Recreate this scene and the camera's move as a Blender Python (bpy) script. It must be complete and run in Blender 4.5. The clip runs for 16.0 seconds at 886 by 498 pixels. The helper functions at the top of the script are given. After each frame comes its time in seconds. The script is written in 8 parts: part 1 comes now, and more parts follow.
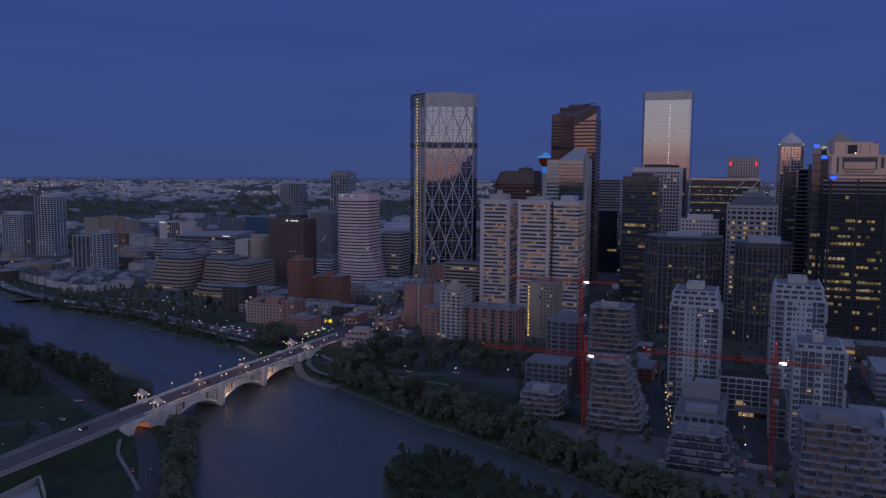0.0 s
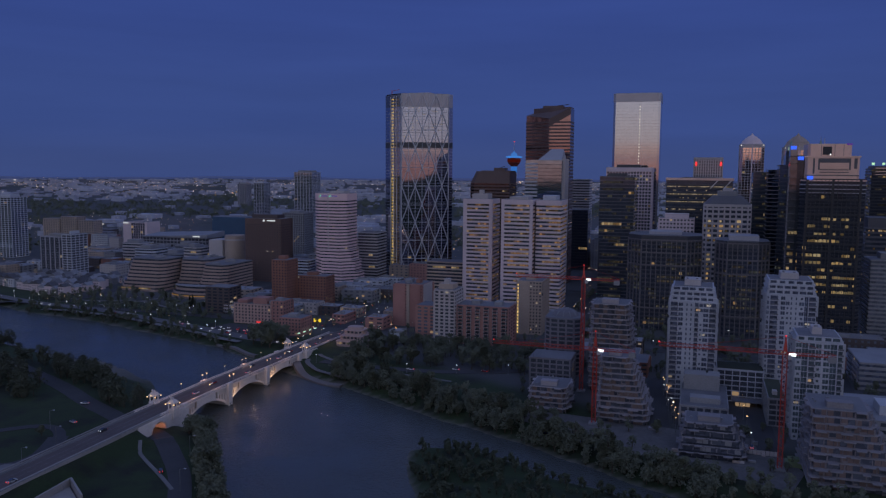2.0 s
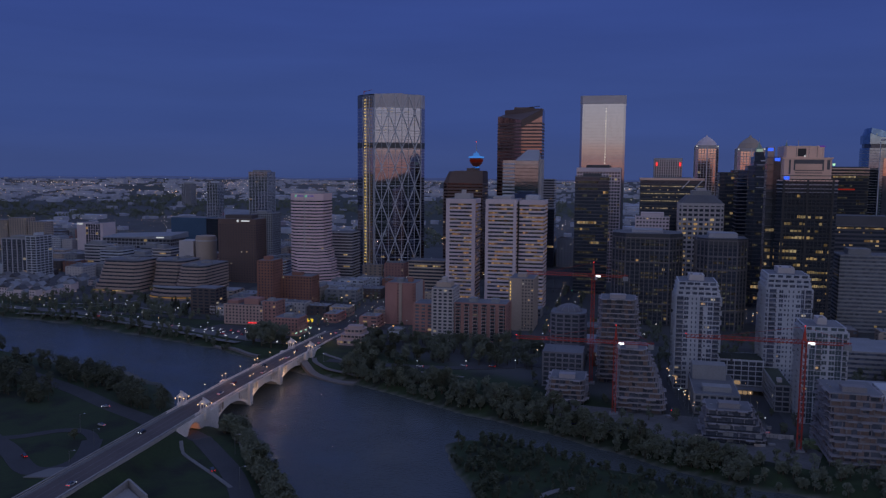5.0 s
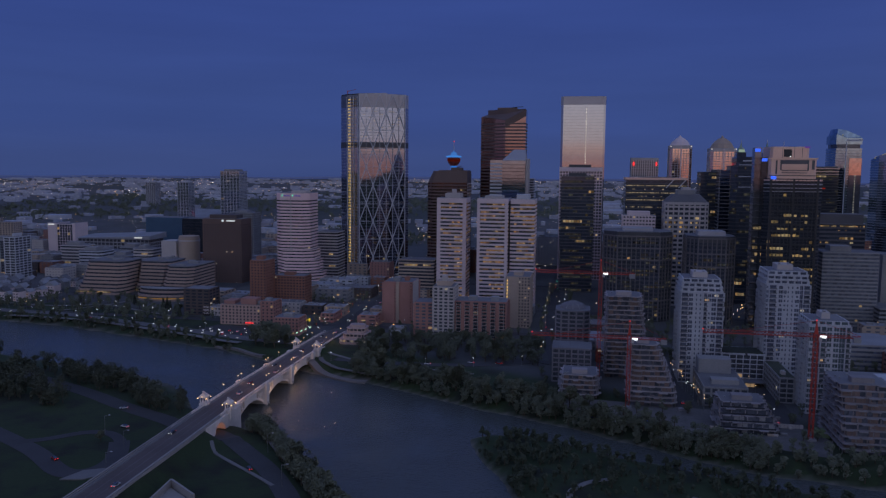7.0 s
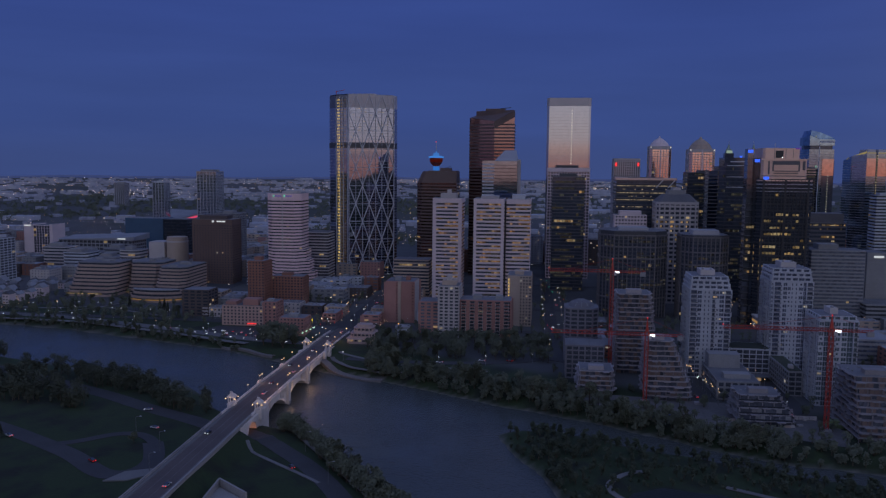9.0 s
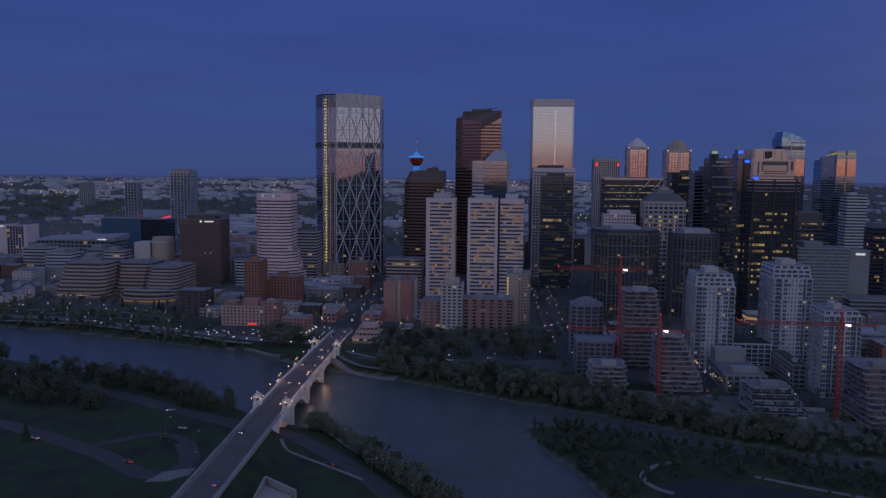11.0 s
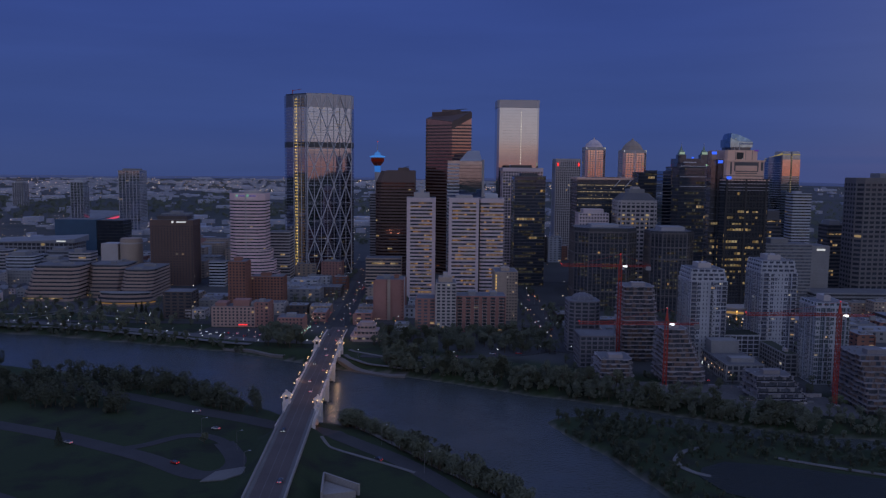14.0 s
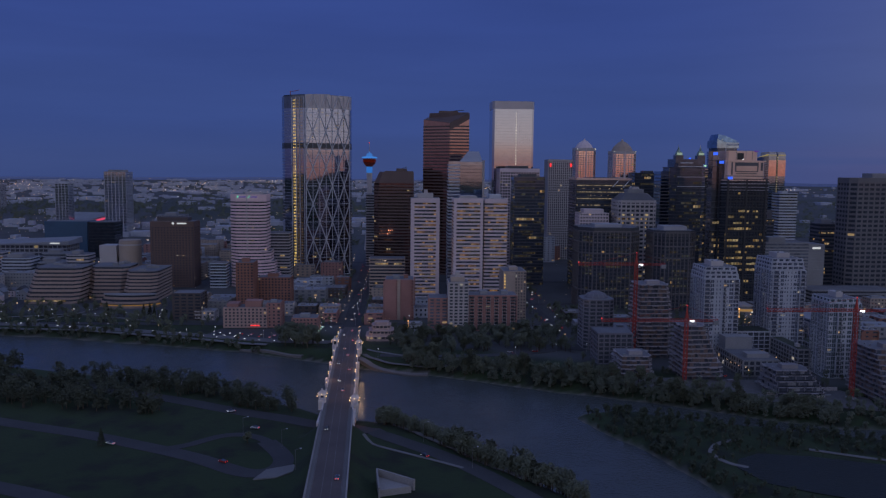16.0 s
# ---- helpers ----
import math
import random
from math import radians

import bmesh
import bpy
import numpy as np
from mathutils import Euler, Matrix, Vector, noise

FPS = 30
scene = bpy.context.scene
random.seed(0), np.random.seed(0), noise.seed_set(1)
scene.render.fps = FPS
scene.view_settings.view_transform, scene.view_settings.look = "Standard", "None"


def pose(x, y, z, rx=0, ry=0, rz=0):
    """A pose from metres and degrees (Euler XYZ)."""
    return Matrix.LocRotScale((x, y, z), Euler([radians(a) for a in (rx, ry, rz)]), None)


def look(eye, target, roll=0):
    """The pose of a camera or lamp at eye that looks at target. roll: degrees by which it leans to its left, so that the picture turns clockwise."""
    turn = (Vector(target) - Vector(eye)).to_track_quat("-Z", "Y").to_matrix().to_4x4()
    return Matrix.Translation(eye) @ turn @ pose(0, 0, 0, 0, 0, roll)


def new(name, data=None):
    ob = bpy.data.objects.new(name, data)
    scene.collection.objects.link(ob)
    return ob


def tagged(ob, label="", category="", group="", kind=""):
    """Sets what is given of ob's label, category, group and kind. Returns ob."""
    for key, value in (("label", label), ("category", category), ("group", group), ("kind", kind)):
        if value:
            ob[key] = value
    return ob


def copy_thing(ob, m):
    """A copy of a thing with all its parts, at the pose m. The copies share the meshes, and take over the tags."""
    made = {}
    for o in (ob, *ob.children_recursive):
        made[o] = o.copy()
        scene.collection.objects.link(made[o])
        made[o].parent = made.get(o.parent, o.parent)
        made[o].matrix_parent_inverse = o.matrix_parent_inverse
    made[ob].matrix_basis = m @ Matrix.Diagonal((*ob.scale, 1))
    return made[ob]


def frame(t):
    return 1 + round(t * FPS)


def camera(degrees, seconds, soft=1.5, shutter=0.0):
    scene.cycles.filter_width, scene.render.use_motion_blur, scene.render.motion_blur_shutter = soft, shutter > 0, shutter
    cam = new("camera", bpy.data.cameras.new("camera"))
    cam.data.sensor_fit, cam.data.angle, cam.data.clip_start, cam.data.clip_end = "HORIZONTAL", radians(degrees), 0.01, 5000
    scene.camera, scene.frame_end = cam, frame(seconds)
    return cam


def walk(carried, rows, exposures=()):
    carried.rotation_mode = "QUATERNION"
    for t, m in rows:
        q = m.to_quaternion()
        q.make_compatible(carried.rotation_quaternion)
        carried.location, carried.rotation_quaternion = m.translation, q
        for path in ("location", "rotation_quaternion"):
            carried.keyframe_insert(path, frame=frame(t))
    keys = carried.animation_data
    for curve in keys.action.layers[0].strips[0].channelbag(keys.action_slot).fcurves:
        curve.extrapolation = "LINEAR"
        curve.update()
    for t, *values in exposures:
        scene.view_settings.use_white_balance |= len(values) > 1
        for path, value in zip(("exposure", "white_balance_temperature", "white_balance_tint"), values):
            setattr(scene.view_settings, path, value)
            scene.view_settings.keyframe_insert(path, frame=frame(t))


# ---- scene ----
cam = camera(57.8, 16.0, soft=1.3)
METRES, EYE, TILT, LEAN, TURN = 295.0, 145.0, 0.0, 0.0, 21.6
ROWS = [
    (0.0, 0.0, 0.0, 0.0, 0.04, -5.72, -0.38),
    (0.5, -0.0304, -0.0079, 0.0006, -0.93, -5.72, -0.38),
    (1.0, -0.0601, -0.0151, 0.0017, -1.82, -5.73, -0.39),
    (1.5, -0.0899, -0.0219, 0.0023, -2.7, -5.74, -0.41),
    (2.0, -0.1218, -0.0283, 0.002, -3.66, -5.75, -0.42),
    (2.5, -0.1522, -0.0336, 0.0021, -4.55, -5.74, -0.44),
    (3.0, -0.183, -0.038, 0.0023, -5.38, -5.75, -0.44),
    (3.5, -0.2136, -0.0419, 0.0023, -6.17, -5.75, -0.45),
    (4.0, -0.2446, -0.0453, 0.0024, -6.98, -5.75, -0.46),
    (6.5, -0.3999, -0.0542, 0.0053, -10.87, -5.79, -0.49),
    (7.0, -0.4312, -0.0547, 0.0056, -11.65, -5.81, -0.5),
    (7.5, -0.4624, -0.0545, 0.0058, -12.38, -5.8, -0.51),
    (8.0, -0.4952, -0.0535, 0.0057, -13.12, -5.79, -0.52),
    (8.5, -0.5263, -0.0522, 0.0058, -13.78, -5.78, -0.52),
    (9.0, -0.5572, -0.0502, 0.0059, -14.42, -5.78, -0.53),
    (11.5, -0.7144, -0.034, 0.0063, -18.17, -5.78, -0.61),
    (12.0, -0.7455, -0.03, 0.0059, -19.01, -5.77, -0.63),
    (12.5, -0.7767, -0.0254, 0.006, -19.82, -5.77, -0.64),
    (13.0, -0.8077, -0.0202, 0.0061, -20.67, -5.79, -0.64),
    (13.5, -0.8384, -0.0148, 0.0054, -21.51, -5.77, -0.64),
    (14.0, -0.8708, -0.0086, 0.0053, -22.4, -5.76, -0.64),
    (14.5, -0.9015, -0.0023, 0.0051, -23.25, -5.76, -0.64),
    (15.0, -0.9323, 0.0044, 0.0045, -24.09, -5.76, -0.65),
    (15.5, -0.9635, 0.0121, 0.004, -24.46, -5.74, -0.65),
    (16.0, -0.9891, 0.0181, 0.0032, -24.44, -5.67, -0.56),
]
walk(cam, [(t, pose(0, 0, EYE, TILT, LEAN, TURN) @ pose(METRES * x, METRES * y, METRES * z, 90 + pitch, roll, yaw)) for t, x, y, z, yaw, pitch, roll in ROWS])

# ---- dusk sky: the sun has set behind the camera, in the north-west ----
GLOW_WAY = Vector((0.42, -0.91, 0.0))
world = bpy.data.worlds.new("dusk_sky")
scene.world = world
world.use_nodes = True


def dusk_sky():
    nt = world.node_tree
    nt.nodes.clear()
    N, K = nt.nodes.new, nt.links.new
    tc = N("ShaderNodeTexCoord")
    nrm = N("ShaderNodeVectorMath"); nrm.operation = "NORMALIZE"
    K(tc.outputs["Generated"], nrm.inputs[0])
    sep = N("ShaderNodeSeparateXYZ"); K(nrm.outputs[0], sep.inputs[0])
    dot = N("ShaderNodeVectorMath"); dot.operation = "DOT_PRODUCT"
    dot.inputs[1].default_value = GLOW_WAY
    K(nrm.outputs[0], dot.inputs[0])
    side = N("ShaderNodeMapRange"); side.interpolation_type = "SMOOTHSTEP"
    side.inputs[1].default_value, side.inputs[2].default_value = -0.80, 0.95
    K(dot.outputs["Value"], side.inputs[0])

    def ramp(stops):
        r = N("ShaderNodeValToRGB")
        r.color_ramp.interpolation = "EASE"
        while len(r.color_ramp.elements) < len(stops):
            r.color_ramp.elements.new(0.5)
        for e, (p, c) in zip(r.color_ramp.elements, stops):
            e.position, e.color = p, (*c, 1)
        K(sep.outputs["Z"], r.inputs[0])
        return r
    away = ramp([(0.0, (0.043, 0.070, 0.208)), (0.06, (0.040, 0.071, 0.236)), (0.2, (0.036, 0.066, 0.251)), (0.5, (0.071, 0.114, 0.325)), (1.0, (0.115, 0.165, 0.360))])
    glow = ramp([(0.0, (0.44, 0.22, 0.20)), (0.007, (0.50, 0.27, 0.25)), (0.013, (0.34, 0.24, 0.27)), (0.021, (0.58, 0.38, 0.34)), (0.038, (0.60, 0.54, 0.57)), (0.11, (0.54, 0.555, 0.67)), (0.36, (0.30, 0.34, 0.52)), (1.0, (0.115, 0.165, 0.360))])
    # faint streaks of cloud
    stretch = N("ShaderNodeMapping"); stretch.inputs["Scale"].default_value = (1.5, 1.5, 14.0)
    K(nrm.outputs[0], stretch.inputs[0])
    cloud = N("ShaderNodeTexNoise"); cloud.inputs["Scale"].default_value = 2.2; cloud.inputs["Detail"].default_value = 4
    K(stretch.outputs[0], cloud.inputs[0])
    vary = N("ShaderNodeMapRange"); vary.inputs[3].default_value, vary.inputs[4].default_value = 0.86, 1.12
    K(cloud.outputs[0], vary.inputs[0])
    mix = N("ShaderNodeMix"); mix.data_type = "RGBA"
    K(side.outputs[0], mix.inputs["Factor"]); K(away.outputs[0], mix.inputs[6]); K(glow.outputs[0], mix.inputs[7])
    bg = N("ShaderNodeBackground"); out = N("ShaderNodeOutputWorld")
    K(mix.outputs[2], bg.inputs[0]); K(vary.outputs[0], bg.inputs[1]); K(bg.outputs[0], out.inputs[0])


dusk_sky()

# ---- materials ----


def principled(name):
    m = bpy.data.materials.new(name)
    m.use_nodes = True
    return m, m.node_tree, m.node_tree.nodes["Principled BSDF"]


def surface(name, colour, rough=0.8, spread=0.25, fine=1.2, coarse=0.06, bump=0.15, metal=0.0, dirt=None):
    """Matt or metal surface with grain and stains in real metres."""
    m, nt, p = principled(name)
    N, K = nt.nodes.new, nt.links.new
    geo = N("ShaderNodeNewGeometry")
    info = N("ShaderNodeObjectInfo")
    a = N("ShaderNodeTexNoise"); a.inputs["Scale"].default_value = fine; a.inputs["Detail"].default_value = 5
    b = N("ShaderNodeTexNoise"); b.inputs["Scale"].default_value = coarse; b.inputs["Detail"].default_value = 4
    K(geo.outputs["Position"], a.inputs[0]); K(geo.outputs["Position"], b.inputs[0])
    add = N("ShaderNodeMath"); add.operation = "ADD"; K(a.outputs[0], add.inputs[0]); K(b.outputs[0], add.inputs[1])
    isl = N("ShaderNodeMath"); isl.operation = "MULTIPLY_ADD"; isl.inputs[1].default_value = 0.35
    K(info.outputs["Random"], isl.inputs[0]); K(add.outputs[0], isl.inputs[2])
    mr = N("ShaderNodeMapRange"); mr.inputs[1].default_value, mr.inputs[2].default_value = 0.6, 1.7
    mr.inputs[3].default_value, mr.inputs[4].default_value = 0.0, 1.0
    K(isl.outputs[0], mr.inputs[0])
    mix = N("ShaderNodeMix"); mix.data_type = "RGBA"
    low = dirt or [c * (1 - spread) for c in colour]
    mix.inputs[6].default_value, mix.inputs[7].default_value = (*low, 1), (*[min(1, c * (1 + spread * 0.6)) for c in colour], 1)
    K(mr.outputs[0], mix.inputs["Factor"]); K(mix.outputs[2], p.inputs["Base Color"])
    p.inputs["Roughness"].default_value, p.inputs["Metallic"].default_value = rough, metal
    if bump:
        bm_ = N("ShaderNodeBump"); bm_.inputs["Strength"].default_value = bump; bm_.inputs["Distance"].default_value = 0.1
        K(a.outputs[0], bm_.inputs["Height"]); K(bm_.outputs[0], p.inputs["Normal"])
    return m


def coated_glass(name, tint, rough=0.04, wave=0.02, cell=0.3, metal=1.0, vary=0.17):
    """Reflective curtain-wall glass: a metal-oxide coat, panes slightly out of true."""
    m, nt, p = principled(name)
    N, K = nt.nodes.new, nt.links.new
    geo = N("ShaderNodeNewGeometry")
    a = N("ShaderNodeTexNoise"); a.inputs["Scale"].default_value = 0.12; a.inputs["Detail"].default_value = 3
    v = N("ShaderNodeTexVoronoi"); v.inputs["Scale"].default_value = cell
    K(geo.outputs["Position"], a.inputs[0]); K(geo.outputs["Position"], v.inputs[0])
    mix = N("ShaderNodeMix"); mix.data_type = "RGBA"
    mix.inputs[6].default_value, mix.inputs[7].default_value = (*[c * (1 - vary * 1.3) for c in tint], 1), (*[min(1, c * (1 + vary * 0.7)) for c in tint], 1)
    K(v.outputs["Color"], mix.inputs["Factor"]); K(mix.outputs[2], p.inputs["Base Color"])
    p.inputs["Metallic"].default_value, p.inputs["Roughness"].default_value = metal, rough
    bm_ = N("ShaderNodeBump"); bm_.inputs["Strength"].default_value = wave; bm_.inputs["Distance"].default_value = 1.0
    K(a.outputs[0], bm_.inputs["Height"]); K(bm_.outputs[0], p.inputs["Normal"])
    return m


def glowing(name, colour, strength, spread=0.6, second=None):
    """A lit lamp or lit room; each island has its own brightness."""
    m = bpy.data.materials.new(name)
    m.use_nodes = True
    nt = m.node_tree
    nt.nodes.clear()
    N, K = nt.nodes.new, nt.links.new
    geo = N("ShaderNodeNewGeometry")
    em, out = N("ShaderNodeEmission"), N("ShaderNodeOutputMaterial")
    mr = N("ShaderNodeMapRange"); mr.inputs[3].default_value, mr.inputs[4].default_value = strength * (1 - spread), strength * (1 + spread * 0.5)
    K(geo.outputs["Random Per Island"], mr.inputs[0]); K(mr.outputs[0], em.inputs[1])
    if second:
        wn = N("ShaderNodeTexWhiteNoise"); wn.noise_dimensions = "1D"; K(geo.outputs["Random Per Island"], wn.inputs["W"])
        mix = N("ShaderNodeMix"); mix.data_type = "RGBA"
        mix.inputs[6].default_value, mix.inputs[7].default_value = (*colour, 1), (*second, 1)
        K(wn.outputs["Value"], mix.inputs["Factor"]); K(mix.outputs[2], em.inputs[0])
    else:
        em.inputs[0].default_value = (*colour, 1)
    K(em.outputs[0], out.inputs[0])
    m.cycles.emission_sampling = "NONE"
    return m


def water_surface(name="river_water", body=(0.078, 0.088, 0.088)):
    m, nt, p = principled(name)
    N, K = nt.nodes.new, nt.links.new
    p.inputs["Base Color"].default_value = (*body, 1)
    p.inputs["Roughness"].default_value, p.inputs["IOR"].default_value = 0.13, 1.33
    geo = N("ShaderNodeNewGeometry")
    mp = N("ShaderNodeMapping"); mp.inputs["Scale"].default_value = (1.0, 1.5, 1.0); mp.inputs["Rotation"].default_value = (0, 0, 0.5)
    K(geo.outputs["Position"], mp.inputs[0])
    a = N("ShaderNodeTexNoise"); a.inputs["Scale"].default_value = 0.45; a.inputs["Detail"].default_value = 5
    b = N("ShaderNodeTexNoise"); b.inputs["Scale"].default_value = 0.03; b.inputs["Detail"].default_value = 3
    K(mp.outputs[0], a.inputs[0]); K(mp.outputs[0], b.inputs[0])
    mul = N("ShaderNodeMath"); mul.operation = "MULTIPLY"; K(a.outputs[0], mul.inputs[0]); K(b.outputs[0], mul.inputs[1])
    bm_ = N("ShaderNodeBump"); bm_.inputs["Strength"].default_value = 0.85; bm_.inputs["Distance"].default_value = 0.9
    K(mul.outputs[0], bm_.inputs["Height"]); K(bm_.outputs[0], p.inputs["Normal"])
    return m


def land_surface():
    """Grass, gravel shore and town paving, told apart by the sheet's own land-use layers."""
    m, nt, p = principled("land")
    N, K = nt.nodes.new, nt.links.new
    geo = N("ShaderNodeNewGeometry")
    fine = N("ShaderNodeTexNoise"); fine.inputs["Scale"].default_value = 0.5; fine.inputs["Detail"].default_value = 6
    wide = N("ShaderNodeTexNoise"); wide.inputs["Scale"].default_value = 0.018; wide.inputs["Detail"].default_value = 5
    for n in (fine, wide):
        K(geo.outputs["Position"], n.inputs[0])

    def blend(fac, a, b):
        mix = N("ShaderNodeMix"); mix.data_type = "RGBA"
        K(fac, mix.inputs["Factor"])
        for s, c in ((6, a), (7, b)):
            if isinstance(c, tuple):
                mix.inputs[s].default_value = (*c, 1)
            else:
                K(c, mix.inputs[s])
        return mix.outputs[2]
    grass = blend(wide.outputs[0], (0.018, 0.036, 0.012), (0.049, 0.078, 0.025))
    grass = blend(fine.outputs[0], (0.02, 0.034, 0.012), grass)
    # dark mottling: the lawn's own patches, and tree shadows put into its colour
    patch = N("ShaderNodeTexNoise"); patch.inputs["Scale"].default_value = 0.06; patch.inputs["Detail"].default_value = 4
    K(geo.outputs["Position"], patch.inputs[0])
    worn = N("ShaderNodeMapRange"); worn.inputs[1].default_value, worn.inputs[2].default_value = 0.48, 0.68
    K(patch.outputs[0], worn.inputs[0])
    grass = blend(worn.outputs[0], grass, (0.016, 0.021, 0.012))
    town = blend(wide.outputs[0], (0.052, 0.053, 0.058), (0.125, 0.125, 0.13))
    shore = blend(fine.outputs[0], (0.10, 0.093, 0.082), (0.215, 0.20, 0.18))
    urban = N("ShaderNodeAttribute"); urban.attribute_name = "urban"
    gravel = N("ShaderNodeAttribute"); gravel.attribute_name = "gravel"
    c = blend(urban.outputs["Fac"], grass, town)
    c = blend(gravel.outputs["Fac"], c, shore)
    K(c, p.inputs["Base Color"])
    p.inputs["Roughness"].default_value = 0.95
    bm_ = N("ShaderNodeBump"); bm_.inputs["Strength"].default_value = 0.4; bm_.inputs["Distance"].default_value = 0.4
    K(fine.outputs[0], bm_.inputs["Height"]); K(bm_.outputs[0], p.inputs["Normal"])
    return m


def leaf_surface(name, dark, light):
    m, nt, p = principled(name)
    N, K = nt.nodes.new, nt.links.new
    geo, info = N("ShaderNodeNewGeometry"), N("ShaderNodeObjectInfo")
    add = N("ShaderNodeMath"); add.operation = "MULTIPLY_ADD"; add.inputs[1].default_value = 0.5
    K(geo.outputs["Random Per Island"], add.inputs[0]); 
    half = N("ShaderNodeMath"); half.operation = "MULTIPLY"; half.inputs[1].default_value = 0.5
    K(info.outputs["Random"], half.inputs[0]); K(half.outputs[0], add.inputs[2])
    mix = N("ShaderNodeMix"); mix.data_type = "RGBA"
    mix.inputs[6].default_value, mix.inputs[7].default_value = (*dark, 1), (*light, 1)
    K(add.outputs[0], mix.inputs["Factor"]); K(mix.outputs[2], p.inputs["Base Color"])
    p.inputs["Roughness"].default_value = 0.75
    return m


WHITE = surface("white_concrete", (0.70, 0.585, 0.61), 0.75, 0.16)
PALE = surface("pale_stone_cladding", (0.50, 0.46, 0.46), 0.7, 0.2)
COOL_WHITE = surface("white_painted_panel", (0.50, 0.52, 0.575), 0.6, 0.2)
GREY = surface("grey_concrete", (0.29, 0.29, 0.305), 0.85, 0.3)
DARK_GREY = surface("dark_granite", (0.125, 0.122, 0.135), 0.6, 0.3)
BLACK = surface("black_metal", (0.055, 0.06, 0.074), 0.4, 0.3)
BROWN = surface("brown_granite", (0.098, 0.077, 0.075), 0.6, 0.25)
BRICK = surface("red_brick", (0.30, 0.145, 0.11), 0.9, 0.3)
BRONZE_STONE = surface("bronze_granite", (0.135, 0.092, 0.085), 0.55, 0.2)
ORANGE_BRICK = surface("orange_brick", (0.40, 0.215, 0.19), 0.9, 0.25)
TAN = surface("tan_concrete", (0.45, 0.36, 0.30), 0.85, 0.25)
BRIDGE_STONE = surface("bridge_concrete", (0.82, 0.73, 0.68), 0.85, 0.25, dirt=(0.56, 0.50, 0.47))
ROOF = surface("gravel_roof", (0.20, 0.20, 0.22), 0.95, 0.4, fine=2.0)
PALE_ROOF = surface("pale_roof_membrane", (0.30, 0.31, 0.345), 0.9, 0.3)
PLANTED = surface("planted_roof", (0.05, 0.06, 0.042), 0.95, 0.5, fine=0.9)
ASPHALT = surface("asphalt", (0.062, 0.062, 0.068), 0.9, 0.35)
WORN_ASPHALT = surface("worn_grey_asphalt", (0.15, 0.148, 0.155), 0.9, 0.3)
STONE_BANK = surface("pale_stone_revetment", (0.21, 0.19, 0.185), 0.9, 0.35)
CONCRETE_PATH = surface("path_concrete", (0.19, 0.184, 0.184), 0.9, 0.3)
KERB = surface("worn_road_paint", (0.20, 0.195, 0.19), 0.8, 0.4)
STEEL = surface("painted_steel", (0.56, 0.57, 0.62), 0.45, 0.15)
LOUVRE = surface("grey_louvre", (0.38, 0.38, 0.42), 0.55, 0.2)
CROWN_METAL = surface("pale_crown_louvre", (0.46, 0.44, 0.47), 0.35, 0.12, metal=0.3)
CRANE_RED = surface("crane_red_paint", (0.45, 0.045, 0.03), 0.5, 0.3)
POLE = surface("lamp_post_metal", (0.22, 0.22, 0.23), 0.5, 0.3, metal=0.5)
BARK = surface("bark", (0.09, 0.07, 0.05), 0.95, 0.4, fine=4)
COPPER = surface("green_copper_roof", (0.26, 0.36, 0.33), 0.6, 0.3)
TUBE_RED = surface("red_pod_cladding", (0.30, 0.05, 0.03), 0.5, 0.3)
CAR_PAINTS = [surface("car_paint_" + n, c, 0.25, 0.08, bump=0) for n, c in (("silver", (0.45, 0.46, 0.48)), ("dark", (0.04, 0.045, 0.06)), ("white", (0.7, 0.7, 0.7)), ("red", (0.32, 0.03, 0.03)))]
RUBBER = surface("tyre_rubber", (0.02, 0.02, 0.02), 0.9, 0.3)

MIRROR = coated_glass("silver_mirror_glass", (0.47, 0.46, 0.49), 0.05, 0.004, vary=0.035)
MIRROR_EDGE = coated_glass("mirror_floor_edge", (0.41, 0.40, 0.43), 0.16, 0.004, vary=0.03)
BOW_GLASS = coated_glass("blue_grey_curtain_glass", (0.33, 0.345, 0.43), 0.03, 0.004, vary=0.10)
DARK_GLASS = coated_glass("dark_office_glass", (0.17, 0.18, 0.215), 0.06, 0.03, 0.3, 0.6)
BLACK_GLASS = coated_glass("black_glass", (0.095, 0.112, 0.15), 0.07, 0.03, 0.3, 0.45, 0.25)
BRONZE_GLASS = coated_glass("bronze_mirror_glass", (0.29, 0.165, 0.155), 0.06, 0.02)
BLUE_GLASS = coated_glass("blue_green_mirror_glass", (0.30, 0.39, 0.48), 0.05, 0.02)
# the pink of the reflected sunset is put into this glass's tint
PINK_GLASS = coated_glass("sunset_tinted_glass", (0.70, 0.52, 0.46), 0.05, 0.02)
HOME_GLASS = coated_glass("flat_window_glass", (0.125, 0.14, 0.175), 0.10, 0.04, 0.35, 0.35, 0.3)

CLEAR_RAIL = coated_glass("glass_balustrade", (0.10, 0.112, 0.14), 0.2, 0.02, 0.3, 0.5)
PINK_WHITE = surface("pinkish_precast", (0.82, 0.60, 0.62), 0.75, 0.15)
SLAB_GREY = surface("raw_floor_slab", (0.275, 0.258, 0.28), 0.85, 0.3)
INFILL = surface("raw_block_infill", (0.21, 0.155, 0.145), 0.9, 0.35)
SLAB_PALE = surface("pale_floor_slab", (0.37, 0.34, 0.36), 0.85, 0.3)
HEAD_STONE = surface("polished_peach_granite", (0.74, 0.52, 0.44), 0.28, 0.16, metal=0.35)
TOWER_BLACK = surface("black_anodised_metal", (0.026, 0.028, 0.035), 0.45, 0.3)
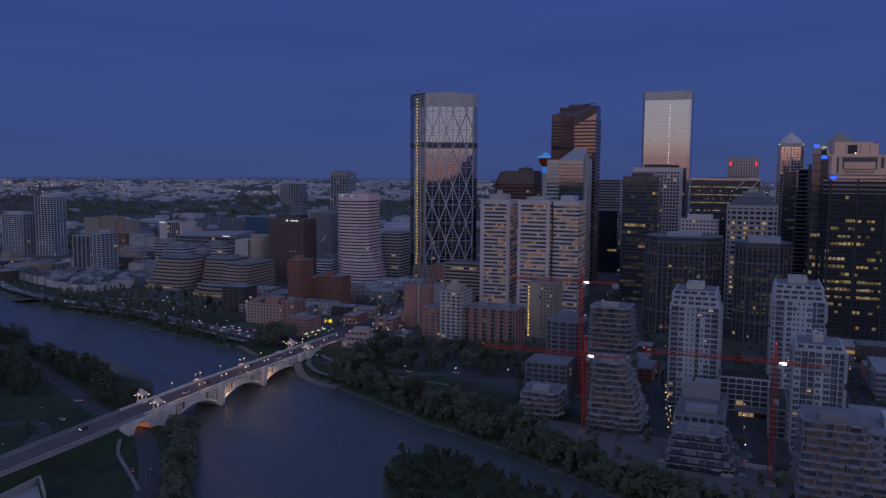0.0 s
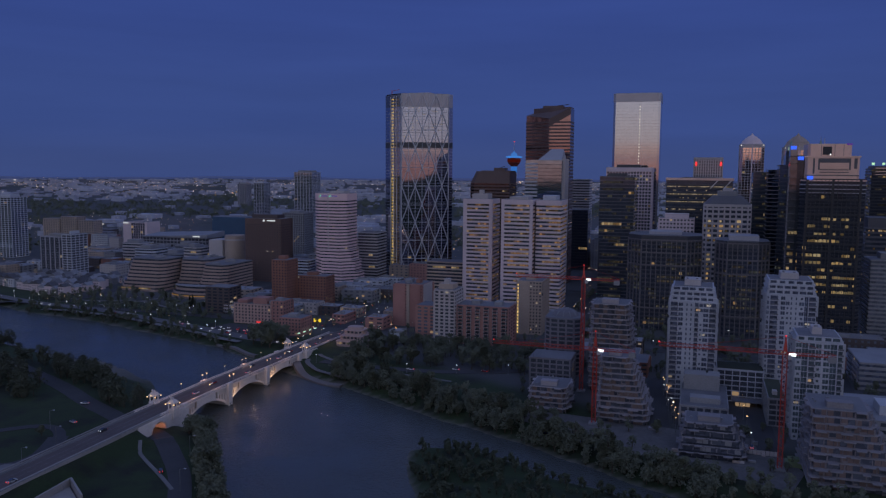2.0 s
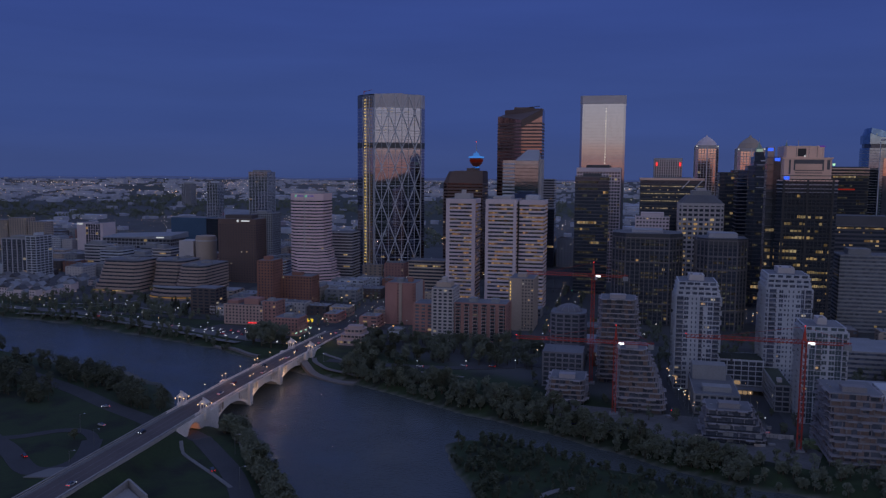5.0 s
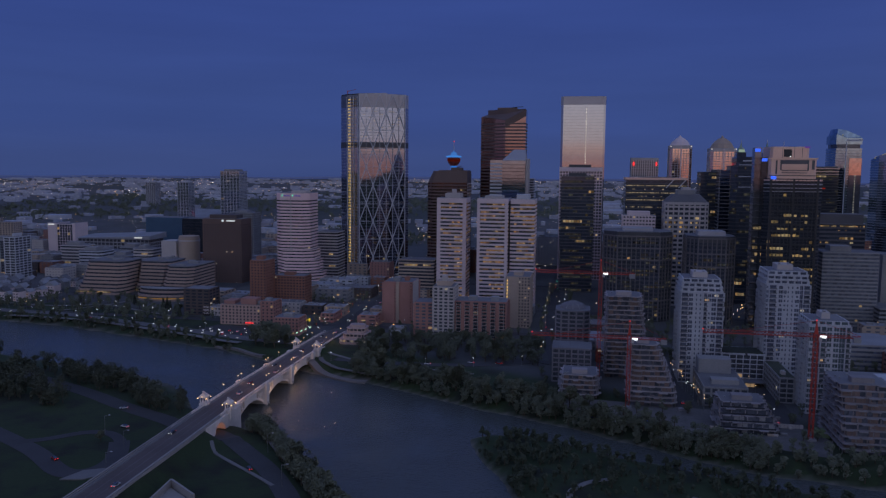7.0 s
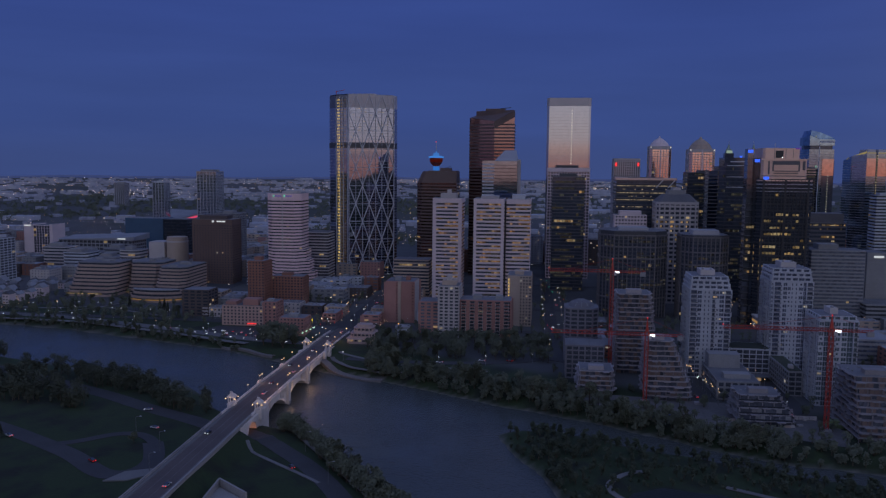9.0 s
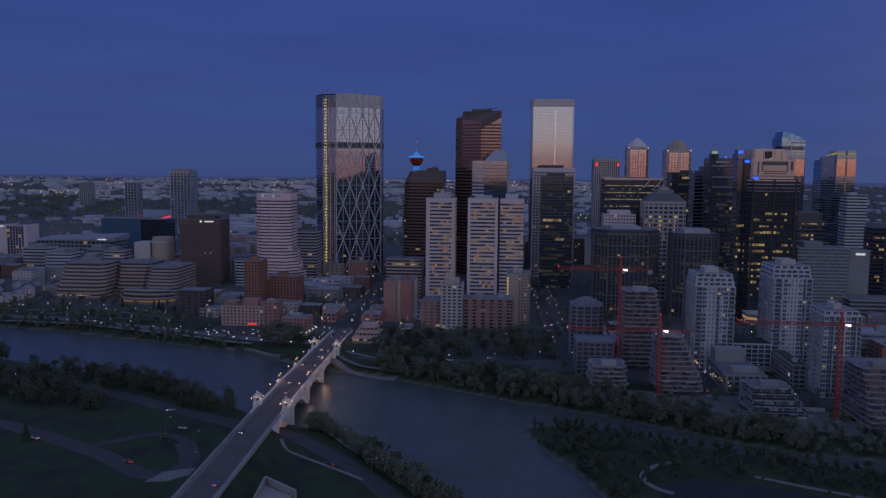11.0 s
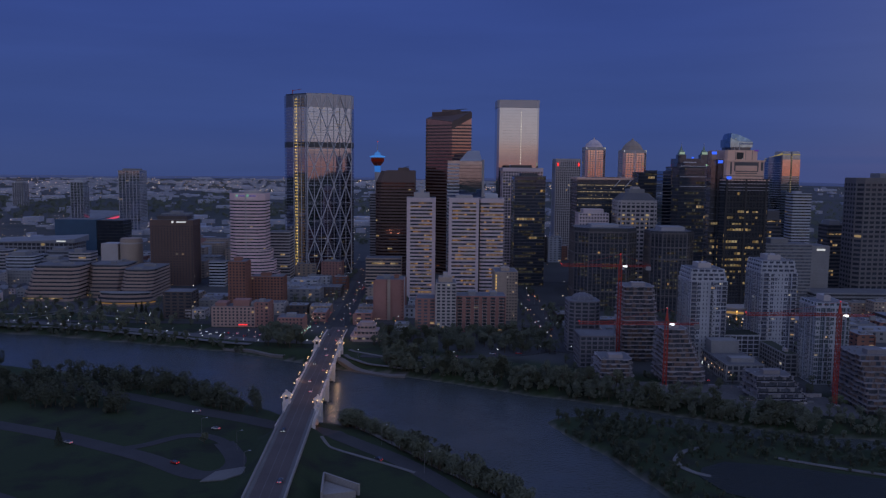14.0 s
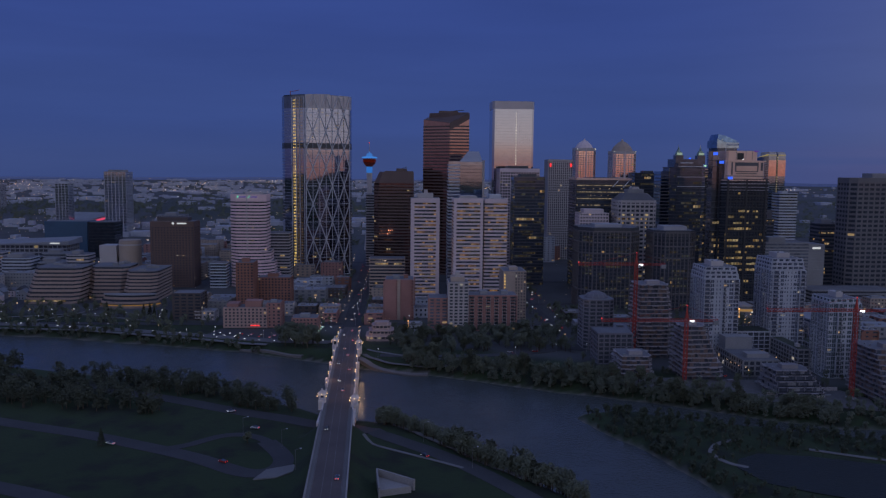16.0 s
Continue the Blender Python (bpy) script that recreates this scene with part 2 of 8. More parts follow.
TOWER_GLASS = coated_glass("near_black_glass", (0.055, 0.066, 0.088), 0.07, 0.03, 0.3, 0.4, 0.3)
# concrete of the cutwaters, with the shade under the arches in its colour
SHADED_STONE = surface("shade_darkened_concrete", (0.11, 0.105, 0.10), 0.6, 0.3)
APPROACH_STONE = surface("grey_approach_concrete", (0.34, 0.32, 0.315), 0.85, 0.3)
DEEP_GLASS = coated_glass("deep_flat_glass", (0.115, 0.13, 0.165), 0.12, 0.03, 0.35, 0.3, 0.35)
FLAT_GLASS = coated_glass("grey_flat_glass", (0.15, 0.165, 0.21), 0.14, 0.03, 0.35, 0.3, 0.4)
CONDO_GLASS = coated_glass("pale_flat_glass", (0.205, 0.225, 0.275), 0.16, 0.03, 0.35, 0.2, 0.35)

LIT = glowing("lit_office_rooms", (1.0, 0.58, 0.24), 0.22, 0.9, (1.0, 0.80, 0.48))
LIT_HOME = glowing("lit_flat_rooms", (1.0, 0.60, 0.28), 0.28, 0.8, (0.85, 0.85, 0.80))
LIT_RIBBON = glowing("lit_ribbon_rooms", (1.0, 0.48, 0.20), 0.16, 0.9, (1.0, 0.66, 0.38))
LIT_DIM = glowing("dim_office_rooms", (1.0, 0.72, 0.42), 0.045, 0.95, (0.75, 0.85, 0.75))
LIT_YELLOW = glowing("lit_stair_lobbies", (1.0, 0.66, 0.22), 1.0, 0.5)
LAMP_WARM = glowing("warm_lamp", (1.0, 0.60, 0.29), 2.4, 0.4)
LAMP_WHITE = glowing("white_lamp", (0.9, 0.95, 1.0), 1.8, 0.4)
LAMP_FAR = glowing("far_lamp", (1.0, 0.52, 0.16), 2.4, 0.85, (0.95, 0.90, 0.85))
LAMP_BLUE = glowing("blue_lamp", (0.05, 0.15, 1.0), 1.1, 0.3)
LAMP_CYAN = glowing("cyan_light", (0.06, 0.30, 1.0), 0.5, 0.4)
LAMP_RED = glowing("red_lamp", (1.0, 0.05, 0.06), 1.2, 0.4)
LAMP_PINK = glowing("pink_light", (1.0, 0.10, 0.22), 0.75, 0.3)
LAMP_GREEN = glowing("green_lamp", (0.1, 1.0, 0.55), 1.3, 0.3)
WATER = water_surface()
POND_WATER = water_surface("peaty_pond_water", (0.026, 0.032, 0.03))
POND_WATER.node_tree.nodes["Principled BSDF"].inputs["Roughness"].default_value = 0.4
POND_WATER.node_tree.nodes["Principled BSDF"].inputs["Specular IOR Level"].default_value = 0.25
LAND = land_surface()
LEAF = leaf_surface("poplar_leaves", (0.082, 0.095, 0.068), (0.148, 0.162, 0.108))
# darker copy of the same leaves, the north wood's shade put into its colour
LEAF_NORTH = leaf_surface("north_bank_leaves", (0.046, 0.055, 0.038), (0.090, 0.103, 0.064))
# darkest leaf tone, for the spruces and the island's willows alike
LEAF_DARK = leaf_surface("dark_leaves", (0.036, 0.047, 0.031), (0.070, 0.088, 0.051))

# ---- building kit ----
BASE = {}


class Solid:
    """Collects boxes, prisms and tubes in world metres for one mesh."""

    def __init__(self):
        self.v, self.f = [], []

    def add(self, verts, faces):
        n = len(self.v)
        self.v += verts
        self.f += [tuple(i + n for i in q) for q in faces]
        return self

    def box(self, x0, x1, y0, y1, z0, z1):
        v = [(x, y, z) for z in (z0, z1) for x, y in ((x0, y0), (x1, y0), (x1, y1), (x0, y1))]
        return self.add(v, [(3, 2, 1, 0), (4, 5, 6, 7), (0, 1, 5, 4), (1, 2, 6, 5), (2, 3, 7, 6), (3, 0, 4, 7)])

    def prism(self, low, z0, z1, high=None):
        n, high = len(low), high or low
        zs = z1 if isinstance(z1, (list, tuple)) else [z1] * n
        v = [(x, y, z0) for x, y in low] + [(x, y, z) for (x, y), z in zip(high, zs)]
        f = [tuple(range(n - 1, -1, -1)), tuple(range(n, 2 * n))]
        f += [(i, (i + 1) % n, n + (i + 1) % n, n + i) for i in range(n)]
        return self.add(v, f)

    def tube(self, a, b, r, n=6, r2=None):
        a, b = Vector(a), Vector(b)
        d = (b - a).normalized()
        s = d.orthogonal().normalized()
        t = d.cross(s)
        v = []
        for p, q in ((a, r), (b, r if r2 is None else r2)):
            for i in range(n):
                w = 2 * math.pi * i / n
                v.append(tuple(p + q * (math.cos(w) * s + math.sin(w) * t)))
        f = [(i, (i + 1) % n, n + (i + 1) % n, n + i) for i in range(n)] + [tuple(range(n - 1, -1, -1)), tuple(range(n, 2 * n))]
        return self.add(v, f)

    def ball(self, c, r, n=8, m=5):
        v = [(c[0], c[1], c[2] - r)]
        for j in range(1, m):
            a = -math.pi / 2 + math.pi * j / m
            v += [(c[0] + r * math.cos(a) * math.cos(2 * math.pi * i / n), c[1] + r * math.cos(a) * math.sin(2 * math.pi * i / n), c[2] + r * math.sin(a)) for i in range(n)]
        v.append((c[0], c[1], c[2] + r))
        f = [(0, 1 + (i + 1) % n, 1 + i) for i in range(n)]
        for j in range(m - 2):
            f += [(1 + j * n + i, 1 + j * n + (i + 1) % n, 1 + (j + 1) * n + (i + 1) % n, 1 + (j + 1) * n + i) for i in range(n)]
        k, e = 1 + (m - 2) * n, len(v) - 1
        f += [(k + i, k + (i + 1) % n, e) for i in range(n)]
        return self.add(v, f)

    def turned(self, c, profile, n=20):
        """A turned body about the upright through c; profile: radius, height."""
        v = [(c[0] + r * math.cos(2 * math.pi * i / n), c[1] + r * math.sin(2 * math.pi * i / n), z) for r, z in profile for i in range(n)]
        f = [(j * n + i, j * n + (i + 1) % n, (j + 1) * n + (i + 1) % n, (j + 1) * n + i) for j in range(len(profile) - 1) for i in range(n)]
        f += [tuple(range(n - 1, -1, -1)), tuple(range((len(profile) - 1) * n, len(profile) * n))]
        return self.add(v, f)

    def mesh(self, name, material, base=(0, 0, 0)):
        me = bpy.data.meshes.new(name)
        bx, by, bz = base
        me.from_pydata([(x - bx, y - by, z - bz) for x, y, z in self.v], [], self.f)
        me.materials.append(material)
        return me


def thing(name, label, category, x=0, y=0, z=0, group="", kind=""):
    ob = new(name)
    ob.empty_display_size = 1
    ob.location = (x, y, z)
    BASE[ob] = Vector((x, y, z))
    return tagged(ob, label, category, group, kind)


def place(name, me, parent, spot=(0, 0, 0), turn=0.0, label="", kind=""):
    """Links a mesh, whose own origin goes to spot in the world, as a part of parent."""
    ob = new(name, me)
    base = BASE[parent]
    ob.parent = parent
    ob.location = Vector(spot) - base
    ob.rotation_euler = (0, 0, turn)
    BASE[ob] = Vector(spot)
    return tagged(ob, label, "", "", kind)


def part(name, solid, material, parent, label="", kind=""):
    return place(name, solid.mesh(name, material, BASE[parent]), parent, BASE[parent], 0, label, kind)


def alone(name, solid, material, label, category, kind="", group=""):
    return tagged(new(name, solid.mesh(name, material)), label, category, group, kind)


def rect(x0, x1, y0, y1):
    return [(x0, y0), (x1, y0), (x1, y1), (x0, y1)]


def cut(x0, x1, y0, y1, c):
    """A rectangle with cut corners."""
    return [(x0 + c, y0), (x1 - c, y0), (x1, y0 + c), (x1, y1 - c), (x1 - c, y1), (x0 + c, y1), (x0, y1 - c), (x0, y0 + c)]


def grown(poly, d):
    n, out = len(poly), []
    for i in range(n):
        a, b, c = Vector(poly[i - 1]), Vector(poly[i]), Vector(poly[(i + 1) % n])
        u, w = (b - a).normalized(), (c - b).normalized()
        nu, nw = Vector((u.y, -u.x)), Vector((w.y, -w.x))
        m = (nu + nw)
        m = m / max(0.3, m.dot(nu))
        out.append(tuple(b + d * m))
    return out


def edges(poly):
    for i, a in enumerate(poly):
        b = poly[(i + 1) % len(poly)]
        a, b = Vector(a), Vector(b)
        u = b - a
        yield a, u.normalized(), Vector((u.y, -u.x)).normalized(), u.length


def lit_rooms(poly, z0, n, fh, low, high, cell, share, rng, run=1, off=0.1, floors=None):
    """Lit rooms behind the glass: upright panels storey by storey."""
    s = Solid()
    for a, u, o, length in edges(poly):
        k = max(1, round(length / cell))
        w = length / k
        for i in range(n):
            if floors and not floors[0] <= i <= floors[1]:
                continue
            j = 0
            while j < k:
                if rng.random() < share / run:
                    m = min(k - j, rng.randint(1, 2 * run - 1) if run > 1 else 1)
                    for q in range(j, j + m):
                        p0, p1 = a + u * (q * w + 0.25) + o * off, a + u * ((q + 1) * w - 0.25) + o * off
                        z = z0 + i * fh
                        s.add([(p0.x, p0.y, z + low), (p1.x, p1.y, z + low), (p1.x, p1.y, z + high), (p0.x, p0.y, z + high)], [(0, 1, 2, 3)])
                    j += m
                j += 1
    return s


def tower(name, label, category, poly, z0, z1, wall=WHITE, glass=DARK_GLASS, fh=3.9, band=1.7, proud=0.4, pier=None, lit=0.06, run=1, litmat=LIT,
          cell=3.0, roof=ROOF, mech=(), seed=1, group="", parapet=1.1, floors=None, top_band=0.0, coarse=False):
    """A block with a glass core, a spandrel ring at each storey, piers, lit rooms, a roof and its plant rooms."""
    rng = random.Random(seed)
    cx, cy = sum(p[0] for p in poly) / len(poly), sum(p[1] for p in poly) / len(poly)
    t = thing(name, label, category, cx, cy, z0, group)
    coarse = coarse or (pier is not None and cy > 640) or cy > 1100
    n = max(1, round((z1 - z0) / fh))
    fh = (z1 - z0) / n
    part("window_wall", Solid().prism(poly, z0, z1), glass, t)
    if coarse:
        # far or small: the wall's bands and piers in one joined skin
        skin = Solid()
        for i in range(n):
            skin.prism(grown(poly, proud), z0 + i * fh, z0 + i * fh + band)
        if pier:
            for a, u, o, length in edges(poly):
                k = max(1, round(length / pier[0]))
                for j in range(k):
                    c, w = a + u * (length * j / k), pier[1] / 2
                    q = [c - u * w + o * (proud - 0.05), c + u * w + o * (proud - 0.05), c + u * w - o * 0.3, c - u * w - o * 0.3]
                    skin.prism([tuple(e) for e in q], z0, z1)
        part("wall", skin, wall, t, "", "stuff")
    elif band:
        ring = Solid().prism(grown(poly, proud), 0, band).mesh("spandrel", wall, (cx, cy, 0))
        for i in range(n):
            place("spandrel", ring, t, (cx, cy, z0 + i * fh))
    part("parapet", Solid().prism(grown(poly, proud + 0.03), z1 - top_band, z1 + parapet), wall, t)
    part("roof", Solid().prism(grown(poly, proud - 0.5), z1 + parapet, z1 + parapet + 0.05), roof, t)
    if pier and not coarse:
        gap, wide = pier
        me = Solid().box(-wide / 2, wide / 2, -(proud - 0.05), 0.4, 0, z1 - z0).mesh("pier", wall)
        for a, u, o, length in edges(poly):
            k = max(1, round(length / gap))
            for j in range(k):
                p = a + u * (length * j / k)
                place("pier", me, t, (p.x, p.y, z0), math.atan2(u.y, u.x))
    if lit:
        s = lit_rooms(poly, z0, n, fh, band, fh, pier[0] if pier else cell, lit, rng, run, 0.1, floors)
        if s.f:
            part("window_glow", s, litmat, t, "rooms lit warm from inside", "stuff")
        if category in ("office tower", "skyscraper") and band and not pier:
            s = lit_rooms(poly, z0, n, fh, band + 0.3, fh - 0.3, 1.7, 0.45, rng, 7, 0.08, floors)
            part("window_glow", s, LIT_DIM, t, "dimly lit office floors", "stuff")
    if category == "building" and len(mech) > 1:
        boxes = Solid()
        for x0, x1, y0, y1, h, m in mech:
            boxes.box(x0, x1, y0, y1, z1 + parapet, z1 + parapet + h)
        part("roof_plant", boxes, mech[0][5], t, "small roof plant boxes", "stuff")
        mech = ()
    for x0, x1, y0, y1, h, m in mech:
        part("plant_room", Solid().box(x0, x1, y0, y1, z1 + parapet, z1 + parapet + h), m, t)
    return t

# ---- land and river: x to the west, y to the south, water at 0, streets at G ----
G = 5.0
SOUTH_BANK = [(-5000, 1700), (-1000, 760), (-800, 652), (-671, 601), (-580, 587), (-515, 567), (-451, 546), (-397, 529), (-366, 509), (-338, 495), (-300, 472), (-258, 456), (-222, 438),
              (-176, 413), (-141, 397), (-114, 383), (-85, 366), (-61, 352), (-36, 338), (-11, 330), (28, 323), (100, 305), (400, 180), (5000, -300)]
NORTH_BANK = [(-5000, 1500), (-1000, 640), (-800, 560), (-640, 505), (-513, 468), (-450, 460), (-421, 448), (-383, 427), (-362, 408), (-344, 382), (-320, 362), (-300, 352), (-278, 345),
              (-257, 318), (-240, 293), (-228, 276), (-208, 254), (-198, 238), (-150, 150), (-60, 70), (60, 0), (400, -120), (5000, -900)]
ISLAND = [(-170, 356), (-163, 331), (-150, 308), (-140, 283), (-131, 252), (-128, 239), (-100, 190), (-40, 130), (60, 70), (200, 20), (380, 0), (380, 140), (120, 265), (40, 300), (-10, 316),
          (-38, 325), (-63, 336), (-94, 345), (-119, 360), (-141, 371), (-160, 366)]


def axis(y):
    """The x of the bridge's middle line."""
    return -303.55 - 0.039 * (np.clip(y, -400, 560) - 200) - 0.012 * np.clip(np.asarray(y) - 560, 0, 900)


def deck(y):
    """The height of the road over the bridge and its approaches."""
    return np.interp(y, [-300, 330, 400, 515, 610, 700], [14.6, 13.4, 12.5, 8.8, G + 0.25, G + 0.15])


def smooth(t):
    t = np.clip(t, 0, 1)
    return t * t * (3 - 2 * t)


def inside(poly, x, y):
    """How far inside a polygon (negative: outside)."""
    x, y = np.asarray(x, float), np.asarray(y, float)
    best, odd = np.full(x.shape, 1e9), np.zeros(x.shape, bool)
    for (ax, ay), (bx, by) in zip(poly, poly[1:] + poly[:1]):
        dx, dy = bx - ax, by - ay
        k = np.clip(((x - ax) * dx + (y - ay) * dy) / (dx * dx + dy * dy), 0, 1)
        best = np.minimum(best, np.hypot(x - ax - k * dx, y - ay - k * dy))
        with np.errstate(divide="ignore", invalid="ignore"):
            cross = ((ay > y) != (by > y)) & (x < (bx - ax) * (y - ay) / ((by - ay) or 1e-9) + ax)
        odd ^= cross
    return np.where(odd, best, -best)


def wobble(x, y, s):
    return np.sin(x / s + 1.3) * np.cos(y / s * 1.1 + 0.4) + 0.5 * np.sin(x / s * 2.3 + y / s * 1.7)


def ground(x, y):
    """Height of the land, and its shares of town paving and of gravel shore."""
    x, y = np.asarray(x, float), np.asarray(y, float)
    w = 1.2 * wobble(x, y, 9)
    ds = 0.85 * (y - np.interp(x, *zip(*SOUTH_BANK))) + w
    dn = 0.85 * (np.interp(x, *zip(*NORTH_BANK)) - y) + w
    di = inside(ISLAND, x, y) + w
    beach = smooth(1 - np.abs(x + 440) / 105)
    hs = G * smooth(ds / 14)
    hn = 6.0 * smooth(dn / (15 + 22 * beach)) + 26 * smooth((120 - y) / 260) * smooth(dn / 60)
    hi = 2.6 * smooth(di / 9) + 0.25 * wobble(x, y, 23)
    land = np.maximum(np.maximum(ds, dn), di)
    h = np.where(land > 0, np.where(ds > 0, hs, np.where(dn > 0, hn, hi)), np.maximum(-2.5, land * 0.35))
    # banks of the two approaches to the bridge
    off = np.abs(x - axis(y))
    bank_n = np.where(y < 311, deck(y) - 0.7 - np.maximum(0, off - 9.2) * 0.8, -9)
    bank_s = np.where((y > 512) & (y < 640), deck(y) - 0.35 - np.maximum(0, off - 9.2) * 0.5, -9)
    h = np.maximum(h, np.maximum(bank_n, bank_s))
    r = np.hypot(x + 100, y)
    rise = np.clip((r - 1500) / 3450, 0, 1)
    h = h + 66 * rise + 3.0 * smooth((r - 1600) / 900) * wobble(x, y, 310)
    urban = smooth((ds - 55) / 25) * (0.92 - 0.35 * smooth((r - 1400) / 700) * (wobble(x, y, 240) > 0.2))
    gravel = np.where(land > 0, 0.75 * smooth(1 - land / 3.2), 1.0)
    gravel = np.where((dn > 0) & (dn < 26 * beach), beach, gravel)
    gravel = np.where((ds > 0) & (ds < 4) & (x > -345) & (x < -255), 0.9, gravel)
    return h, urban, gravel


def ticks(spans):
    out = []
    for a, b, step in spans:
        out += list(np.arange(a, b, step))
    return np.array(out + [spans[-1][1]])


def land_sheet():
    xs = ticks([(-5400, -1500, 130), (-1500, -720, 30), (-720, -120, 4), (-120, 60, 5), (60, 500, 20), (500, 5400, 140)])
    ys = ticks([(-3200, -100, 155), (-100, 200, 12), (200, 560, 4), (560, 700, 7), (700, 1500, 40), (1500, 5400, 130)])
    X, Y = np.meshgrid(xs, ys)
    H, U, V = ground(X, Y)
    nx, ny = len(xs), len(ys)
    me = bpy.data.meshes.new("ground")
    idx = np.arange(nx * ny).reshape(ny, nx)
    quads = np.stack([idx[:-1, :-1], idx[:-1, 1:], idx[1:, 1:], idx[1:, :-1]], -1).reshape(-1, 4)
    me.from_pydata(np.stack([X, Y, H], -1).reshape(-1, 3).tolist(), [], quads.tolist())
    for name, values in (("urban", U), ("gravel", V)):
        layer = me.attributes.new(name, "FLOAT", "POINT")
        layer.data.foreach_set("value", values.ravel().astype(np.float32))
    me.polygons.foreach_set("use_smooth", [True] * len(me.polygons))
    me.materials.append(LAND)
    return tagged(new("ground", me), "river valley floor of grass, gravel shore and town paving", "ground", kind="structure")


land_sheet()
water = Solid().add([(-5400, -900, 0), (900, -900, 0), (900, 1750, 0), (-5400, 1750, 0)], [(0, 1, 2, 3)])
alone("water", water, WATER, "dark slow river under the dusk sky", "river", "structure")


def zof(x, y):
    return float(ground(x, y)[0])


def along(points, step):
    """Points every step metres along a smoothed line, with the way there."""
    pts = [Vector(p) for p in points]
    fine = []
    for i in range(len(pts) - 1):
        p0, p1, p2, p3 = pts[max(0, i - 1)], pts[i], pts[i + 1], pts[min(len(pts) - 1, i + 2)]
        for k in range(16):
            t = k / 16
            fine.append(0.5 * (2 * p1 + (p2 - p0) * t + (2 * p0 - 5 * p1 + 4 * p2 - p3) * t * t + (3 * p1 - p0 - 3 * p2 + p3) * t ** 3))
    fine.append(pts[-1])
    out, need = [], 0.0
    for a, b in zip(fine, fine[1:]):
        d = (b - a).length
        while d > 0 and need <= d:
            out.append((a + (b - a) * (need / d), (b - a).normalized()))
            need += step
        need -= d
    return out


def ribbon(name, points, wide, material, label, lift=0.12, step=5.0, height=None, thick=0.3, kind="structure", category="road"):
    """A paved strip that follows the land, with a thickness of its own."""
    s = Solid()
    row = along(points, step)
    v = []
    for p, d in row:
        o = Vector((d.y, -d.x)) * wide / 2
        z = max(float(ground(p.x + k * o.x, p.y + k * o.y)[0]) for k in (-1, -0.5, 0, 0.5, 1)) if height is None else height(p)
        for k in (-1, 1):
            v.append((p.x + k * o.x, p.y + k * o.y, z + lift))
        for k in (-1, 1):
            v.append((p.x + k * o.x, p.y + k * o.y, z + lift - thick))
    f = []
    for i in range(len(row) - 1):
        a, b = 4 * i, 4 * i + 4
        f += [(a, a + 1, b + 1, b), (a, b, b + 2, a + 2), (a + 1, a + 3, b + 3, b + 1)]
    s.add(v, f)
    return alone(name, s, material, label, category, kind)


MEMORIAL_EAST = [(-900, 560), (-640, 478), (-520, 428), (-464, 403), (-411, 378), (-374, 357), (-340, 340), (-322, 330), (-306, 324)]
MEMORIAL_WEST = [(-310, 325.5), (-299, 322.5), (-284, 311), (-271, 298), (-256, 282.5), (-243, 266), (-226, 240), (-186, 172)]
LOWER_ROAD = [(-620, 395), (-490, 336), (-439, 314.6), (-402, 295.5), (-373, 279), (-349, 261), (-338, 258), (-331, 264), (-330, 276), (-336, 290), (-344, 304)]
LOOP_ROAD = [(-392, 291), (-381, 297), (-368, 310), (-356, 312), (-344, 304), (-337, 292)]
HILL_ROAD = [(-520, 275), (-450, 245), (-417, 229), (-380, 205)]
RIVERFRONT = [(-1000, 790), (-810, 672), (-673, 625), (-596, 616), (-504, 590), (-420, 563), (-384, 551), (-350, 545), (-325, 543)]
RIVERFRONT_WEST = [(-290, 497), (-243, 494), (-202, 497), (-163, 509), (-143, 521), (-125, 512)]
for k, (pts, wide) in enumerate(((MEMORIAL_EAST, 11), (MEMORIAL_WEST, 10), (LOWER_ROAD, 10), (LOOP_ROAD, 6), (HILL_ROAD, 10), (RIVERFRONT, 12), (RIVERFRONT_WEST, 9))):
    ribbon("road", pts, wide, WORN_ASPHALT if pts is RIVERFRONT else ASPHALT, "dark asphalt riverside road", 0.14 + 0.03 * k)
for k, (pts, wide) in enumerate((([(-293, 303), (-287, 295), (-277, 287), (-258, 273), (-244, 262)], 1.8), ([(-280, 336), (-262, 309), (-238, 279), (-216, 246)], 2.5),
                                 ([(-94, 308), (-104, 304), (-110, 298), (-115, 288), (-113, 276), (-104, 268), (-80, 262)], 3.0),
                                 ([(-112, 407), (-96, 395), (-81, 381)], 4.5), ([(-247, 484), (-210, 480), (-180, 474)], 2.5), ([(-302, 500), (-296, 488), (-282, 476), (-262, 467), (-240, 462)], 3.5),
                                 ([(-300, 514), (-280, 500), (-262, 488), (-247, 484)], 3.0), ([(-62, 292), (-30, 276), (0, 262), (40, 250)], 3.0), ([(-650, 606), (-560, 594), (-480, 569), (-420, 548), (-380, 533)], 5.5), ([(-700, 664), (-640, 654), (-585, 668), (-540, 650), (-490, 628)], 3.5), ([(-610, 632), (-585, 668), (-575, 700)], 3.0))):
    ribbon("pavement", pts, wide, CONCRETE_PATH, "pale concrete riverside footpath", 0.36 + 0.02 * k, 4, category="path")
plaza = Solid().prism([(-340, 250), (-330, 252), (-321, 262), (-324, 268), (-336, 262)], 5.6, 6.5)
alone("pavement", plaza, CONCRETE_PATH, "small pale paved corner beside the loop road", "path", "structure")
lot = Solid().prism([(-440, 572), (-352, 549), (-348, 577), (-384, 598), (-432, 600)], G - 0.5, G + 0.13)
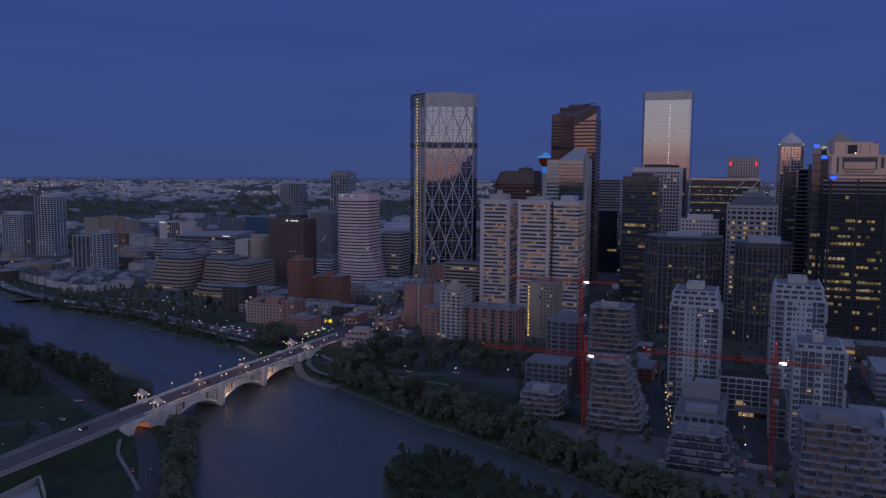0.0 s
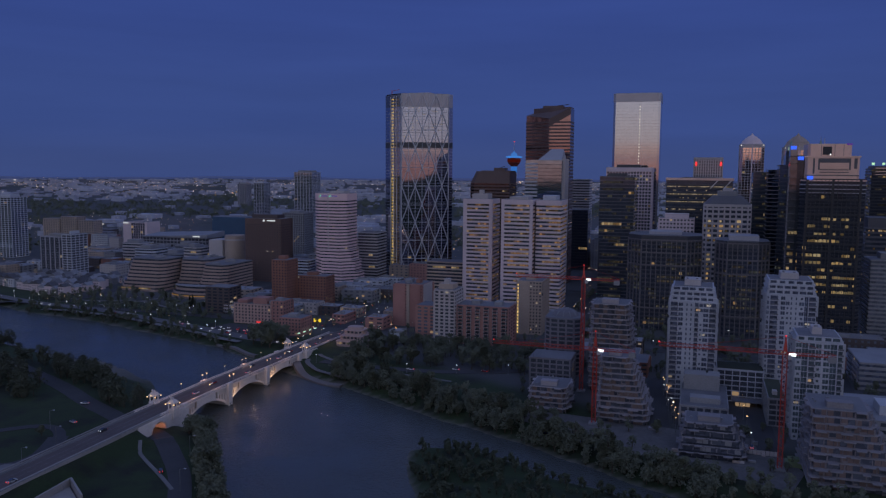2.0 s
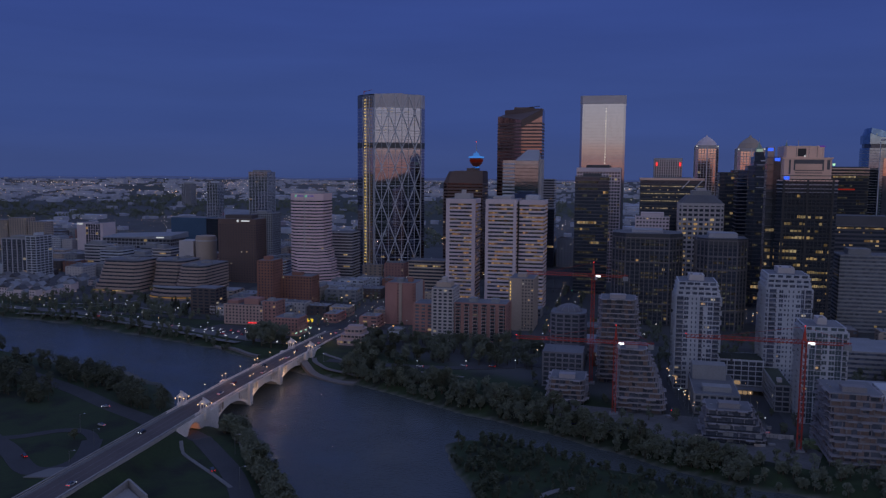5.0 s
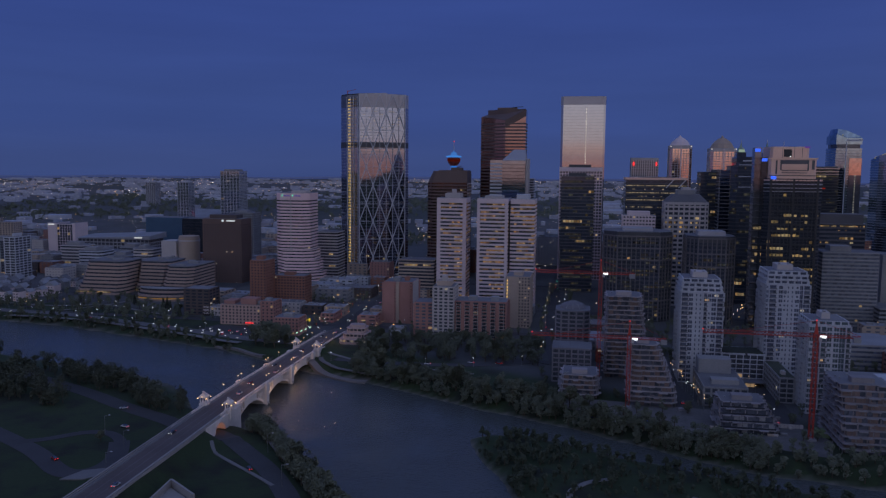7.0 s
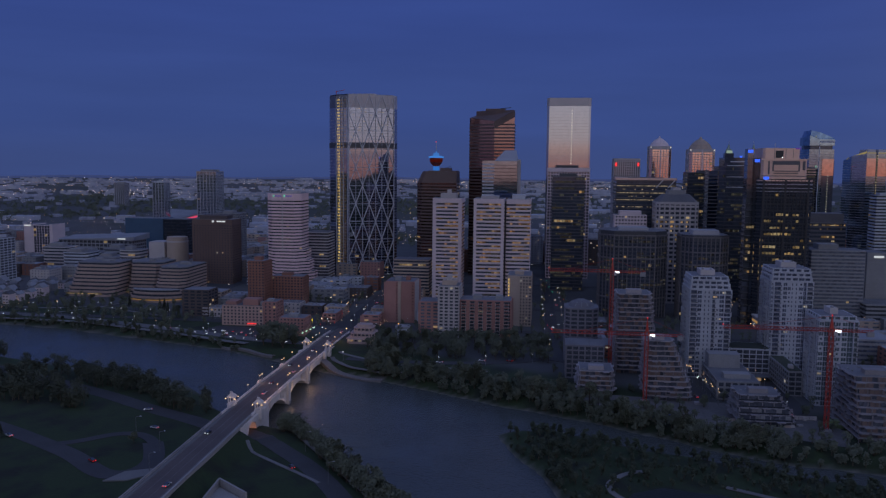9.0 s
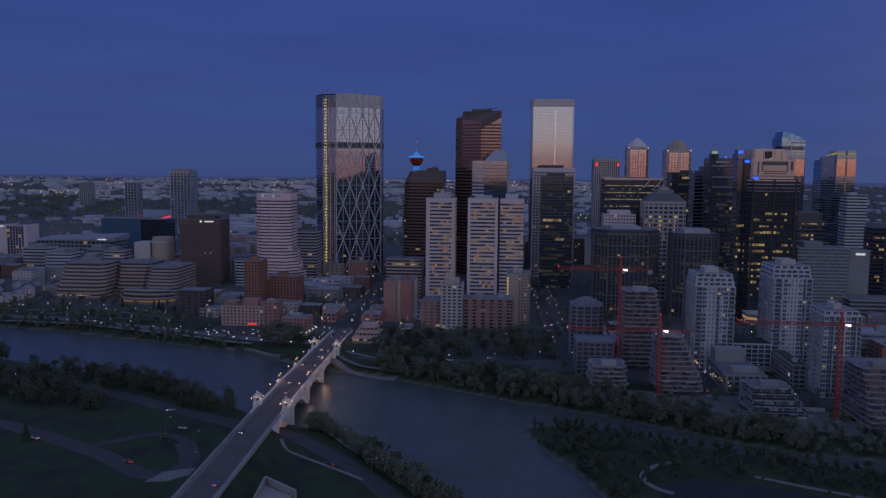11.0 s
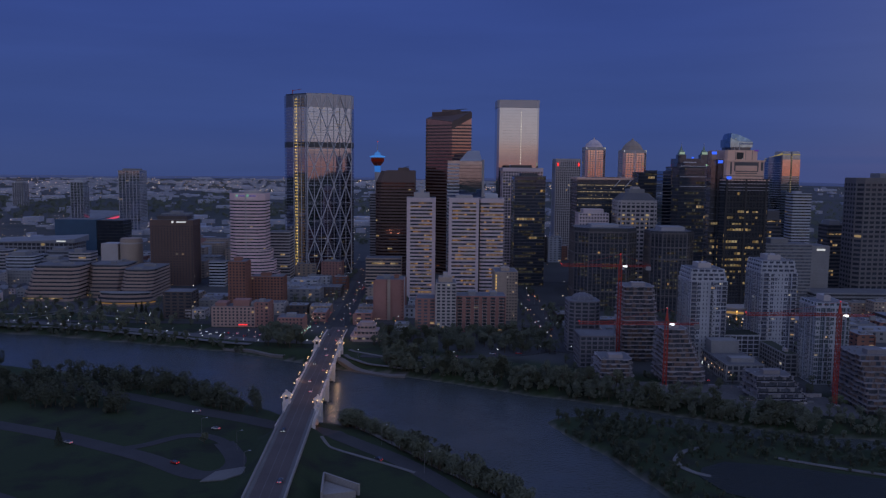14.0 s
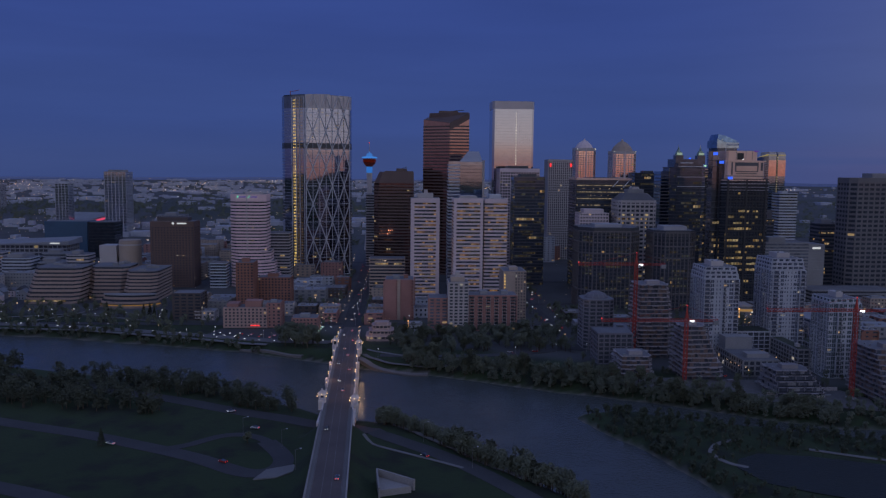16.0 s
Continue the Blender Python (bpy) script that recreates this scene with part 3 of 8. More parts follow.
alone("pavement", lot, ASPHALT, "asphalt car park beside the bridge", "car park", "structure")
for pts, wide in (([(-311, 497), (-301, 482), (-288, 469.5), (-268, 459), (-252, 456.5)], 5.5), ([(-402, 535), (-385, 527), (-366, 516), (-347, 505)], 3.2)):
    ribbon("river_wall", pts, wide, STONE_BANK, "pale stone river wall beside the bridge", 0.5, 4, thick=3.0, category="wall")
STREETS = []
for x in (-135, 118, -655, -505):
    STREETS.append([(x, 560 if x > -300 else 640), (x - 6, 800), (x - 10, 1300)])
STREETS += [[(-128, 512), (-131, 545), (-135, 570)], [(-48, 420), (-52, 470), (-56, 520), (-30, 560), (-15, 640)], [(6, 395), (4, 470), (-4, 560)], [(62, 380), (60, 500), (66, 640)]]
for y in (620, 735, 905, 1105):
    STREETS.append([(-900, y + 8), (-330, y), (320, y - 12)])
for k, pts in enumerate(STREETS):
    ribbon("road", pts, 11, ASPHALT, "dark asphalt town street", 0.04 + 0.014 * k, 12)
ribbon("road", [(float(axis(y)), y) for y in range(600, 1500, 40)], 17, ASPHALT, "main street that leads on from the bridge", 0.30, 12)


def far_haze_strip():
    """A glowing blue strip that puts the far haze along the plain's rim."""
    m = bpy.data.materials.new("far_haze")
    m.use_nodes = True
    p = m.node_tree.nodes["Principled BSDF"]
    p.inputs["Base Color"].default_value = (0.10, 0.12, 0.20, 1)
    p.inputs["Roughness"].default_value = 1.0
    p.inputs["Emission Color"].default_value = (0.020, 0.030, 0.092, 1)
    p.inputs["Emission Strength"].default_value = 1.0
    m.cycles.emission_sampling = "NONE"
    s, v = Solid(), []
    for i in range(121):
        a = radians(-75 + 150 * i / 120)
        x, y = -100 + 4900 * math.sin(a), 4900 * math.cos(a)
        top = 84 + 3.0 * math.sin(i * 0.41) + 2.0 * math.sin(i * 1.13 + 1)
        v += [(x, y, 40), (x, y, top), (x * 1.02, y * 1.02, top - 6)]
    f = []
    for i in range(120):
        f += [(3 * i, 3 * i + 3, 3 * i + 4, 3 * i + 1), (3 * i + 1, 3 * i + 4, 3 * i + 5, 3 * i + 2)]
    alone("backdrop", s.add(v, f), m, "glowing blue haze strip along the far rim of the plain", "hills", "structure")


far_haze_strip()

# ---- the arched bridge ----
HALF = 8.4
bridge = thing("arch_bridge", "pale concrete arch bridge with lit lanterns over the river", "bridge", float(axis(420)), 420, 0)


def at(y, o, z):
    """A place on the bridge: y along it, o metres to the west of its middle."""
    return (float(axis(y)) + o, y, z)


def strip(y0, y1, o0, o1, low, high, step=6.0):
    """A bar along the bridge between two offsets; low and high: heights over the deck."""
    s = Solid()
    ys = np.linspace(y0, y1, max(2, int((y1 - y0) / step) + 1))
    v = []
    for y in ys:
        z = float(deck(y))
        v += [at(y, o0, z + low), at(y, o1, z + low), at(y, o1, z + high), at(y, o0, z + high)]
    f = [(0, 1, 2, 3)]
    for i in range(len(ys) - 1):
        a, b = 4 * i, 4 * i + 4
        f += [(a + k, b + k, b + (k + 1) % 4, a + (k + 1) % 4) for k in range(4)]
    k = len(v) - 4
    f.append((k + 3, k + 2, k + 1, k))
    return s.add(v, f)


part("deck_slab", strip(328, 520, -HALF, HALF, -1.1, -0.05), BRIDGE_STONE, bridge)
# worn asphalt whose red holds the lanterns' warm light
part("roadway", strip(120, 608, -6.5, 6.5, -0.6, 0.02), surface("lantern_tinted_worn_asphalt", (0.125, 0.100, 0.098), 0.85, 0.35), bridge, "worn dark asphalt roadway")
for o in (-1, 1):
    part("sidewalk", strip(120, 590, min(o * 6.5, o * HALF), max(o * 6.5, o * HALF), -0.5, 0.2), CONCRETE_PATH, bridge)
    part("cornice", strip(330, 520, min(o * (HALF - 0.1), o * (HALF + 0.55)), max(o * (HALF - 0.1), o * (HALF + 0.55)), -0.9, -0.25), BRIDGE_STONE, bridge)
    part("rail_base", strip(328, 585, min(o * (HALF - 0.25), o * (HALF + 0.3)), max(o * (HALF - 0.25), o * (HALF + 0.3)), 0.2, 0.45), BRIDGE_STONE, bridge)
    part("rail_base", strip(120, 327.9, min(o * (HALF - 0.25), o * (HALF + 0.3)), max(o * (HALF - 0.25), o * (HALF + 0.3)), 0.2, 0.45), APPROACH_STONE, bridge)
    part("handrail", strip(328, 585, min(o * (HALF - 0.3), o * (HALF + 0.35)), max(o * (HALF - 0.3), o * (HALF + 0.35)), 1.05, 1.35), BRIDGE_STONE, bridge)
    part("handrail", strip(120, 327.9, min(o * (HALF - 0.3), o * (HALF + 0.35)), max(o * (HALF - 0.3), o * (HALF + 0.35)), 1.05, 1.35), APPROACH_STONE, bridge)
    part("lane_line", strip(120, 600, o * 6.2 - 0.1, o * 6.2 + 0.1, 0.0, 0.04), KERB, bridge)
    part("lane_line", strip(120, 600, o * 1.9 - 0.09, o * 1.9 + 0.09, 0.0, 0.04), KERB, bridge)
    part("approach_wall", strip(120, 334, min(o * (HALF - 0.4), o * (HALF + 0.3)), max(o * (HALF - 0.4), o * (HALF + 0.3)), -3.2, 0.19), APPROACH_STONE, bridge)
baluster = Solid().box(-0.14, 0.14, -0.5, 0.5, 0, 0.62).mesh("baluster", BRIDGE_STONE)
for o in (-1, 1):
    for y in np.arange(330, 530, 2.5):
        place("baluster", baluster, bridge, at(y, o * HALF, float(deck(y)) + 0.44))
PIERS = [349, 396.5, 444.5, 493]
for y0, y1 in zip(PIERS, PIERS[1:]):
    s, v = Solid(), []
    ring = []
    for i in range(25):
        k = i / 24
        y = y0 + 1.8 + (y1 - y0 - 3.6) * k
        crown = float(deck((y0 + y1) / 2)) - 5.2
        rise = 1 - (2 * k - 1) ** 2
        low = 0.6 + (crown - 0.6) * rise ** 0.85
        ring.append((y, low, low + 1.0 + 1.0 * (1 - rise)))
    for y, a, b in ring:
        v += [at(y, -HALF + 0.5, a), at(y, HALF - 0.5, a), at(y, HALF - 0.5, b), at(y, -HALF + 0.5, b)]
    f = []
    for i in range(24):
        a, b = 4 * i, 4 * i + 4
        f += [(a + k, b + k, b + (k + 1) % 4, a + (k + 1) % 4) for k in range(4)]
    part("arch", s.add(v, f), BRIDGE_STONE, bridge, "shallow concrete arch")
    # spandrel walls flush with the arch, with arch-headed openings beside the piers
    def curve(y):
        return float(np.interp(y, [r[0] for r in ring], [r[2] for r in ring]))
    mid = (y0 + y1) / 2
    for o in (-HALF + 0.75, HALF - 0.75):
        wall_ = Solid()
        marks = [(y0 + 1.6, y0 + 2.8)] + [(y0 + 4.7 + 2.9 * k, y0 + 5.7 + 2.9 * k) for k in range(3)]
        marks += [(y1 - b, y1 - a) for a, b in [(p - y0, q - y0) for p, q in marks]]
        for p, q in marks + [(y0 + 14, mid), (mid, y1 - 14)]:
            n_ = max(1, int((q - p) / 1.4))
            for k in range(n_):
                u0, u1 = p + (q - p) * k / n_, p + (q - p) * (k + 1) / n_
                top = float(deck((u0 + u1) / 2)) - 1.0
                low = min(curve(u0), curve(u1)) - 0.35
                if top > low:
                    x = float(axis((u0 + u1) / 2)) + o
                    wall_.box(x - 0.42, x + 0.42, u0, u1, low, top)
        part("spandrel_wall", wall_, BRIDGE_STONE, bridge, "spandrel wall with narrow openings", "stuff")
        head = Solid()
        for k in range(3):
            for c in (y0 + 3.75 + 2.9 * k, y1 - 3.75 - 2.9 * k):
                x, top = float(axis(c)) + o, float(deck(c)) - 1.0
                for d, h in ((-0.8, 3.3), (-0.5, 2.7), (0, 2.4), (0.5, 2.7), (0.8, 3.3)):
                    head.box(x - 0.4, x + 0.4, c + d - 0.3, c + d + 0.3, top - h, top)
        part("arch_head", head, BRIDGE_STONE, bridge, "", "stuff")
for y in PIERS:
    x = float(axis(y))
    z = float(deck(y))
    s = Solid().box(x - HALF - 0.5, x + HALF + 0.5, y - 1.7, y + 1.7, -1.5, z - 1.0).box(x - HALF - 1.7, x + HALF + 1.7, y - 1.9, y + 1.9, -1.6, z - 2.9)
    part("pier", s, BRIDGE_STONE, bridge, "concrete pier")
    part("cutwater", Solid().prism([(x - HALF - 0.6, y - 2.1), (x + HALF + 0.6, y - 2.1), (x + HALF + 3.0, y), (x + HALF + 0.6, y + 2.1), (x - HALF - 0.6, y + 2.1), (x - HALF - 3.0, y)], -2.5, 0.5), SHADED_STONE, bridge, "pointed cutwater darkened for the shade under the arches")
    for o in (-1, 1):
        # refuge bays over each pier
        b = Solid().box(x + o * (HALF + 0.9) - 1.0, x + o * (HALF + 0.9) + 1.0, y - 2.0, y + 2.0, z - 3.0, z + 1.45)
        part("refuge_bay", b, BRIDGE_STONE, bridge)
# north abutment with the road arch through it
x = float(axis(326))
xa, xb = x - HALF - 1.2, x + HALF + 1.4
part("abutment", Solid().box(xa, xb, 309, 319, 2, 13.0), BRIDGE_STONE, bridge, "solid concrete abutment beside a road arch")
part("abutment", Solid().box(xa, xb, 331, 351, -1, 12.9), BRIDGE_STONE, bridge, "solid concrete abutment beside a road arch")
ab = Solid().box(xa, xb, 318.9, 331.1, 11.6, 12.95)
for k in range(10):
    w0, w1 = math.pi * k / 10, math.pi * (k + 1) / 10
    ya, yb = 325 - 6 * math.cos(w0), 325 - 6 * math.cos(w1)
    h = 6.8 + 4.6 * min(math.sin(w0), math.sin(w1))
    ab.box(xa, xb, ya, yb, h, 11.7)
part("tunnel_vault", ab, BRIDGE_STONE, bridge, "vault of the road arch", "stuff")
for k in range(12):
    w0, w1 = math.pi * k / 12, math.pi * (k + 1) / 12
    q = [(325 - r * math.cos(w), 6.8 + r * 0.77 * math.sin(w)) for r, w in ((6.0, w0), (6.9, w0), (6.9, w1), (6.0, w1))]
    part("voussoir", Solid().add([(xx, yy, zz) for xx in (xb, xb + 0.25) for yy, zz in q], [(0, 1, 2, 3), (7, 6, 5, 4), (0, 4, 5, 1), (1, 5, 6, 2), (2, 6, 7, 3), (3, 7, 4, 0)]), BRIDGE_STONE, bridge)
for xx in (x - 4, x + 5):
    part("tunnel_lamp", Solid().box(xx - 0.6, xx + 0.6, 324.7, 325.3, 10.9, 11.2), glowing("sodium_tunnel_lamp", (1.0, 0.35, 0.08), 1.4, 0.1), bridge, "orange tunnel lamp")
lamp = bpy.data.lights.new("tunnel_light", "POINT")
lamp.energy, lamp.color, lamp.shadow_soft_size = 330, (1.0, 0.34, 0.10), 0.5
ob = new("tunnel_light", lamp)
ob.location = (x + 4, 325, 10.2)
part("abutment", Solid().box(float(axis(516)) - HALF - 1.0, float(axis(516)) + HALF + 1.0, 491.5, 524, -1, 8.0), BRIDGE_STONE, bridge)


def kiosk(y, o):
    """A stone pavilion on the parapet: plinth, four columns, entablature and a crouching animal statue on top."""
    x, _, z = at(y, o, float(deck(y)))
    t = thing("bridge_pavilion", "pale stone pavilion with columns and clustered lanterns", "pavilion", x, y, z, "pavilions of the bridge")
    part("plinth", Solid().box(x - 2.1, x + 2.1, y - 2.1, y + 2.1, z - 4.0, z + 1.3), BRIDGE_STONE, t)
    for a in (-1.5, 1.5):
        for b in (-1.5, 1.5):
            part("column", Solid().turned((x + a, y + b), [(0.5, z + 1.3), (0.38, z + 1.6), (0.34, z + 4.2), (0.52, z + 4.5)], 10), BRIDGE_STONE, t)
    part("entablature", Solid().prism(rect(x - 2.2, x + 2.2, y - 2.2, y + 2.2), z + 4.5, z + 5.4), BRIDGE_STONE, t)
    part("cap", Solid().prism(rect(x - 2.0, x + 2.0, y - 2.0, y + 2.0), z + 5.4, z + 6.5, rect(x - 1.1, x + 1.1, y - 1.4, y + 1.4)), BRIDGE_STONE, t)
    statue = Solid().prism(rect(x - 0.6, x + 0.6, y - 1.3, y + 1.1), z + 6.5, z + 7.5, rect(x - 0.45, x + 0.45, y - 1.2, y + 0.6)).ball((x, y - 1.3, z + 7.9), 0.55)
    part("statue", statue, BRIDGE_STONE, t, "weathered stone animal figure")
    part("globe", Solid().ball((x, y - 2.7, z + 5.2), 0.3), LAMP_WARM, t, "lit warm glass globe")
    part("globe", Solid().ball((x, y + 2.7, z + 5.2), 0.3), LAMP_WARM, t, "lit warm glass globe")
    for a in (-1, 1):
        for b in (-1, 1):
            part("bracket", Solid().tube((x + 1.8 * a, y + 1.8 * b, z + 3.6), (x + 2.5 * a, y + 2.5 * b, z + 4.0), 0.07), POLE, t)
            part("globe", Solid().ball((x + 2.6 * a, y + 2.6 * b, z + 4.3), 0.33), LAMP_WARM, t, "lit warm glass globe")


for y, o in ((347, -HALF - 0.9), (338, HALF + 0.9), (511, -HALF - 0.9), (503, HALF + 0.9)):
    kiosk(y, o)


def lantern(x, y, z, tall=5.0, lampmat=LAMP_WARM, r=0.45, name="street_lamp", label="lit globe lantern on a slim metal post", group="lanterns along the bridge"):
    t = thing(name, label, "street lamp", x, y, z, group)
    part("post", Solid().turned((x, y), [(0.35, z), (0.3, z + 0.5), (0.12, z + 0.8), (0.09, z + tall)], 8), POLE, t)
    part("globe", Solid().ball((x, y, z + tall + 0.3), r), lampmat, t, "lit glass globe")
    return t


first = None
for o in (-HALF, HALF):
    for i, y in enumerate((372, 394.1, 398.9, 420, 442.1, 446.9, 468, 527, 548, 570)):
        x, _, z = at(y + (4 if o > 0 else 0), o, float(deck(y)) + 1.3)
        if first is None:
            first = lantern(x, y, z, 3.6, LAMP_WARM, 0.33)
        else:
            copy_thing(first, Matrix.Translation((x, y + (4 if o > 0 else 0), z)))
# floodlights that wash the arches; their housings are added on the pier feet
for y, d in ((351, 1), (395.5, -1), (397.5, 1), (443.5, -1), (445.5, 1)):
    x = float(axis(y)) + HALF + 1.7
    part("floodlight", Solid().box(x - 0.35, x + 0.35, y - 0.3, y + 0.3, 1.2, 1.75).box(x - 0.28, x + 0.28, y + d * 0.3 - 0.02, y + d * 0.3 + 0.02, 1.32, 1.68), BLACK, bridge, "small black floodlight housing added on a pier foot")
    # the lamp itself hangs unseen over the water, clear of its housing
    lamp = bpy.data.lights.new("floodlight", "SPOT")
    lamp.energy, lamp.color, lamp.spot_size, lamp.spot_blend, lamp.shadow_soft_size = 240 if y < 360 else 2600 if d > 0 else 260, (1.0, 0.62, 0.34), radians(130), 0.8, 2.2
    ob = new("floodlight", lamp)
    ob.matrix_world = look((x + 1.8, y + d * 3.2, 1.9), (x - 2.2, y + d * 13, 8))
# the lanterns' own light on the roadway and the water
for y, o in ((358, HALF + 1), (381, HALF + 0.9), (396, -HALF - 0.9), (429, HALF + 0.9), (445, -HALF - 0.9), (472, HALF + 0.9), (545, HALF)):
    lamp = bpy.data.lights.new("lantern_light", "POINT")
    lamp.energy, lamp.color, lamp.shadow_soft_size = 620, (1.0, 0.56, 0.33), 0.4
    ob = new("lantern_light", lamp)
    ob.location = at(y, o, float(deck(y)) + 5.6)

# ---- downtown towers ----


def bow_tower():
    front = [(-398, 942.5)]
    for k in range(1, 9):
        t = k / 8
        x, y = -398 + 54 * t, 942.5 + 27.5 * t
        b = 4.2 * math.sin(math.pi * t)
        front.append((x + 0.45 * b, y - 0.89 * b))
    poly = [(-433, 978), (-428, 963), (-417, 953)] + front + [(-342, 981), (-352, 1000), (-380, 1012), (-410, 1008), (-429, 994)]
    z1 = 239.5
    t = thing("office_tower", "tall crescent office tower with a white steel diagrid over glass", "skyscraper", -390, 975, G)
    part("curtain_wall", Solid().prism(poly, G, z1 - 17), BOW_GLASS, t, "blue-grey mirror glass curtain wall")
    part("crown_louvre", Solid().prism(front + [(-342, 981), (-352, 1000), (-398, 1003)], z1 - 17, z1), CROWN_METAL, t, "grey louvred plant floors at the top")
    part("rear_crown", Solid().prism([(-433, 978), (-428, 963), (-417, 953), (-398.3, 943), (-398.3, 1003), (-410, 1008), (-429, 994)], z1 - 17, z1 - 1.0), DARK_GLASS, t, "dark glass top storeys of the rear wing")
    for k in range(1, 9):
        part("crown_band", Solid().prism(grown(front, 0.06) + [(-380, 985)], z1 - 17 + 2 * k, z1 - 16.7 + 2 * k), LOUVRE, t)
    part("roof", Solid().prism(grown(poly, -1), z1, z1 + 0.3), ROOF, t)
    part("roof_plant", Solid().box(-400, -370, 972, 992, z1, z1 + 3.0), PALE, t)
    part("roof_crane", Solid().tube((-420, 965, z1), (-420, 965, z1 + 6), 0.5).tube((-420, 965, z1 + 5), (-408, 962, z1 + 7), 0.3), CRANE_RED, t)
    n = 54
    fh = (z1 - 17 - G) / n
    ring = Solid().prism(grown(poly, 0.1), 0, 0.3).mesh("floor_edge", LOUVRE, (-390, 975, 0))
    for i in range(n):
        place("floor_edge", ring, t, (-390, 975, G + i * fh))
    part("plant_floor", Solid().prism(grown(poly, 0.2), 171, 178), BLACK, t, "dark louvred plant floor")
    # stair and lift lobbies glowing behind the glass at the fold
    a, b = Vector((-417, 953)), Vector((-398, 942.5))
    u = (b - a).normalized()
    o = Vector((u.y, -u.x))
    s, dim = Solid(), Solid()
    for i in range(n + 3):
        z = G + i * fh
        for k0, k1, tgt, h0, h1 in ((2.3, 3.5, s, 1.3, 2.7), (4.4, 6.2, s, 1.2, 2.9), (8.2, 11.2, dim, 1.3, 2.4), (13.8, 17.0, dim, 1.5, 2.3)):
            p, q = a + u * k0 + o * 0.35, a + u * k1 + o * 0.35
            tgt.add([(p.x, p.y, z + h0), (q.x, q.y, z + h0), (q.x, q.y, z + h1), (p.x, p.y, z + h1)], [(0, 1, 2, 3)])
    part("lobby_glow", s, LIT_YELLOW, t, "column of yellow-lit lift lobbies", "stuff")
    part("window_glow", dim, glowing("dim_lobby", (1.0, 0.6, 0.3), 0.18, 0.6), t, "dimly lit lobby rooms", "stuff")
    for k in (0.2, 6.8, 12.4, 19.6):
        p = a + u * k + o * 0.3
        part("fin", Solid().tube((p.x, p.y, G), (p.x, p.y, z1 - 3), 0.5, 6), STEEL, t)
    # diagrid
    def onface(w, z):
        w = min(max(w, 0), 1) * 8
        i = min(int(w), 7)
        p = Vector(front[i]) + (Vector(front[i + 1]) - Vector(front[i])) * (w - i)
        return (p.x + 0.3, p.y - 0.55, z)
    rows = [6.0 + 23.4 * k for k in range(11)]
    rows[-1] = z1
    for r in range(10):
        for k in range(7):
            p, q = (k, k + 1) if (k + r) % 2 else (k + 1, k)
            part("diagonal", Solid().tube(onface(p / 7, rows[r]), onface(q / 7, rows[r + 1]), 0.62, 6), STEEL, t)
    for k in range(8):
        part("column", Solid().tube(onface(k / 7, G), onface(k / 7, z1), 0.55 if k in (0, 7) else 0.3, 6), STEEL, t)
    for r in range(10):
        part("node_beam", Solid().tube(onface(0, rows[r]), onface(0.5, rows[r]), 0.34, 6).tube(onface(0.5, rows[r]), onface(1, rows[r]), 0.34, 6), STEEL, t)
    ceilings = lit_rooms(front + [(-360, 985)], G, 54, fh, 2.7, 3.25, 2.4, 0.5, random.Random(15), 5, 0.12, (44, 53))
    part("window_glow", ceilings, glowing("upper_ceiling_lights", (1.0, 0.74, 0.46), 0.30, 0.8), t, "rows of dim ceiling lights behind the upper glass", "stuff")
    # a few lit floors low down
    lr = lit_rooms(front + [(-360, 985)], G, 8, fh, 0.8, 2.8, 3.0, 0.10, random.Random(5), 2, 0.3)
    part("window_glow", lr, LIT, t, "lit rooms", "stuff")


bow_tower()


def mirror_slab():
    x0, x1, y0, y1, z1 = -145.5, -86, 1052, 1098, 243.5
    poly = cut(x0, x1, y0, y1, 3.0)
    t = thing("office_tower", "slender silver mirror-glass tower with rounded corners", "skyscraper", -115, 1075, G)
    part("curtain_wall", Solid().prism(poly, G, z1 - 11), MIRROR, t, "silver mirror glass")
    part("crown_louvre", Solid().prism(grown(poly, 0.3), z1 - 11, z1), CROWN_METAL, t, "grey louvred plant storey")
    part("roof", Solid().prism(grown(poly, -1), z1, z1 + 0.2), ROOF, t)
    n = 57
    fh = (z1 - 11 - G) / n
    ring = Solid().prism(grown(poly, 0.06), 0, 0.35).mesh("floor_edge", MIRROR_EDGE, (-115, 1075, 0))
    for i in range(n):
        place("floor_edge", ring, t, (-115, 1075, G + i * fh))
    fin = Solid().box(-0.08, 0.08, -0.16, 0.1, 0, z1 - 11 - G).mesh("mullion", MIRROR_EDGE)
    for k in range(1, 18):
        place("mullion", fin, t, (x0 + 3 + (x1 - x0 - 6) * k / 18, y0, G))
    dots = Solid()
    for i in range(20, n - 1):
        for x in ((-111.5, 0.7), (-133, 0.5)):
            if x[1] > 0.6 or 22 < i < 34:
                z = G + i * fh
                dots.box(x[0] - x[1], x[0] + x[1], y0 - 0.3, y0 - 0.1, z + 1.2, z + 2.4)
    part("window_glow", dots, glowing("landing_lights", (1.0, 0.92, 0.8), 0.8, 0.4), t, "column of small landing lights", "stuff")


mirror_slab()


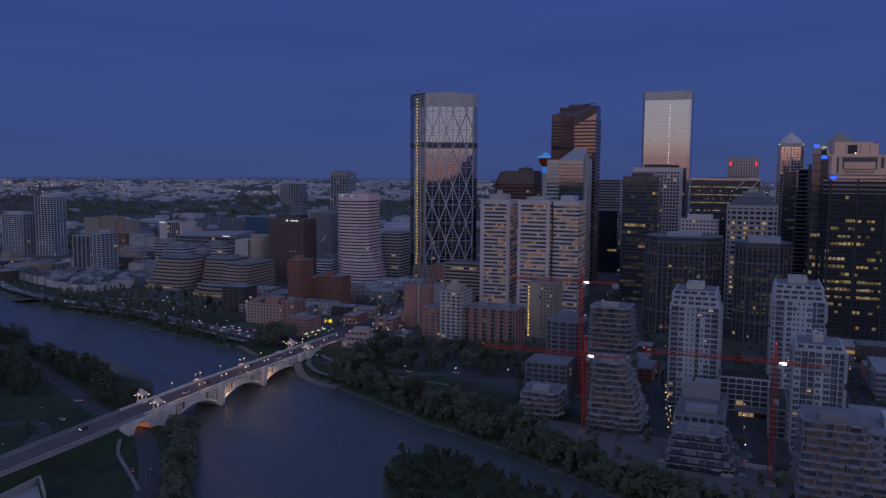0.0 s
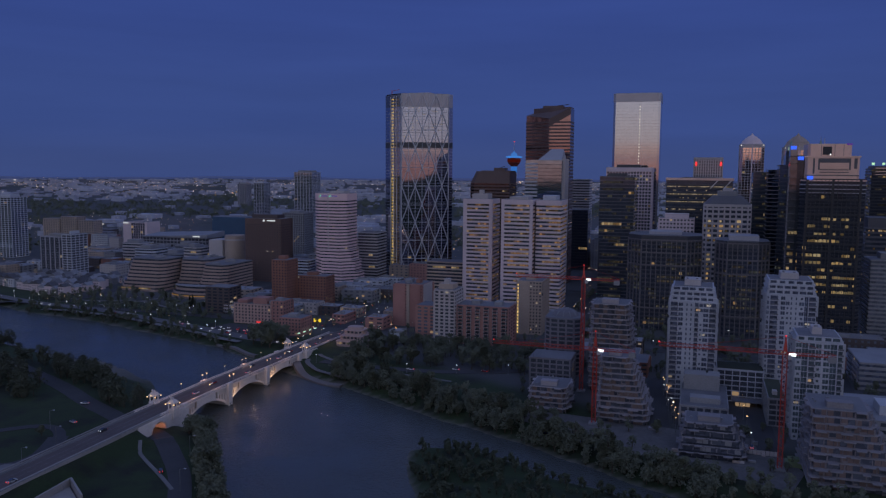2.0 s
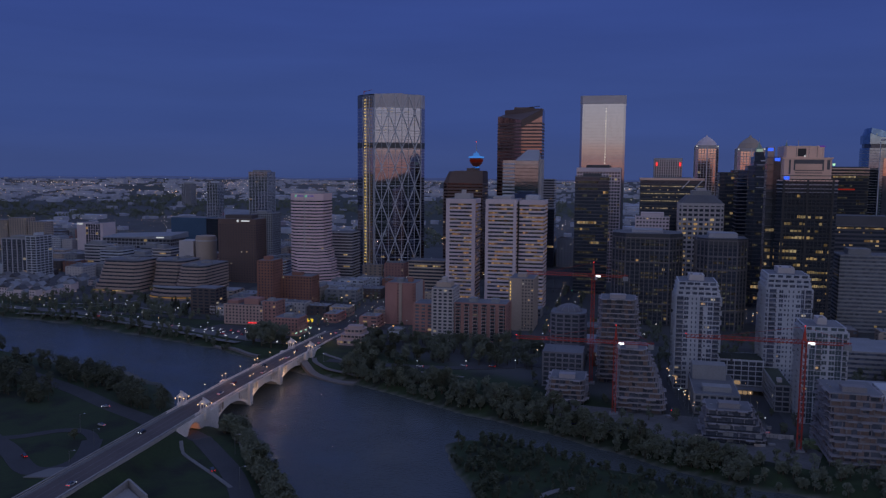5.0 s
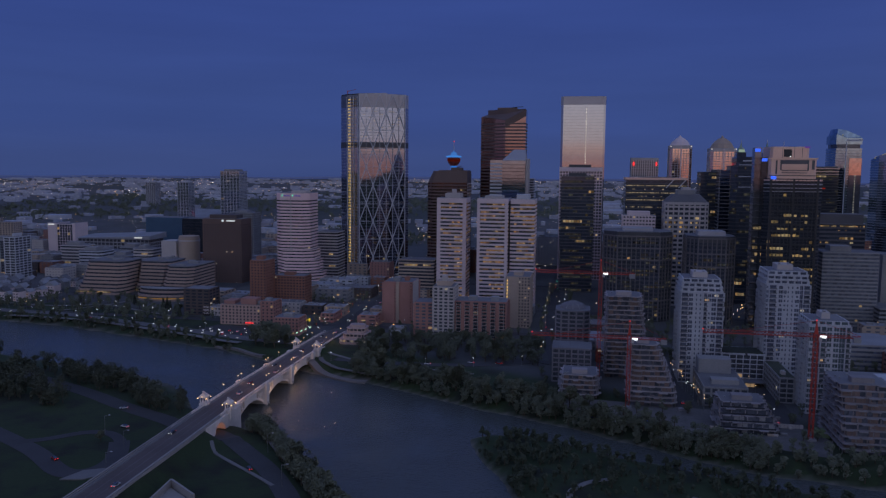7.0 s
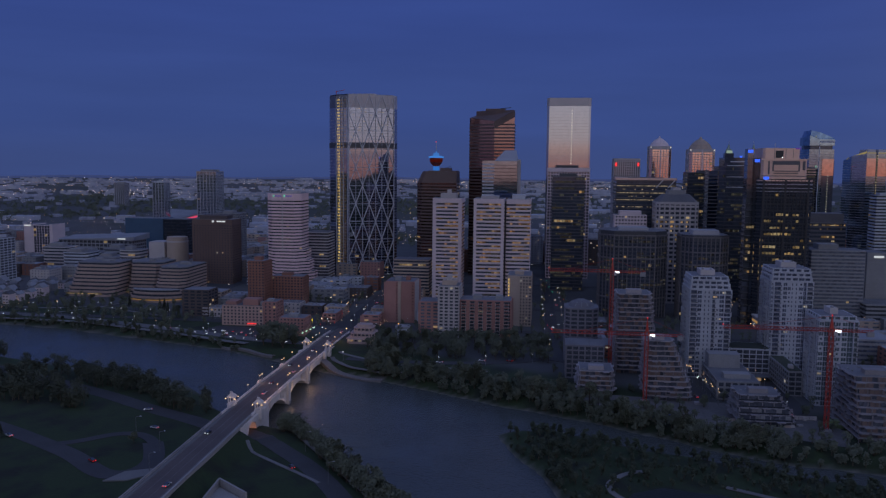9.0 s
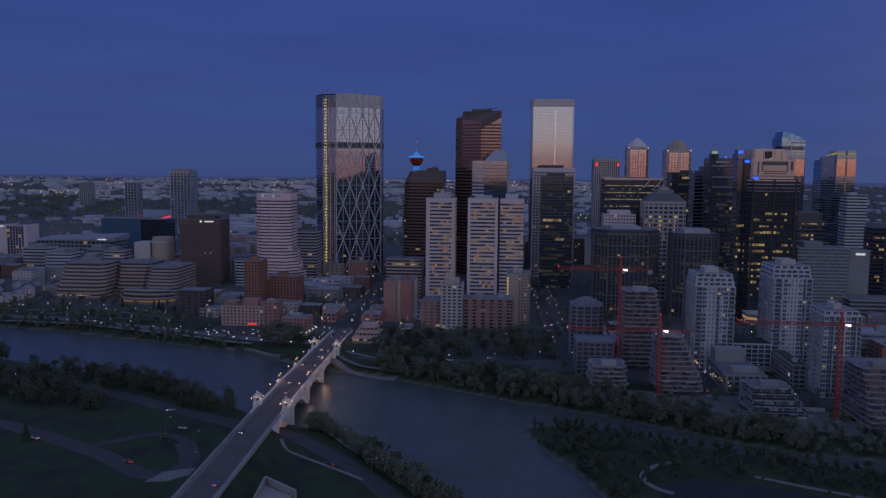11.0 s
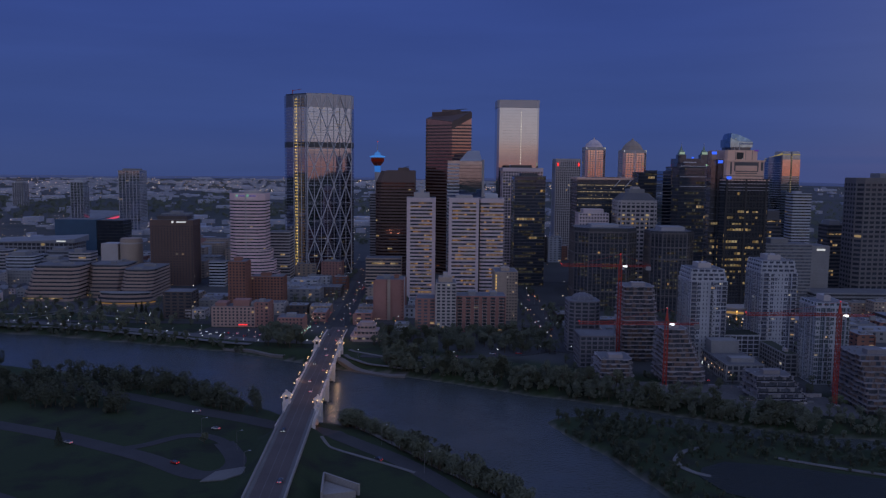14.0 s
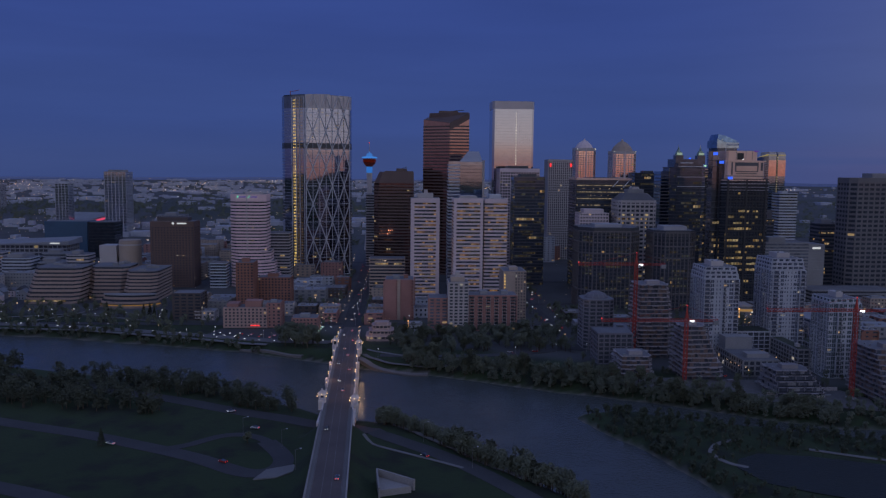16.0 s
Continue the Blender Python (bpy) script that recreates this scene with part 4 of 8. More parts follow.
def bronze_tower():
    z1 = 221
    low = [(-246, 986), (-212, 960.5), (-186.5, 962), (-186.5, 990), (-190, 1012), (-236, 1012)]
    t = thing("office_tower", "bronze granite and glass tower with a sloping cut top", "skyscraper", -212, 988, G)
    part("window_wall", Solid().prism(low, G, [212, 206.5, 219.5, 219, 219, 219]), BRONZE_GLASS, t, "bronze mirror glass")
    part("top", Solid().prism([(-238, 992), (-212, 974), (-187.2, 966), (-187.2, 990), (-192, 1010), (-234, 1010)], 190, [z1] * 6), BRONZE_STONE, t)
    part("sloping_roof", Solid().add([(-245.8, 986, 212.3), (-212, 960.8, 206.8), (-187, 962.4, 219.8), (-212, 974.3, 216), (-238, 992, 215)], [(0, 1, 2, 3, 4)]), BRONZE_STONE, t, "raked brown granite roof plane")
    # blank granite band that rises along the western face
    part("raked_band", Solid().add([(-212.3, 959.7, 197), (-186.1, 961.2, 212), (-186.1, 961.2, 219.6), (-212.3, 959.7, 206.6), (-212.3, 960.6, 197), (-186.1, 962.2, 212), (-186.1, 962.2, 219.6), (-212.3, 960.6, 206.6)],
                                   [(0, 1, 2, 3), (4, 7, 6, 5), (0, 4, 5, 1), (1, 5, 6, 2), (2, 6, 7, 3), (3, 7, 4, 0)]), BRONZE_STONE, t, "blank raked granite band")
    part("roof_plant", Solid().box(-225, -200, 985, 1000, z1, z1 + 3), BRONZE_STONE, t)
    part("mast", Solid().tube((-206, 985, z1 + 3), (-192, 982, z1 + 4), 0.4), BLACK, t)
    n = 48
    fh = (205.5 - G) / n
    ring = Solid().prism(grown(low, 0.3), 0, 2.1).mesh("spandrel", BRONZE_STONE, (-212, 988, 0))
    for i in range(n):
        place("spandrel", ring, t, (-212, 988, G + i * fh))
    # its lower sister tower
    z1 = 142
    low = [(-311, 960), (-304, 953), (-259, 953), (-259, 992), (-311, 992)]
    part("window_wall", Solid().prism(low, G, 127), BRONZE_GLASS, t, "dark bronze glass")
    part("top", Solid().prism(low, 127, 142, [(-304, 961), (-299, 954.5), (-259.2, 954), (-259.2, 991), (-304, 991)]), BRONZE_STONE, t, "sloping brown granite shoulder")
    part("roof_edge", Solid().prism(rect(-297, -260, 958, 988), 142, 143), BRONZE_STONE, t)
    part("roof_plant", Solid().box(-282, -268, 965, 980, 143, 146.5), BRONZE_STONE, t)
    part("dish", Solid().tube((-276, 966, 146), (-268, 964, 148.5), 0.35), BLACK, t)
    n = 30
    fh = (127 - G) / n
    ring = Solid().prism(grown(low, 0.3), 0, 2.2).mesh("spandrel", BRONZE_STONE, (-285, 972, 0))
    for i in range(n):
        place("spandrel", ring, t, (-285, 972, G + i * fh))
    part("window_glow", lit_rooms(low, G, n, fh, 2.2, fh, 3, 0.02, random.Random(9), 2, 0.15), LIT, t, "lit rooms", "stuff")


bronze_tower()


def wedge_glass_tower():
    t = thing("office_tower", "blue-green glass tower with a raked top", "office tower", -192, 875, G)
    low = rect(-205, -178.5, 858, 890)
    part("window_wall", Solid().prism(low, G, 155), BLUE_GLASS, t, "blue-green mirror glass")
    part("raked_roof", Solid().prism(rect(-205, -178.5, 858.2, 890), 154.8, [155.4, 155.4, 168, 168], [(-205, 858.2), (-178.5, 858.2), (-180.5, 882), (-194, 882)]), LOUVRE, t, "grey raked metal roof")
    side = rect(-219, -205, 860, 888)
    part("window_wall", Solid().prism(side, G, 155.5), BLUE_GLASS, t)
    part("corner_shaft", Solid().box(-178.4, -175.4, 862, 888, G, 157), PALE, t)
    n = 38
    fh = (154 - G) / n
    ring = Solid().prism(grown(rect(-219, -178.5, 858.1, 889), 0.1), 0, 0.5).mesh("floor_edge", LOUVRE, (-192, 875, 0))
    ring2 = Solid().prism(rect(-219.15, -204.9, 859.5, 888.5), 0, 1.4).mesh("spandrel", COOL_WHITE, (-192, 875, 0))
    for i in range(n):
        place("floor_edge", ring, t, (-192, 875, G + i * fh))
        place("spandrel", ring2, t, (-192, 875, G + i * fh + 0.6))
    part("window_glow", lit_rooms(low, G, n, fh, 0.9, 2.6, 3, 0.03, random.Random(2), 3, 0.2), LIT, t, "lit rooms", "stuff")


wedge_glass_tower()

M1, M2 = COOL_WHITE, PALE
TWIN_A = tower("office_tower", "white banded office tower with ribbon windows", "office tower", rect(-264, -233.6, 771, 800), G, 113.5, WHITE, DARK_GLASS, 3.9, 2.0, 0.5, None, 0.55, 3, LIT_RIBBON, seed=11,
      mech=[(-257, -240, 778, 794, 5, PALE), (-250, -246, 780, 786, 9, PALE)], top_band=2.5, group="white twin towers")
TWIN_B = tower("office_tower", "white banded office tower with many lit ribbon windows", "office tower", rect(-218.5, -188, 750, 786), G, 114.5, WHITE, DARK_GLASS, 3.9, 2.0, 0.5, None, 0.75, 4, LIT_RIBBON, seed=12,
      mech=[(-212, -194, 756, 780, 2.5, PALE)], top_band=2.5, group="white twin towers")
tower("office_tower", "white banded office wing with lit ribbon windows", "office tower", rect(-185, -161, 756, 790), G, 114.0, WHITE, DARK_GLASS, 3.9, 2.0, 0.5, None, 0.8, 4, LIT_RIBBON, seed=13,
      mech=[(-180, -167, 762, 782, 4.5, COOL_WHITE)], top_band=2.5, group="white twin towers")
# black block set back in the gap between the tower and its wing
part("stair_core", Solid().box(-188.6, -184.6, 760, 786, G, 113), BLACK, TWIN_B, "black recessed block between two wings")
for t_, x0, x1, y0 in ((TWIN_A, -264.4, -260.6, 770.3), (TWIN_A, -237, -233.2, 770.3), (TWIN_B, -218.9, -216, 749.3), (TWIN_B, -190.6, -187.6, 749.3)):
    part("corner_pier", Solid().box(x0, x1, y0, y0 + 2.2, G, 113.2), WHITE, t_)

# pink stepped hotel-like office with cut corners and a flared foot
PINK_TOWER = tower("office_tower", "pale pink banded tower with cut corners", "office tower", cut(-476, -435, 850, 892, 7), G, 113.5, PINK_WHITE, DARK_GLASS, 3.7, 2.2, 0.5, None, 0.012, seed=21,
      mech=[(-460, -442, 862, 880, 2.5, PALE)], top_band=5.5)
for k, (w, z) in enumerate(((14, 20), (9, 34), (4.5, 46))):
    tower("office_podium", "pale pink stepped foot of a tower with ribbon windows", "office building", cut(-475, -435 + w, 848 - w * 0.25, 890, 7 + w * 0.6), G, z, PINK_WHITE, DARK_GLASS, 3.7, 2.2, 0.5, None, 0.01, seed=22 + k, group="stepped foot of the pink tower")
part("seam", Solid().box(-456.6, -455.8, 849.2, 849.7, G, 114), PALE, PINK_TOWER, "upright joint in the facade")
for x in (-461, -448):
    part("sign", Solid().box(x - 4, x + 4, 849.1, 849.45, 110.5, 112.6), glowing("faint_sign", (0.45, 0.35, 0.9), 0.22, 0.2), PINK_TOWER, "faint violet illuminated logo bar")
    part("sign", Solid().tube((x - 6.2, 849.2, 110.5), (x - 4.8, 849.2, 113.0), 0.28), LAMP_GREEN, PINK_TOWER, "faint green illuminated logo tick")

# the dark hotel
SIGN_WHITE = glowing("sign_white", (0.9, 0.95, 1.0), 0.6, 0.2)
hotel = tower("hotel", "dark brown brick hotel with small scattered lit windows", "hotel", rect(-566, -517, 845, 872), G, 81.5, surface("dark_brown_brick", (0.165, 0.112, 0.10), 0.85, 0.25), BLACK_GLASS, 2.95, 1.7, 0.3, (3.4, 1.9), 0.018, litmat=LIT_HOME, seed=31,
              mech=[(-560, -525, 850, 868, 4.5, BROWN)], top_band=5.0)
part("sign", Solid().box(-536, -525, 844.2, 844.5, 79.5, 81.0), SIGN_WHITE, hotel, "white illuminated sign bar")
part("sign", Solid().turned((-540.5, 844.2), [(0.2, 78.9), (1.3, 79.6), (1.3, 81), (0.2, 81.7)], 10), SIGN_WHITE, hotel, "white illuminated round sign")

tower("apartment_block", "dark red brick apartment tower", "apartment block", rect(-434, -418, 679, 700), G, 53, BRICK, BLACK_GLASS, 2.9, 1.5, 0.3, (3.0, 1.7), 0.02, litmat=LIT_HOME, seed=41, mech=[(-430, -423, 684, 692, 3.5, BRICK)])
tower("apartment_block", "red brick apartment block with flat roof", "apartment block", rect(-417, -385, 698, 716), G, 36, BRICK, BLACK_GLASS, 2.9, 1.4, 0.3, (3.2, 1.6), 0.02, litmat=LIT_HOME, seed=42, mech=[(-408, -398, 702, 710, 3, BRICK)])
SLAB_BLOCK = tower("apartment_block", "orange brick slab block with a pale stair strip", "apartment block", rect(-289, -263, 642, 668), G, 42, ORANGE_BRICK, BLACK_GLASS, 2.9, 2.3, 0.3, (6.0, 4.2), 0.02, litmat=LIT_HOME, seed=43, mech=[(-282, -276, 648, 656, 3, GREY), (-272, -268, 650, 656, 3.5, BRICK)])
part("stair_strip", Solid().box(-278, -275.2, 640.9, 641.5, G, 43.2), TAN, SLAB_BLOCK, "pale upright stair strip")
for x0_, x1_ in ((-289.4, -279.4), (-273.8, -264.8)):
    part("blank_wall", Solid().box(x0_, x1_, 641.2, 641.75, G, 42.6), ORANGE_BRICK, SLAB_BLOCK, "windowless brick end wall")
part("side_strip", Solid().box(-263.2, -262.4, 643, 667, G, 42.8), PALE, SLAB_BLOCK, "pale rendered side wall")
tower("apartment_block", "pale concrete apartment block with stepped roof", "apartment block", rect(-233, -216, 585, 608), G, 47.5, PALE, HOME_GLASS, 2.9, 1.2, 0.3, (4.2, 1.6), 0.03, litmat=LIT_HOME, seed=44, mech=[(-231, -219, 590, 604, 4, TAN), (-227, -223, 592, 598, 8, PALE)])
WIDE_BLOCK = tower("apartment_block", "wide orange brick apartment block with pale balconies", "apartment block", rect(-216, -173, 590, 612), G, 35.5, ORANGE_BRICK, DEEP_GLASS, 2.9, 0.9, 0.5, (7.1, 2.9), 0.02, litmat=LIT_HOME, seed=45, mech=[(-205, -198, 596, 604, 3, GREY), (-186, -180, 596, 604, 3, GREY)])
tower("apartment_block", "low orange brick apartment wing", "apartment block", rect(-250, -234, 590, 612), G, 33, ORANGE_BRICK, CONDO_GLASS, 2.9, 1.1, 0.3, (5.3, 2.2), 0.05, litmat=LIT_HOME, seed=46)
flat_slab = Solid().box(-1.9, 1.9, -1.5, 0.2, 0, 0.34).box(-1.9, -1.7, -1.45, 0.1, 0.3, 2.88).box(1.7, 1.9, -1.45, 0.1, 0.3, 2.88).mesh("balcony", PALE)
flat_rail = Solid().box(-1.7, 1.7, -1.48, -1.42, 0.36, 1.2).mesh("balcony_rail", CLEAR_RAIL)
for k_ in range(6):
    for i_ in range(1, 10):
        spot_ = (-212.4 + 7.16 * k_, 589.6, G + 2.9 * 1.017 * i_)
        ob_ = place("balcony", flat_slab, WIDE_BLOCK, spot_)
        place("balcony_rail", flat_rail, ob_, spot_)
TAN_SLAB = tower("apartment_block", "tan concrete slab block with a grid of small windows", "apartment block", rect(-178, -157, 643, 676), G, 50, TAN, BLACK_GLASS, 2.9, 1.5, 0.3, (2.8, 1.4), 0.04, litmat=LIT_HOME, seed=47, mech=[(-172, -164, 650, 664, 3, TAN)])
part("blank_wall", Solid().box(-178.4, -167.5, 642.1, 642.75, G, 50.6), TAN, TAN_SLAB, "windowless tan end wall")
stair_ = Solid()
for i_ in range(15):
    stair_.box(-177.5, -176.5, 641.8, 642.05, G + 2.9 * i_ + 1.2, G + 2.9 * i_ + 2.6)
part("stair_light", stair_, LIT_YELLOW, TAN_SLAB, "column of warm stair lights", "stuff")
tower("apartment_block", "pink stucco apartment block with stepped roofline", "apartment block", rect(-430, -393, 604, 622), G, 22, surface("pink_stucco", (0.50, 0.35, 0.31), 0.9, 0.2), DEEP_GLASS, 2.9, 1.2, 0.4, (3.3, 1.7), 0.04, litmat=LIT_HOME, seed=48, mech=[(-428, -418, 606, 620, 3, ORANGE_BRICK), (-412, -398, 606, 618, 5.5, ORANGE_BRICK), (-397, -394, 608, 614, 3, GREY)])
tower("apartment_block", "orange brick end tower of a stucco block", "apartment block", rect(-392.5, -381, 605, 622), G, 26, ORANGE_BRICK, DEEP_GLASS, 2.9, 1.4, 0.3, (3.8, 2.4), 0.04, litmat=LIT_HOME, seed=481, mech=[(-390, -385, 608, 614, 2, GREY)])
alone("shop_sign", Solid().box(-407, -399, 602.6, 602.9, 6.8, 7.6), LAMP_RED, "red illuminated shop sign bar", "sign")
tower("apartment_block", "small pink brick apartment block", "apartment block", rect(-366, -345, 570, 588), G, 19, ORANGE_BRICK, HOME_GLASS, 2.9, 1.4, 0.3, (3.0, 1.6), 0.06, litmat=LIT_HOME, seed=49, mech=[(-360, -352, 575, 582, 2.5, GREY)])
tower("office_building", "small white and blue office block", "office building", rect(-498, -480, 842, 862), G, 33, COOL_WHITE, BLUE_GLASS, 3.4, 1.6, 0.3, None, 0.05, 2, seed=50)
tower("office_tower", "grey ribbed tower behind a hotel", "office tower", rect(-609, -574, 1013, 1040), G, 79, GREY, DARK_GLASS, 3.2, 0.9, 0.3, (3.0, 1.3), 0.01, seed=51, mech=[(-600, -585, 1018, 1034, 3, GREY)])
tower("office_building", "low grey banded office building", "office building", rect(-440, -414, 900, 930), G, 64, PALE, DARK_GLASS, 3.6, 1.5, 0.4, None, 0.02, 2, seed=52)
tower("office_building", "dark grey office block beside the street", "office building", rect(-310, -271, 790, 815), G, 45, TAN, BLACK_GLASS, 3.7, 1.6, 0.4, None, 0.10, 3, seed=53)

# light framed tower with a dark tower in front
tower("office_tower", "white framed office tower with deep-set windows", "office tower", rect(-143, -90, 975, 1012), G, 147, WHITE, DARK_GLASS, 3.9, 1.3, 0.6, (3.6, 1.0), 0.05, seed=61, mech=[(-132, -104, 982, 1004, 3.5, BLACK)], top_band=3.0)
tower("office_tower", "black glass office tower with faint banding", "office tower", rect(-138, -101, 868, 902), G, 137, DARK_GREY, BLACK_GLASS, 3.8, 0.9, 0.25, None, 0.05, 4, seed=62, mech=[(-130, -110, 874, 895, 3.5, BLACK)])
LONG_LIT = tower("office_tower", "dark office tower with long lit ribbon windows", "office tower", rect(-67, -2, 846, 886), G, 134, BLACK, BLACK_GLASS, 3.9, 1.5, 0.4, None, 0.10, 9, seed=63, mech=[(-52, -14, 855, 878, 3.0, DARK_GREY)], floors=(0, 20))
rows_ = Solid()
lrng = random.Random(631)
for i_, share_ in ((31, 0.97), (30, 0.15), (29, 0.97), (28, 0.2), (27, 0.92), (25, 0.5), (23, 0.3)):
    for k_ in range(40):
        if lrng.random() < share_:
            rows_.box(-66.4 + 1.6 * k_, -65.0 + 1.6 * k_, 845.45, 845.7, G + i_ * 3.91 + 1.9, G + i_ * 3.91 + 3.0)
part("window_glow", rows_, glowing("pale_ribbon_light", (1.0, 0.80, 0.56), 0.20, 0.7), LONG_LIT, "long rows of lit offices", "stuff")
# peach stone colour stands for the pink reflection along the top
part("eave", Solid().box(-67.8, -1.2, 844.9, 886.6, 135.1, 137.4), HEAD_STONE, LONG_LIT, "pinkish top band with its reflection put into the colour")
for x_ in (-24, -11):
    part("brace", Solid().tube((x_, 844.8, 126.5), (x_ + 7.5, 844.8, 135), 0.55, 6), STEEL, LONG_LIT, "pale slanting roof brace")
tower("office_building", "white stepped office block with punched windows", "office building", rect(-71, -38, 805, 830), G, 97, WHITE, DARK_GLASS, 3.7, 2.0, 0.4, (3.4, 1.4), 0.02, seed=64, mech=[(-66, -43, 808, 826, 4, WHITE)])
crown = tower("office_tower", "grey ribbed tower with red warning lights at the top", "office tower", rect(-44, -6, 1160, 1195), G, 162, PALE, DARK_GLASS, 3.8, 1.0, 0.5, (3.2, 1.4), 0.01, seed=65, top_band=2.0)
for x in (-41, -8.5):
    part("warning_light", Solid().box(x - 1.2, x + 1.2, 1158.6, 1159.2, 151.5, 157), LAMP_RED, crown, "red warning light")


def domed_tower(x0, x1, y0, zs, zt, label, crownmat, seed):
    y1 = y0 + (x1 - x0)
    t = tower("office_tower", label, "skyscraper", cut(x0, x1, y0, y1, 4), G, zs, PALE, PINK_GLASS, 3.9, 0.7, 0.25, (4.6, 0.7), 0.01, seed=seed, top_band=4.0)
    cx, cy, r = (x0 + x1) / 2, (y0 + y1) / 2, (x1 - x0) / 2
    part("crown", Solid().turned((cx, cy), [(r * 0.95, zs + 1), (r * 0.90, zs + (zt - zs) * 0.16), (r * 0.78, zs + (zt - zs) * 0.36), (r * 0.76, zs + (zt - zs) * 0.42), (r * 0.56, zs + (zt - zs) * 0.62), (r * 0.34, zs + (zt - zs) * 0.8), (r * 0.14, zs + (zt - zs) * 0.9), (r * 0.03, zt + 1.5)], 12), crownmat, t, "domed crown")
    part("centre_rib", Solid().box(cx - 0.9, cx + 0.9, y0 - 0.7, y0 + 0.5, G, zs), WHITE, t)
    s = Solid()
    for k in (-1, 1):
        s.ball((cx + k * (r - 1.5), y0 - 0.4, zs - 0.5), 0.8)
    part("crown_light", s, glowing("crown_glow", (1.0, 0.95, 0.9), 0.9, 0.2), t, "small white crown lights", "stuff")


domed_tower(19, 53, 1250, 183, 199, "rose granite tower with a pale domed crown", WHITE, 71)
domed_tower(78, 117, 1232, 178.5, 198, "rose granite tower with a brown domed crown", TAN, 72)
PYR = tower("office_tower", "grey office tower with a low pyramid roof and lit squares", "office tower", cut(-29, 14, 795, 830, 3), G, 112, PALE, BLACK_GLASS, 4.65, 2.1, 0.5, (5.3, 1.5), 0.05, seed=73, top_band=1.5)
part("pitched_roof", Solid().prism(cut(-29, 14, 795, 830, 3), 113.1, 121, cut(-21, 6, 802, 823, 2)), DARK_GREY, PYR, "low dark pitched roof")
part("plant_room", Solid().prism(cut(-17, 2, 804, 821, 1.5), 121, 125.5), GREY, PYR)
part("plant_room", Solid().prism(cut(-12, -3, 806, 818, 1), 125.5, 128), PALE, PYR)
prng_ = random.Random(732)
glow_ = Solid()
for i_ in range(4, 20):
    for k_, c_ in ((0, 0.6), (1, 0.15), (2, 0.3), (3, 0.3), (4, 0.2), (5, 0.3)):
        if prng_.random() < c_:
            glow_.box(-25.9 + 5.3 * k_ + 0.9, -25.9 + 5.3 * k_ + prng_.uniform(2.2, 4.2), 794.8, 794.95, G + i_ * 4.65 + 2.3, G + i_ * 4.65 + 4.4)
part("window_glow", glow_, LIT, PYR, "lit squares of offices", "stuff")
RIB_STONE = surface("grey_granite_rib", (0.155, 0.143, 0.152), 0.7, 0.25)
RIB_A = tower("office_tower", "dark granite tower with upright ribs and cut corners", "office tower", cut(-92, -30, 700, 750, 12), G, 87.5, BLACK, BLACK_GLASS, 3.8, 1.3, 0.3, None, 0.01, seed=74, mech=[(-75, -47, 715, 738, 2.5, LOUVRE)], top_band=5, group="ribbed dark twin towers")
RIB_B = tower("office_tower", "smaller dark granite tower with upright ribs and cut corners", "office tower", cut(-18, 24, 690, 732, 9), G, 85.5, BLACK, BLACK_GLASS, 3.8, 1.3, 0.3, None, 0.01, seed=75, mech=[(-8, 16, 700, 722, 4, LOUVRE)], top_band=5, group="ribbed dark twin towers")

for t_, poly_, zs_ in ((RIB_A, cut(-92, -30, 700, 750, 12), (24, 62, 73)), (RIB_B, cut(-18, 24, 690, 732, 9), (22, 58, 70))):
    for z_ in zs_ + (84,):
        part("belt_course", Solid().prism(grown(poly_, 0.95), z_, z_ + 1.2), RIB_STONE, t_, "granite belt course")
    for lo_, hi_ in zip((G,) + zs_, zs_ + (84,)):
        rib = Solid().box(-0.38, 0.38, -0.9, 0.3, 0, hi_ - lo_).mesh("rib", RIB_STONE)
        for a_, u_, o_, length in edges(poly_):
            if o_.y > 0.8:
                continue
            k_ = max(1, round(length / 4.3))
            for j in range(k_ + 1):
                p_ = a_ + u_ * (length * j / k_)
                place("rib", rib, t_, (p_.x, p_.y, lo_), math.atan2(u_.y, u_.x))

# black tower with the stepped stone head


def lit_bays(spec, y, z0, fh, low, high, cell, seed):
    """Lit rooms along a front at y; spec: storey, from x, to x, share of lit bays."""
    rng, s = random.Random(seed), Solid()
    for i, x0, x1, share in spec:
        k = max(1, round((x1 - x0) / cell))
        w = (x1 - x0) / k
        for j in range(k):
            if rng.random() < share:
                s.box(x0 + w * j + 0.18, x0 + w * (j + 1) - 0.18, y - 0.12, y, z0 + i * fh + low, z0 + i * fh + high - rng.choice((0, 0, 0.5)))
    return s


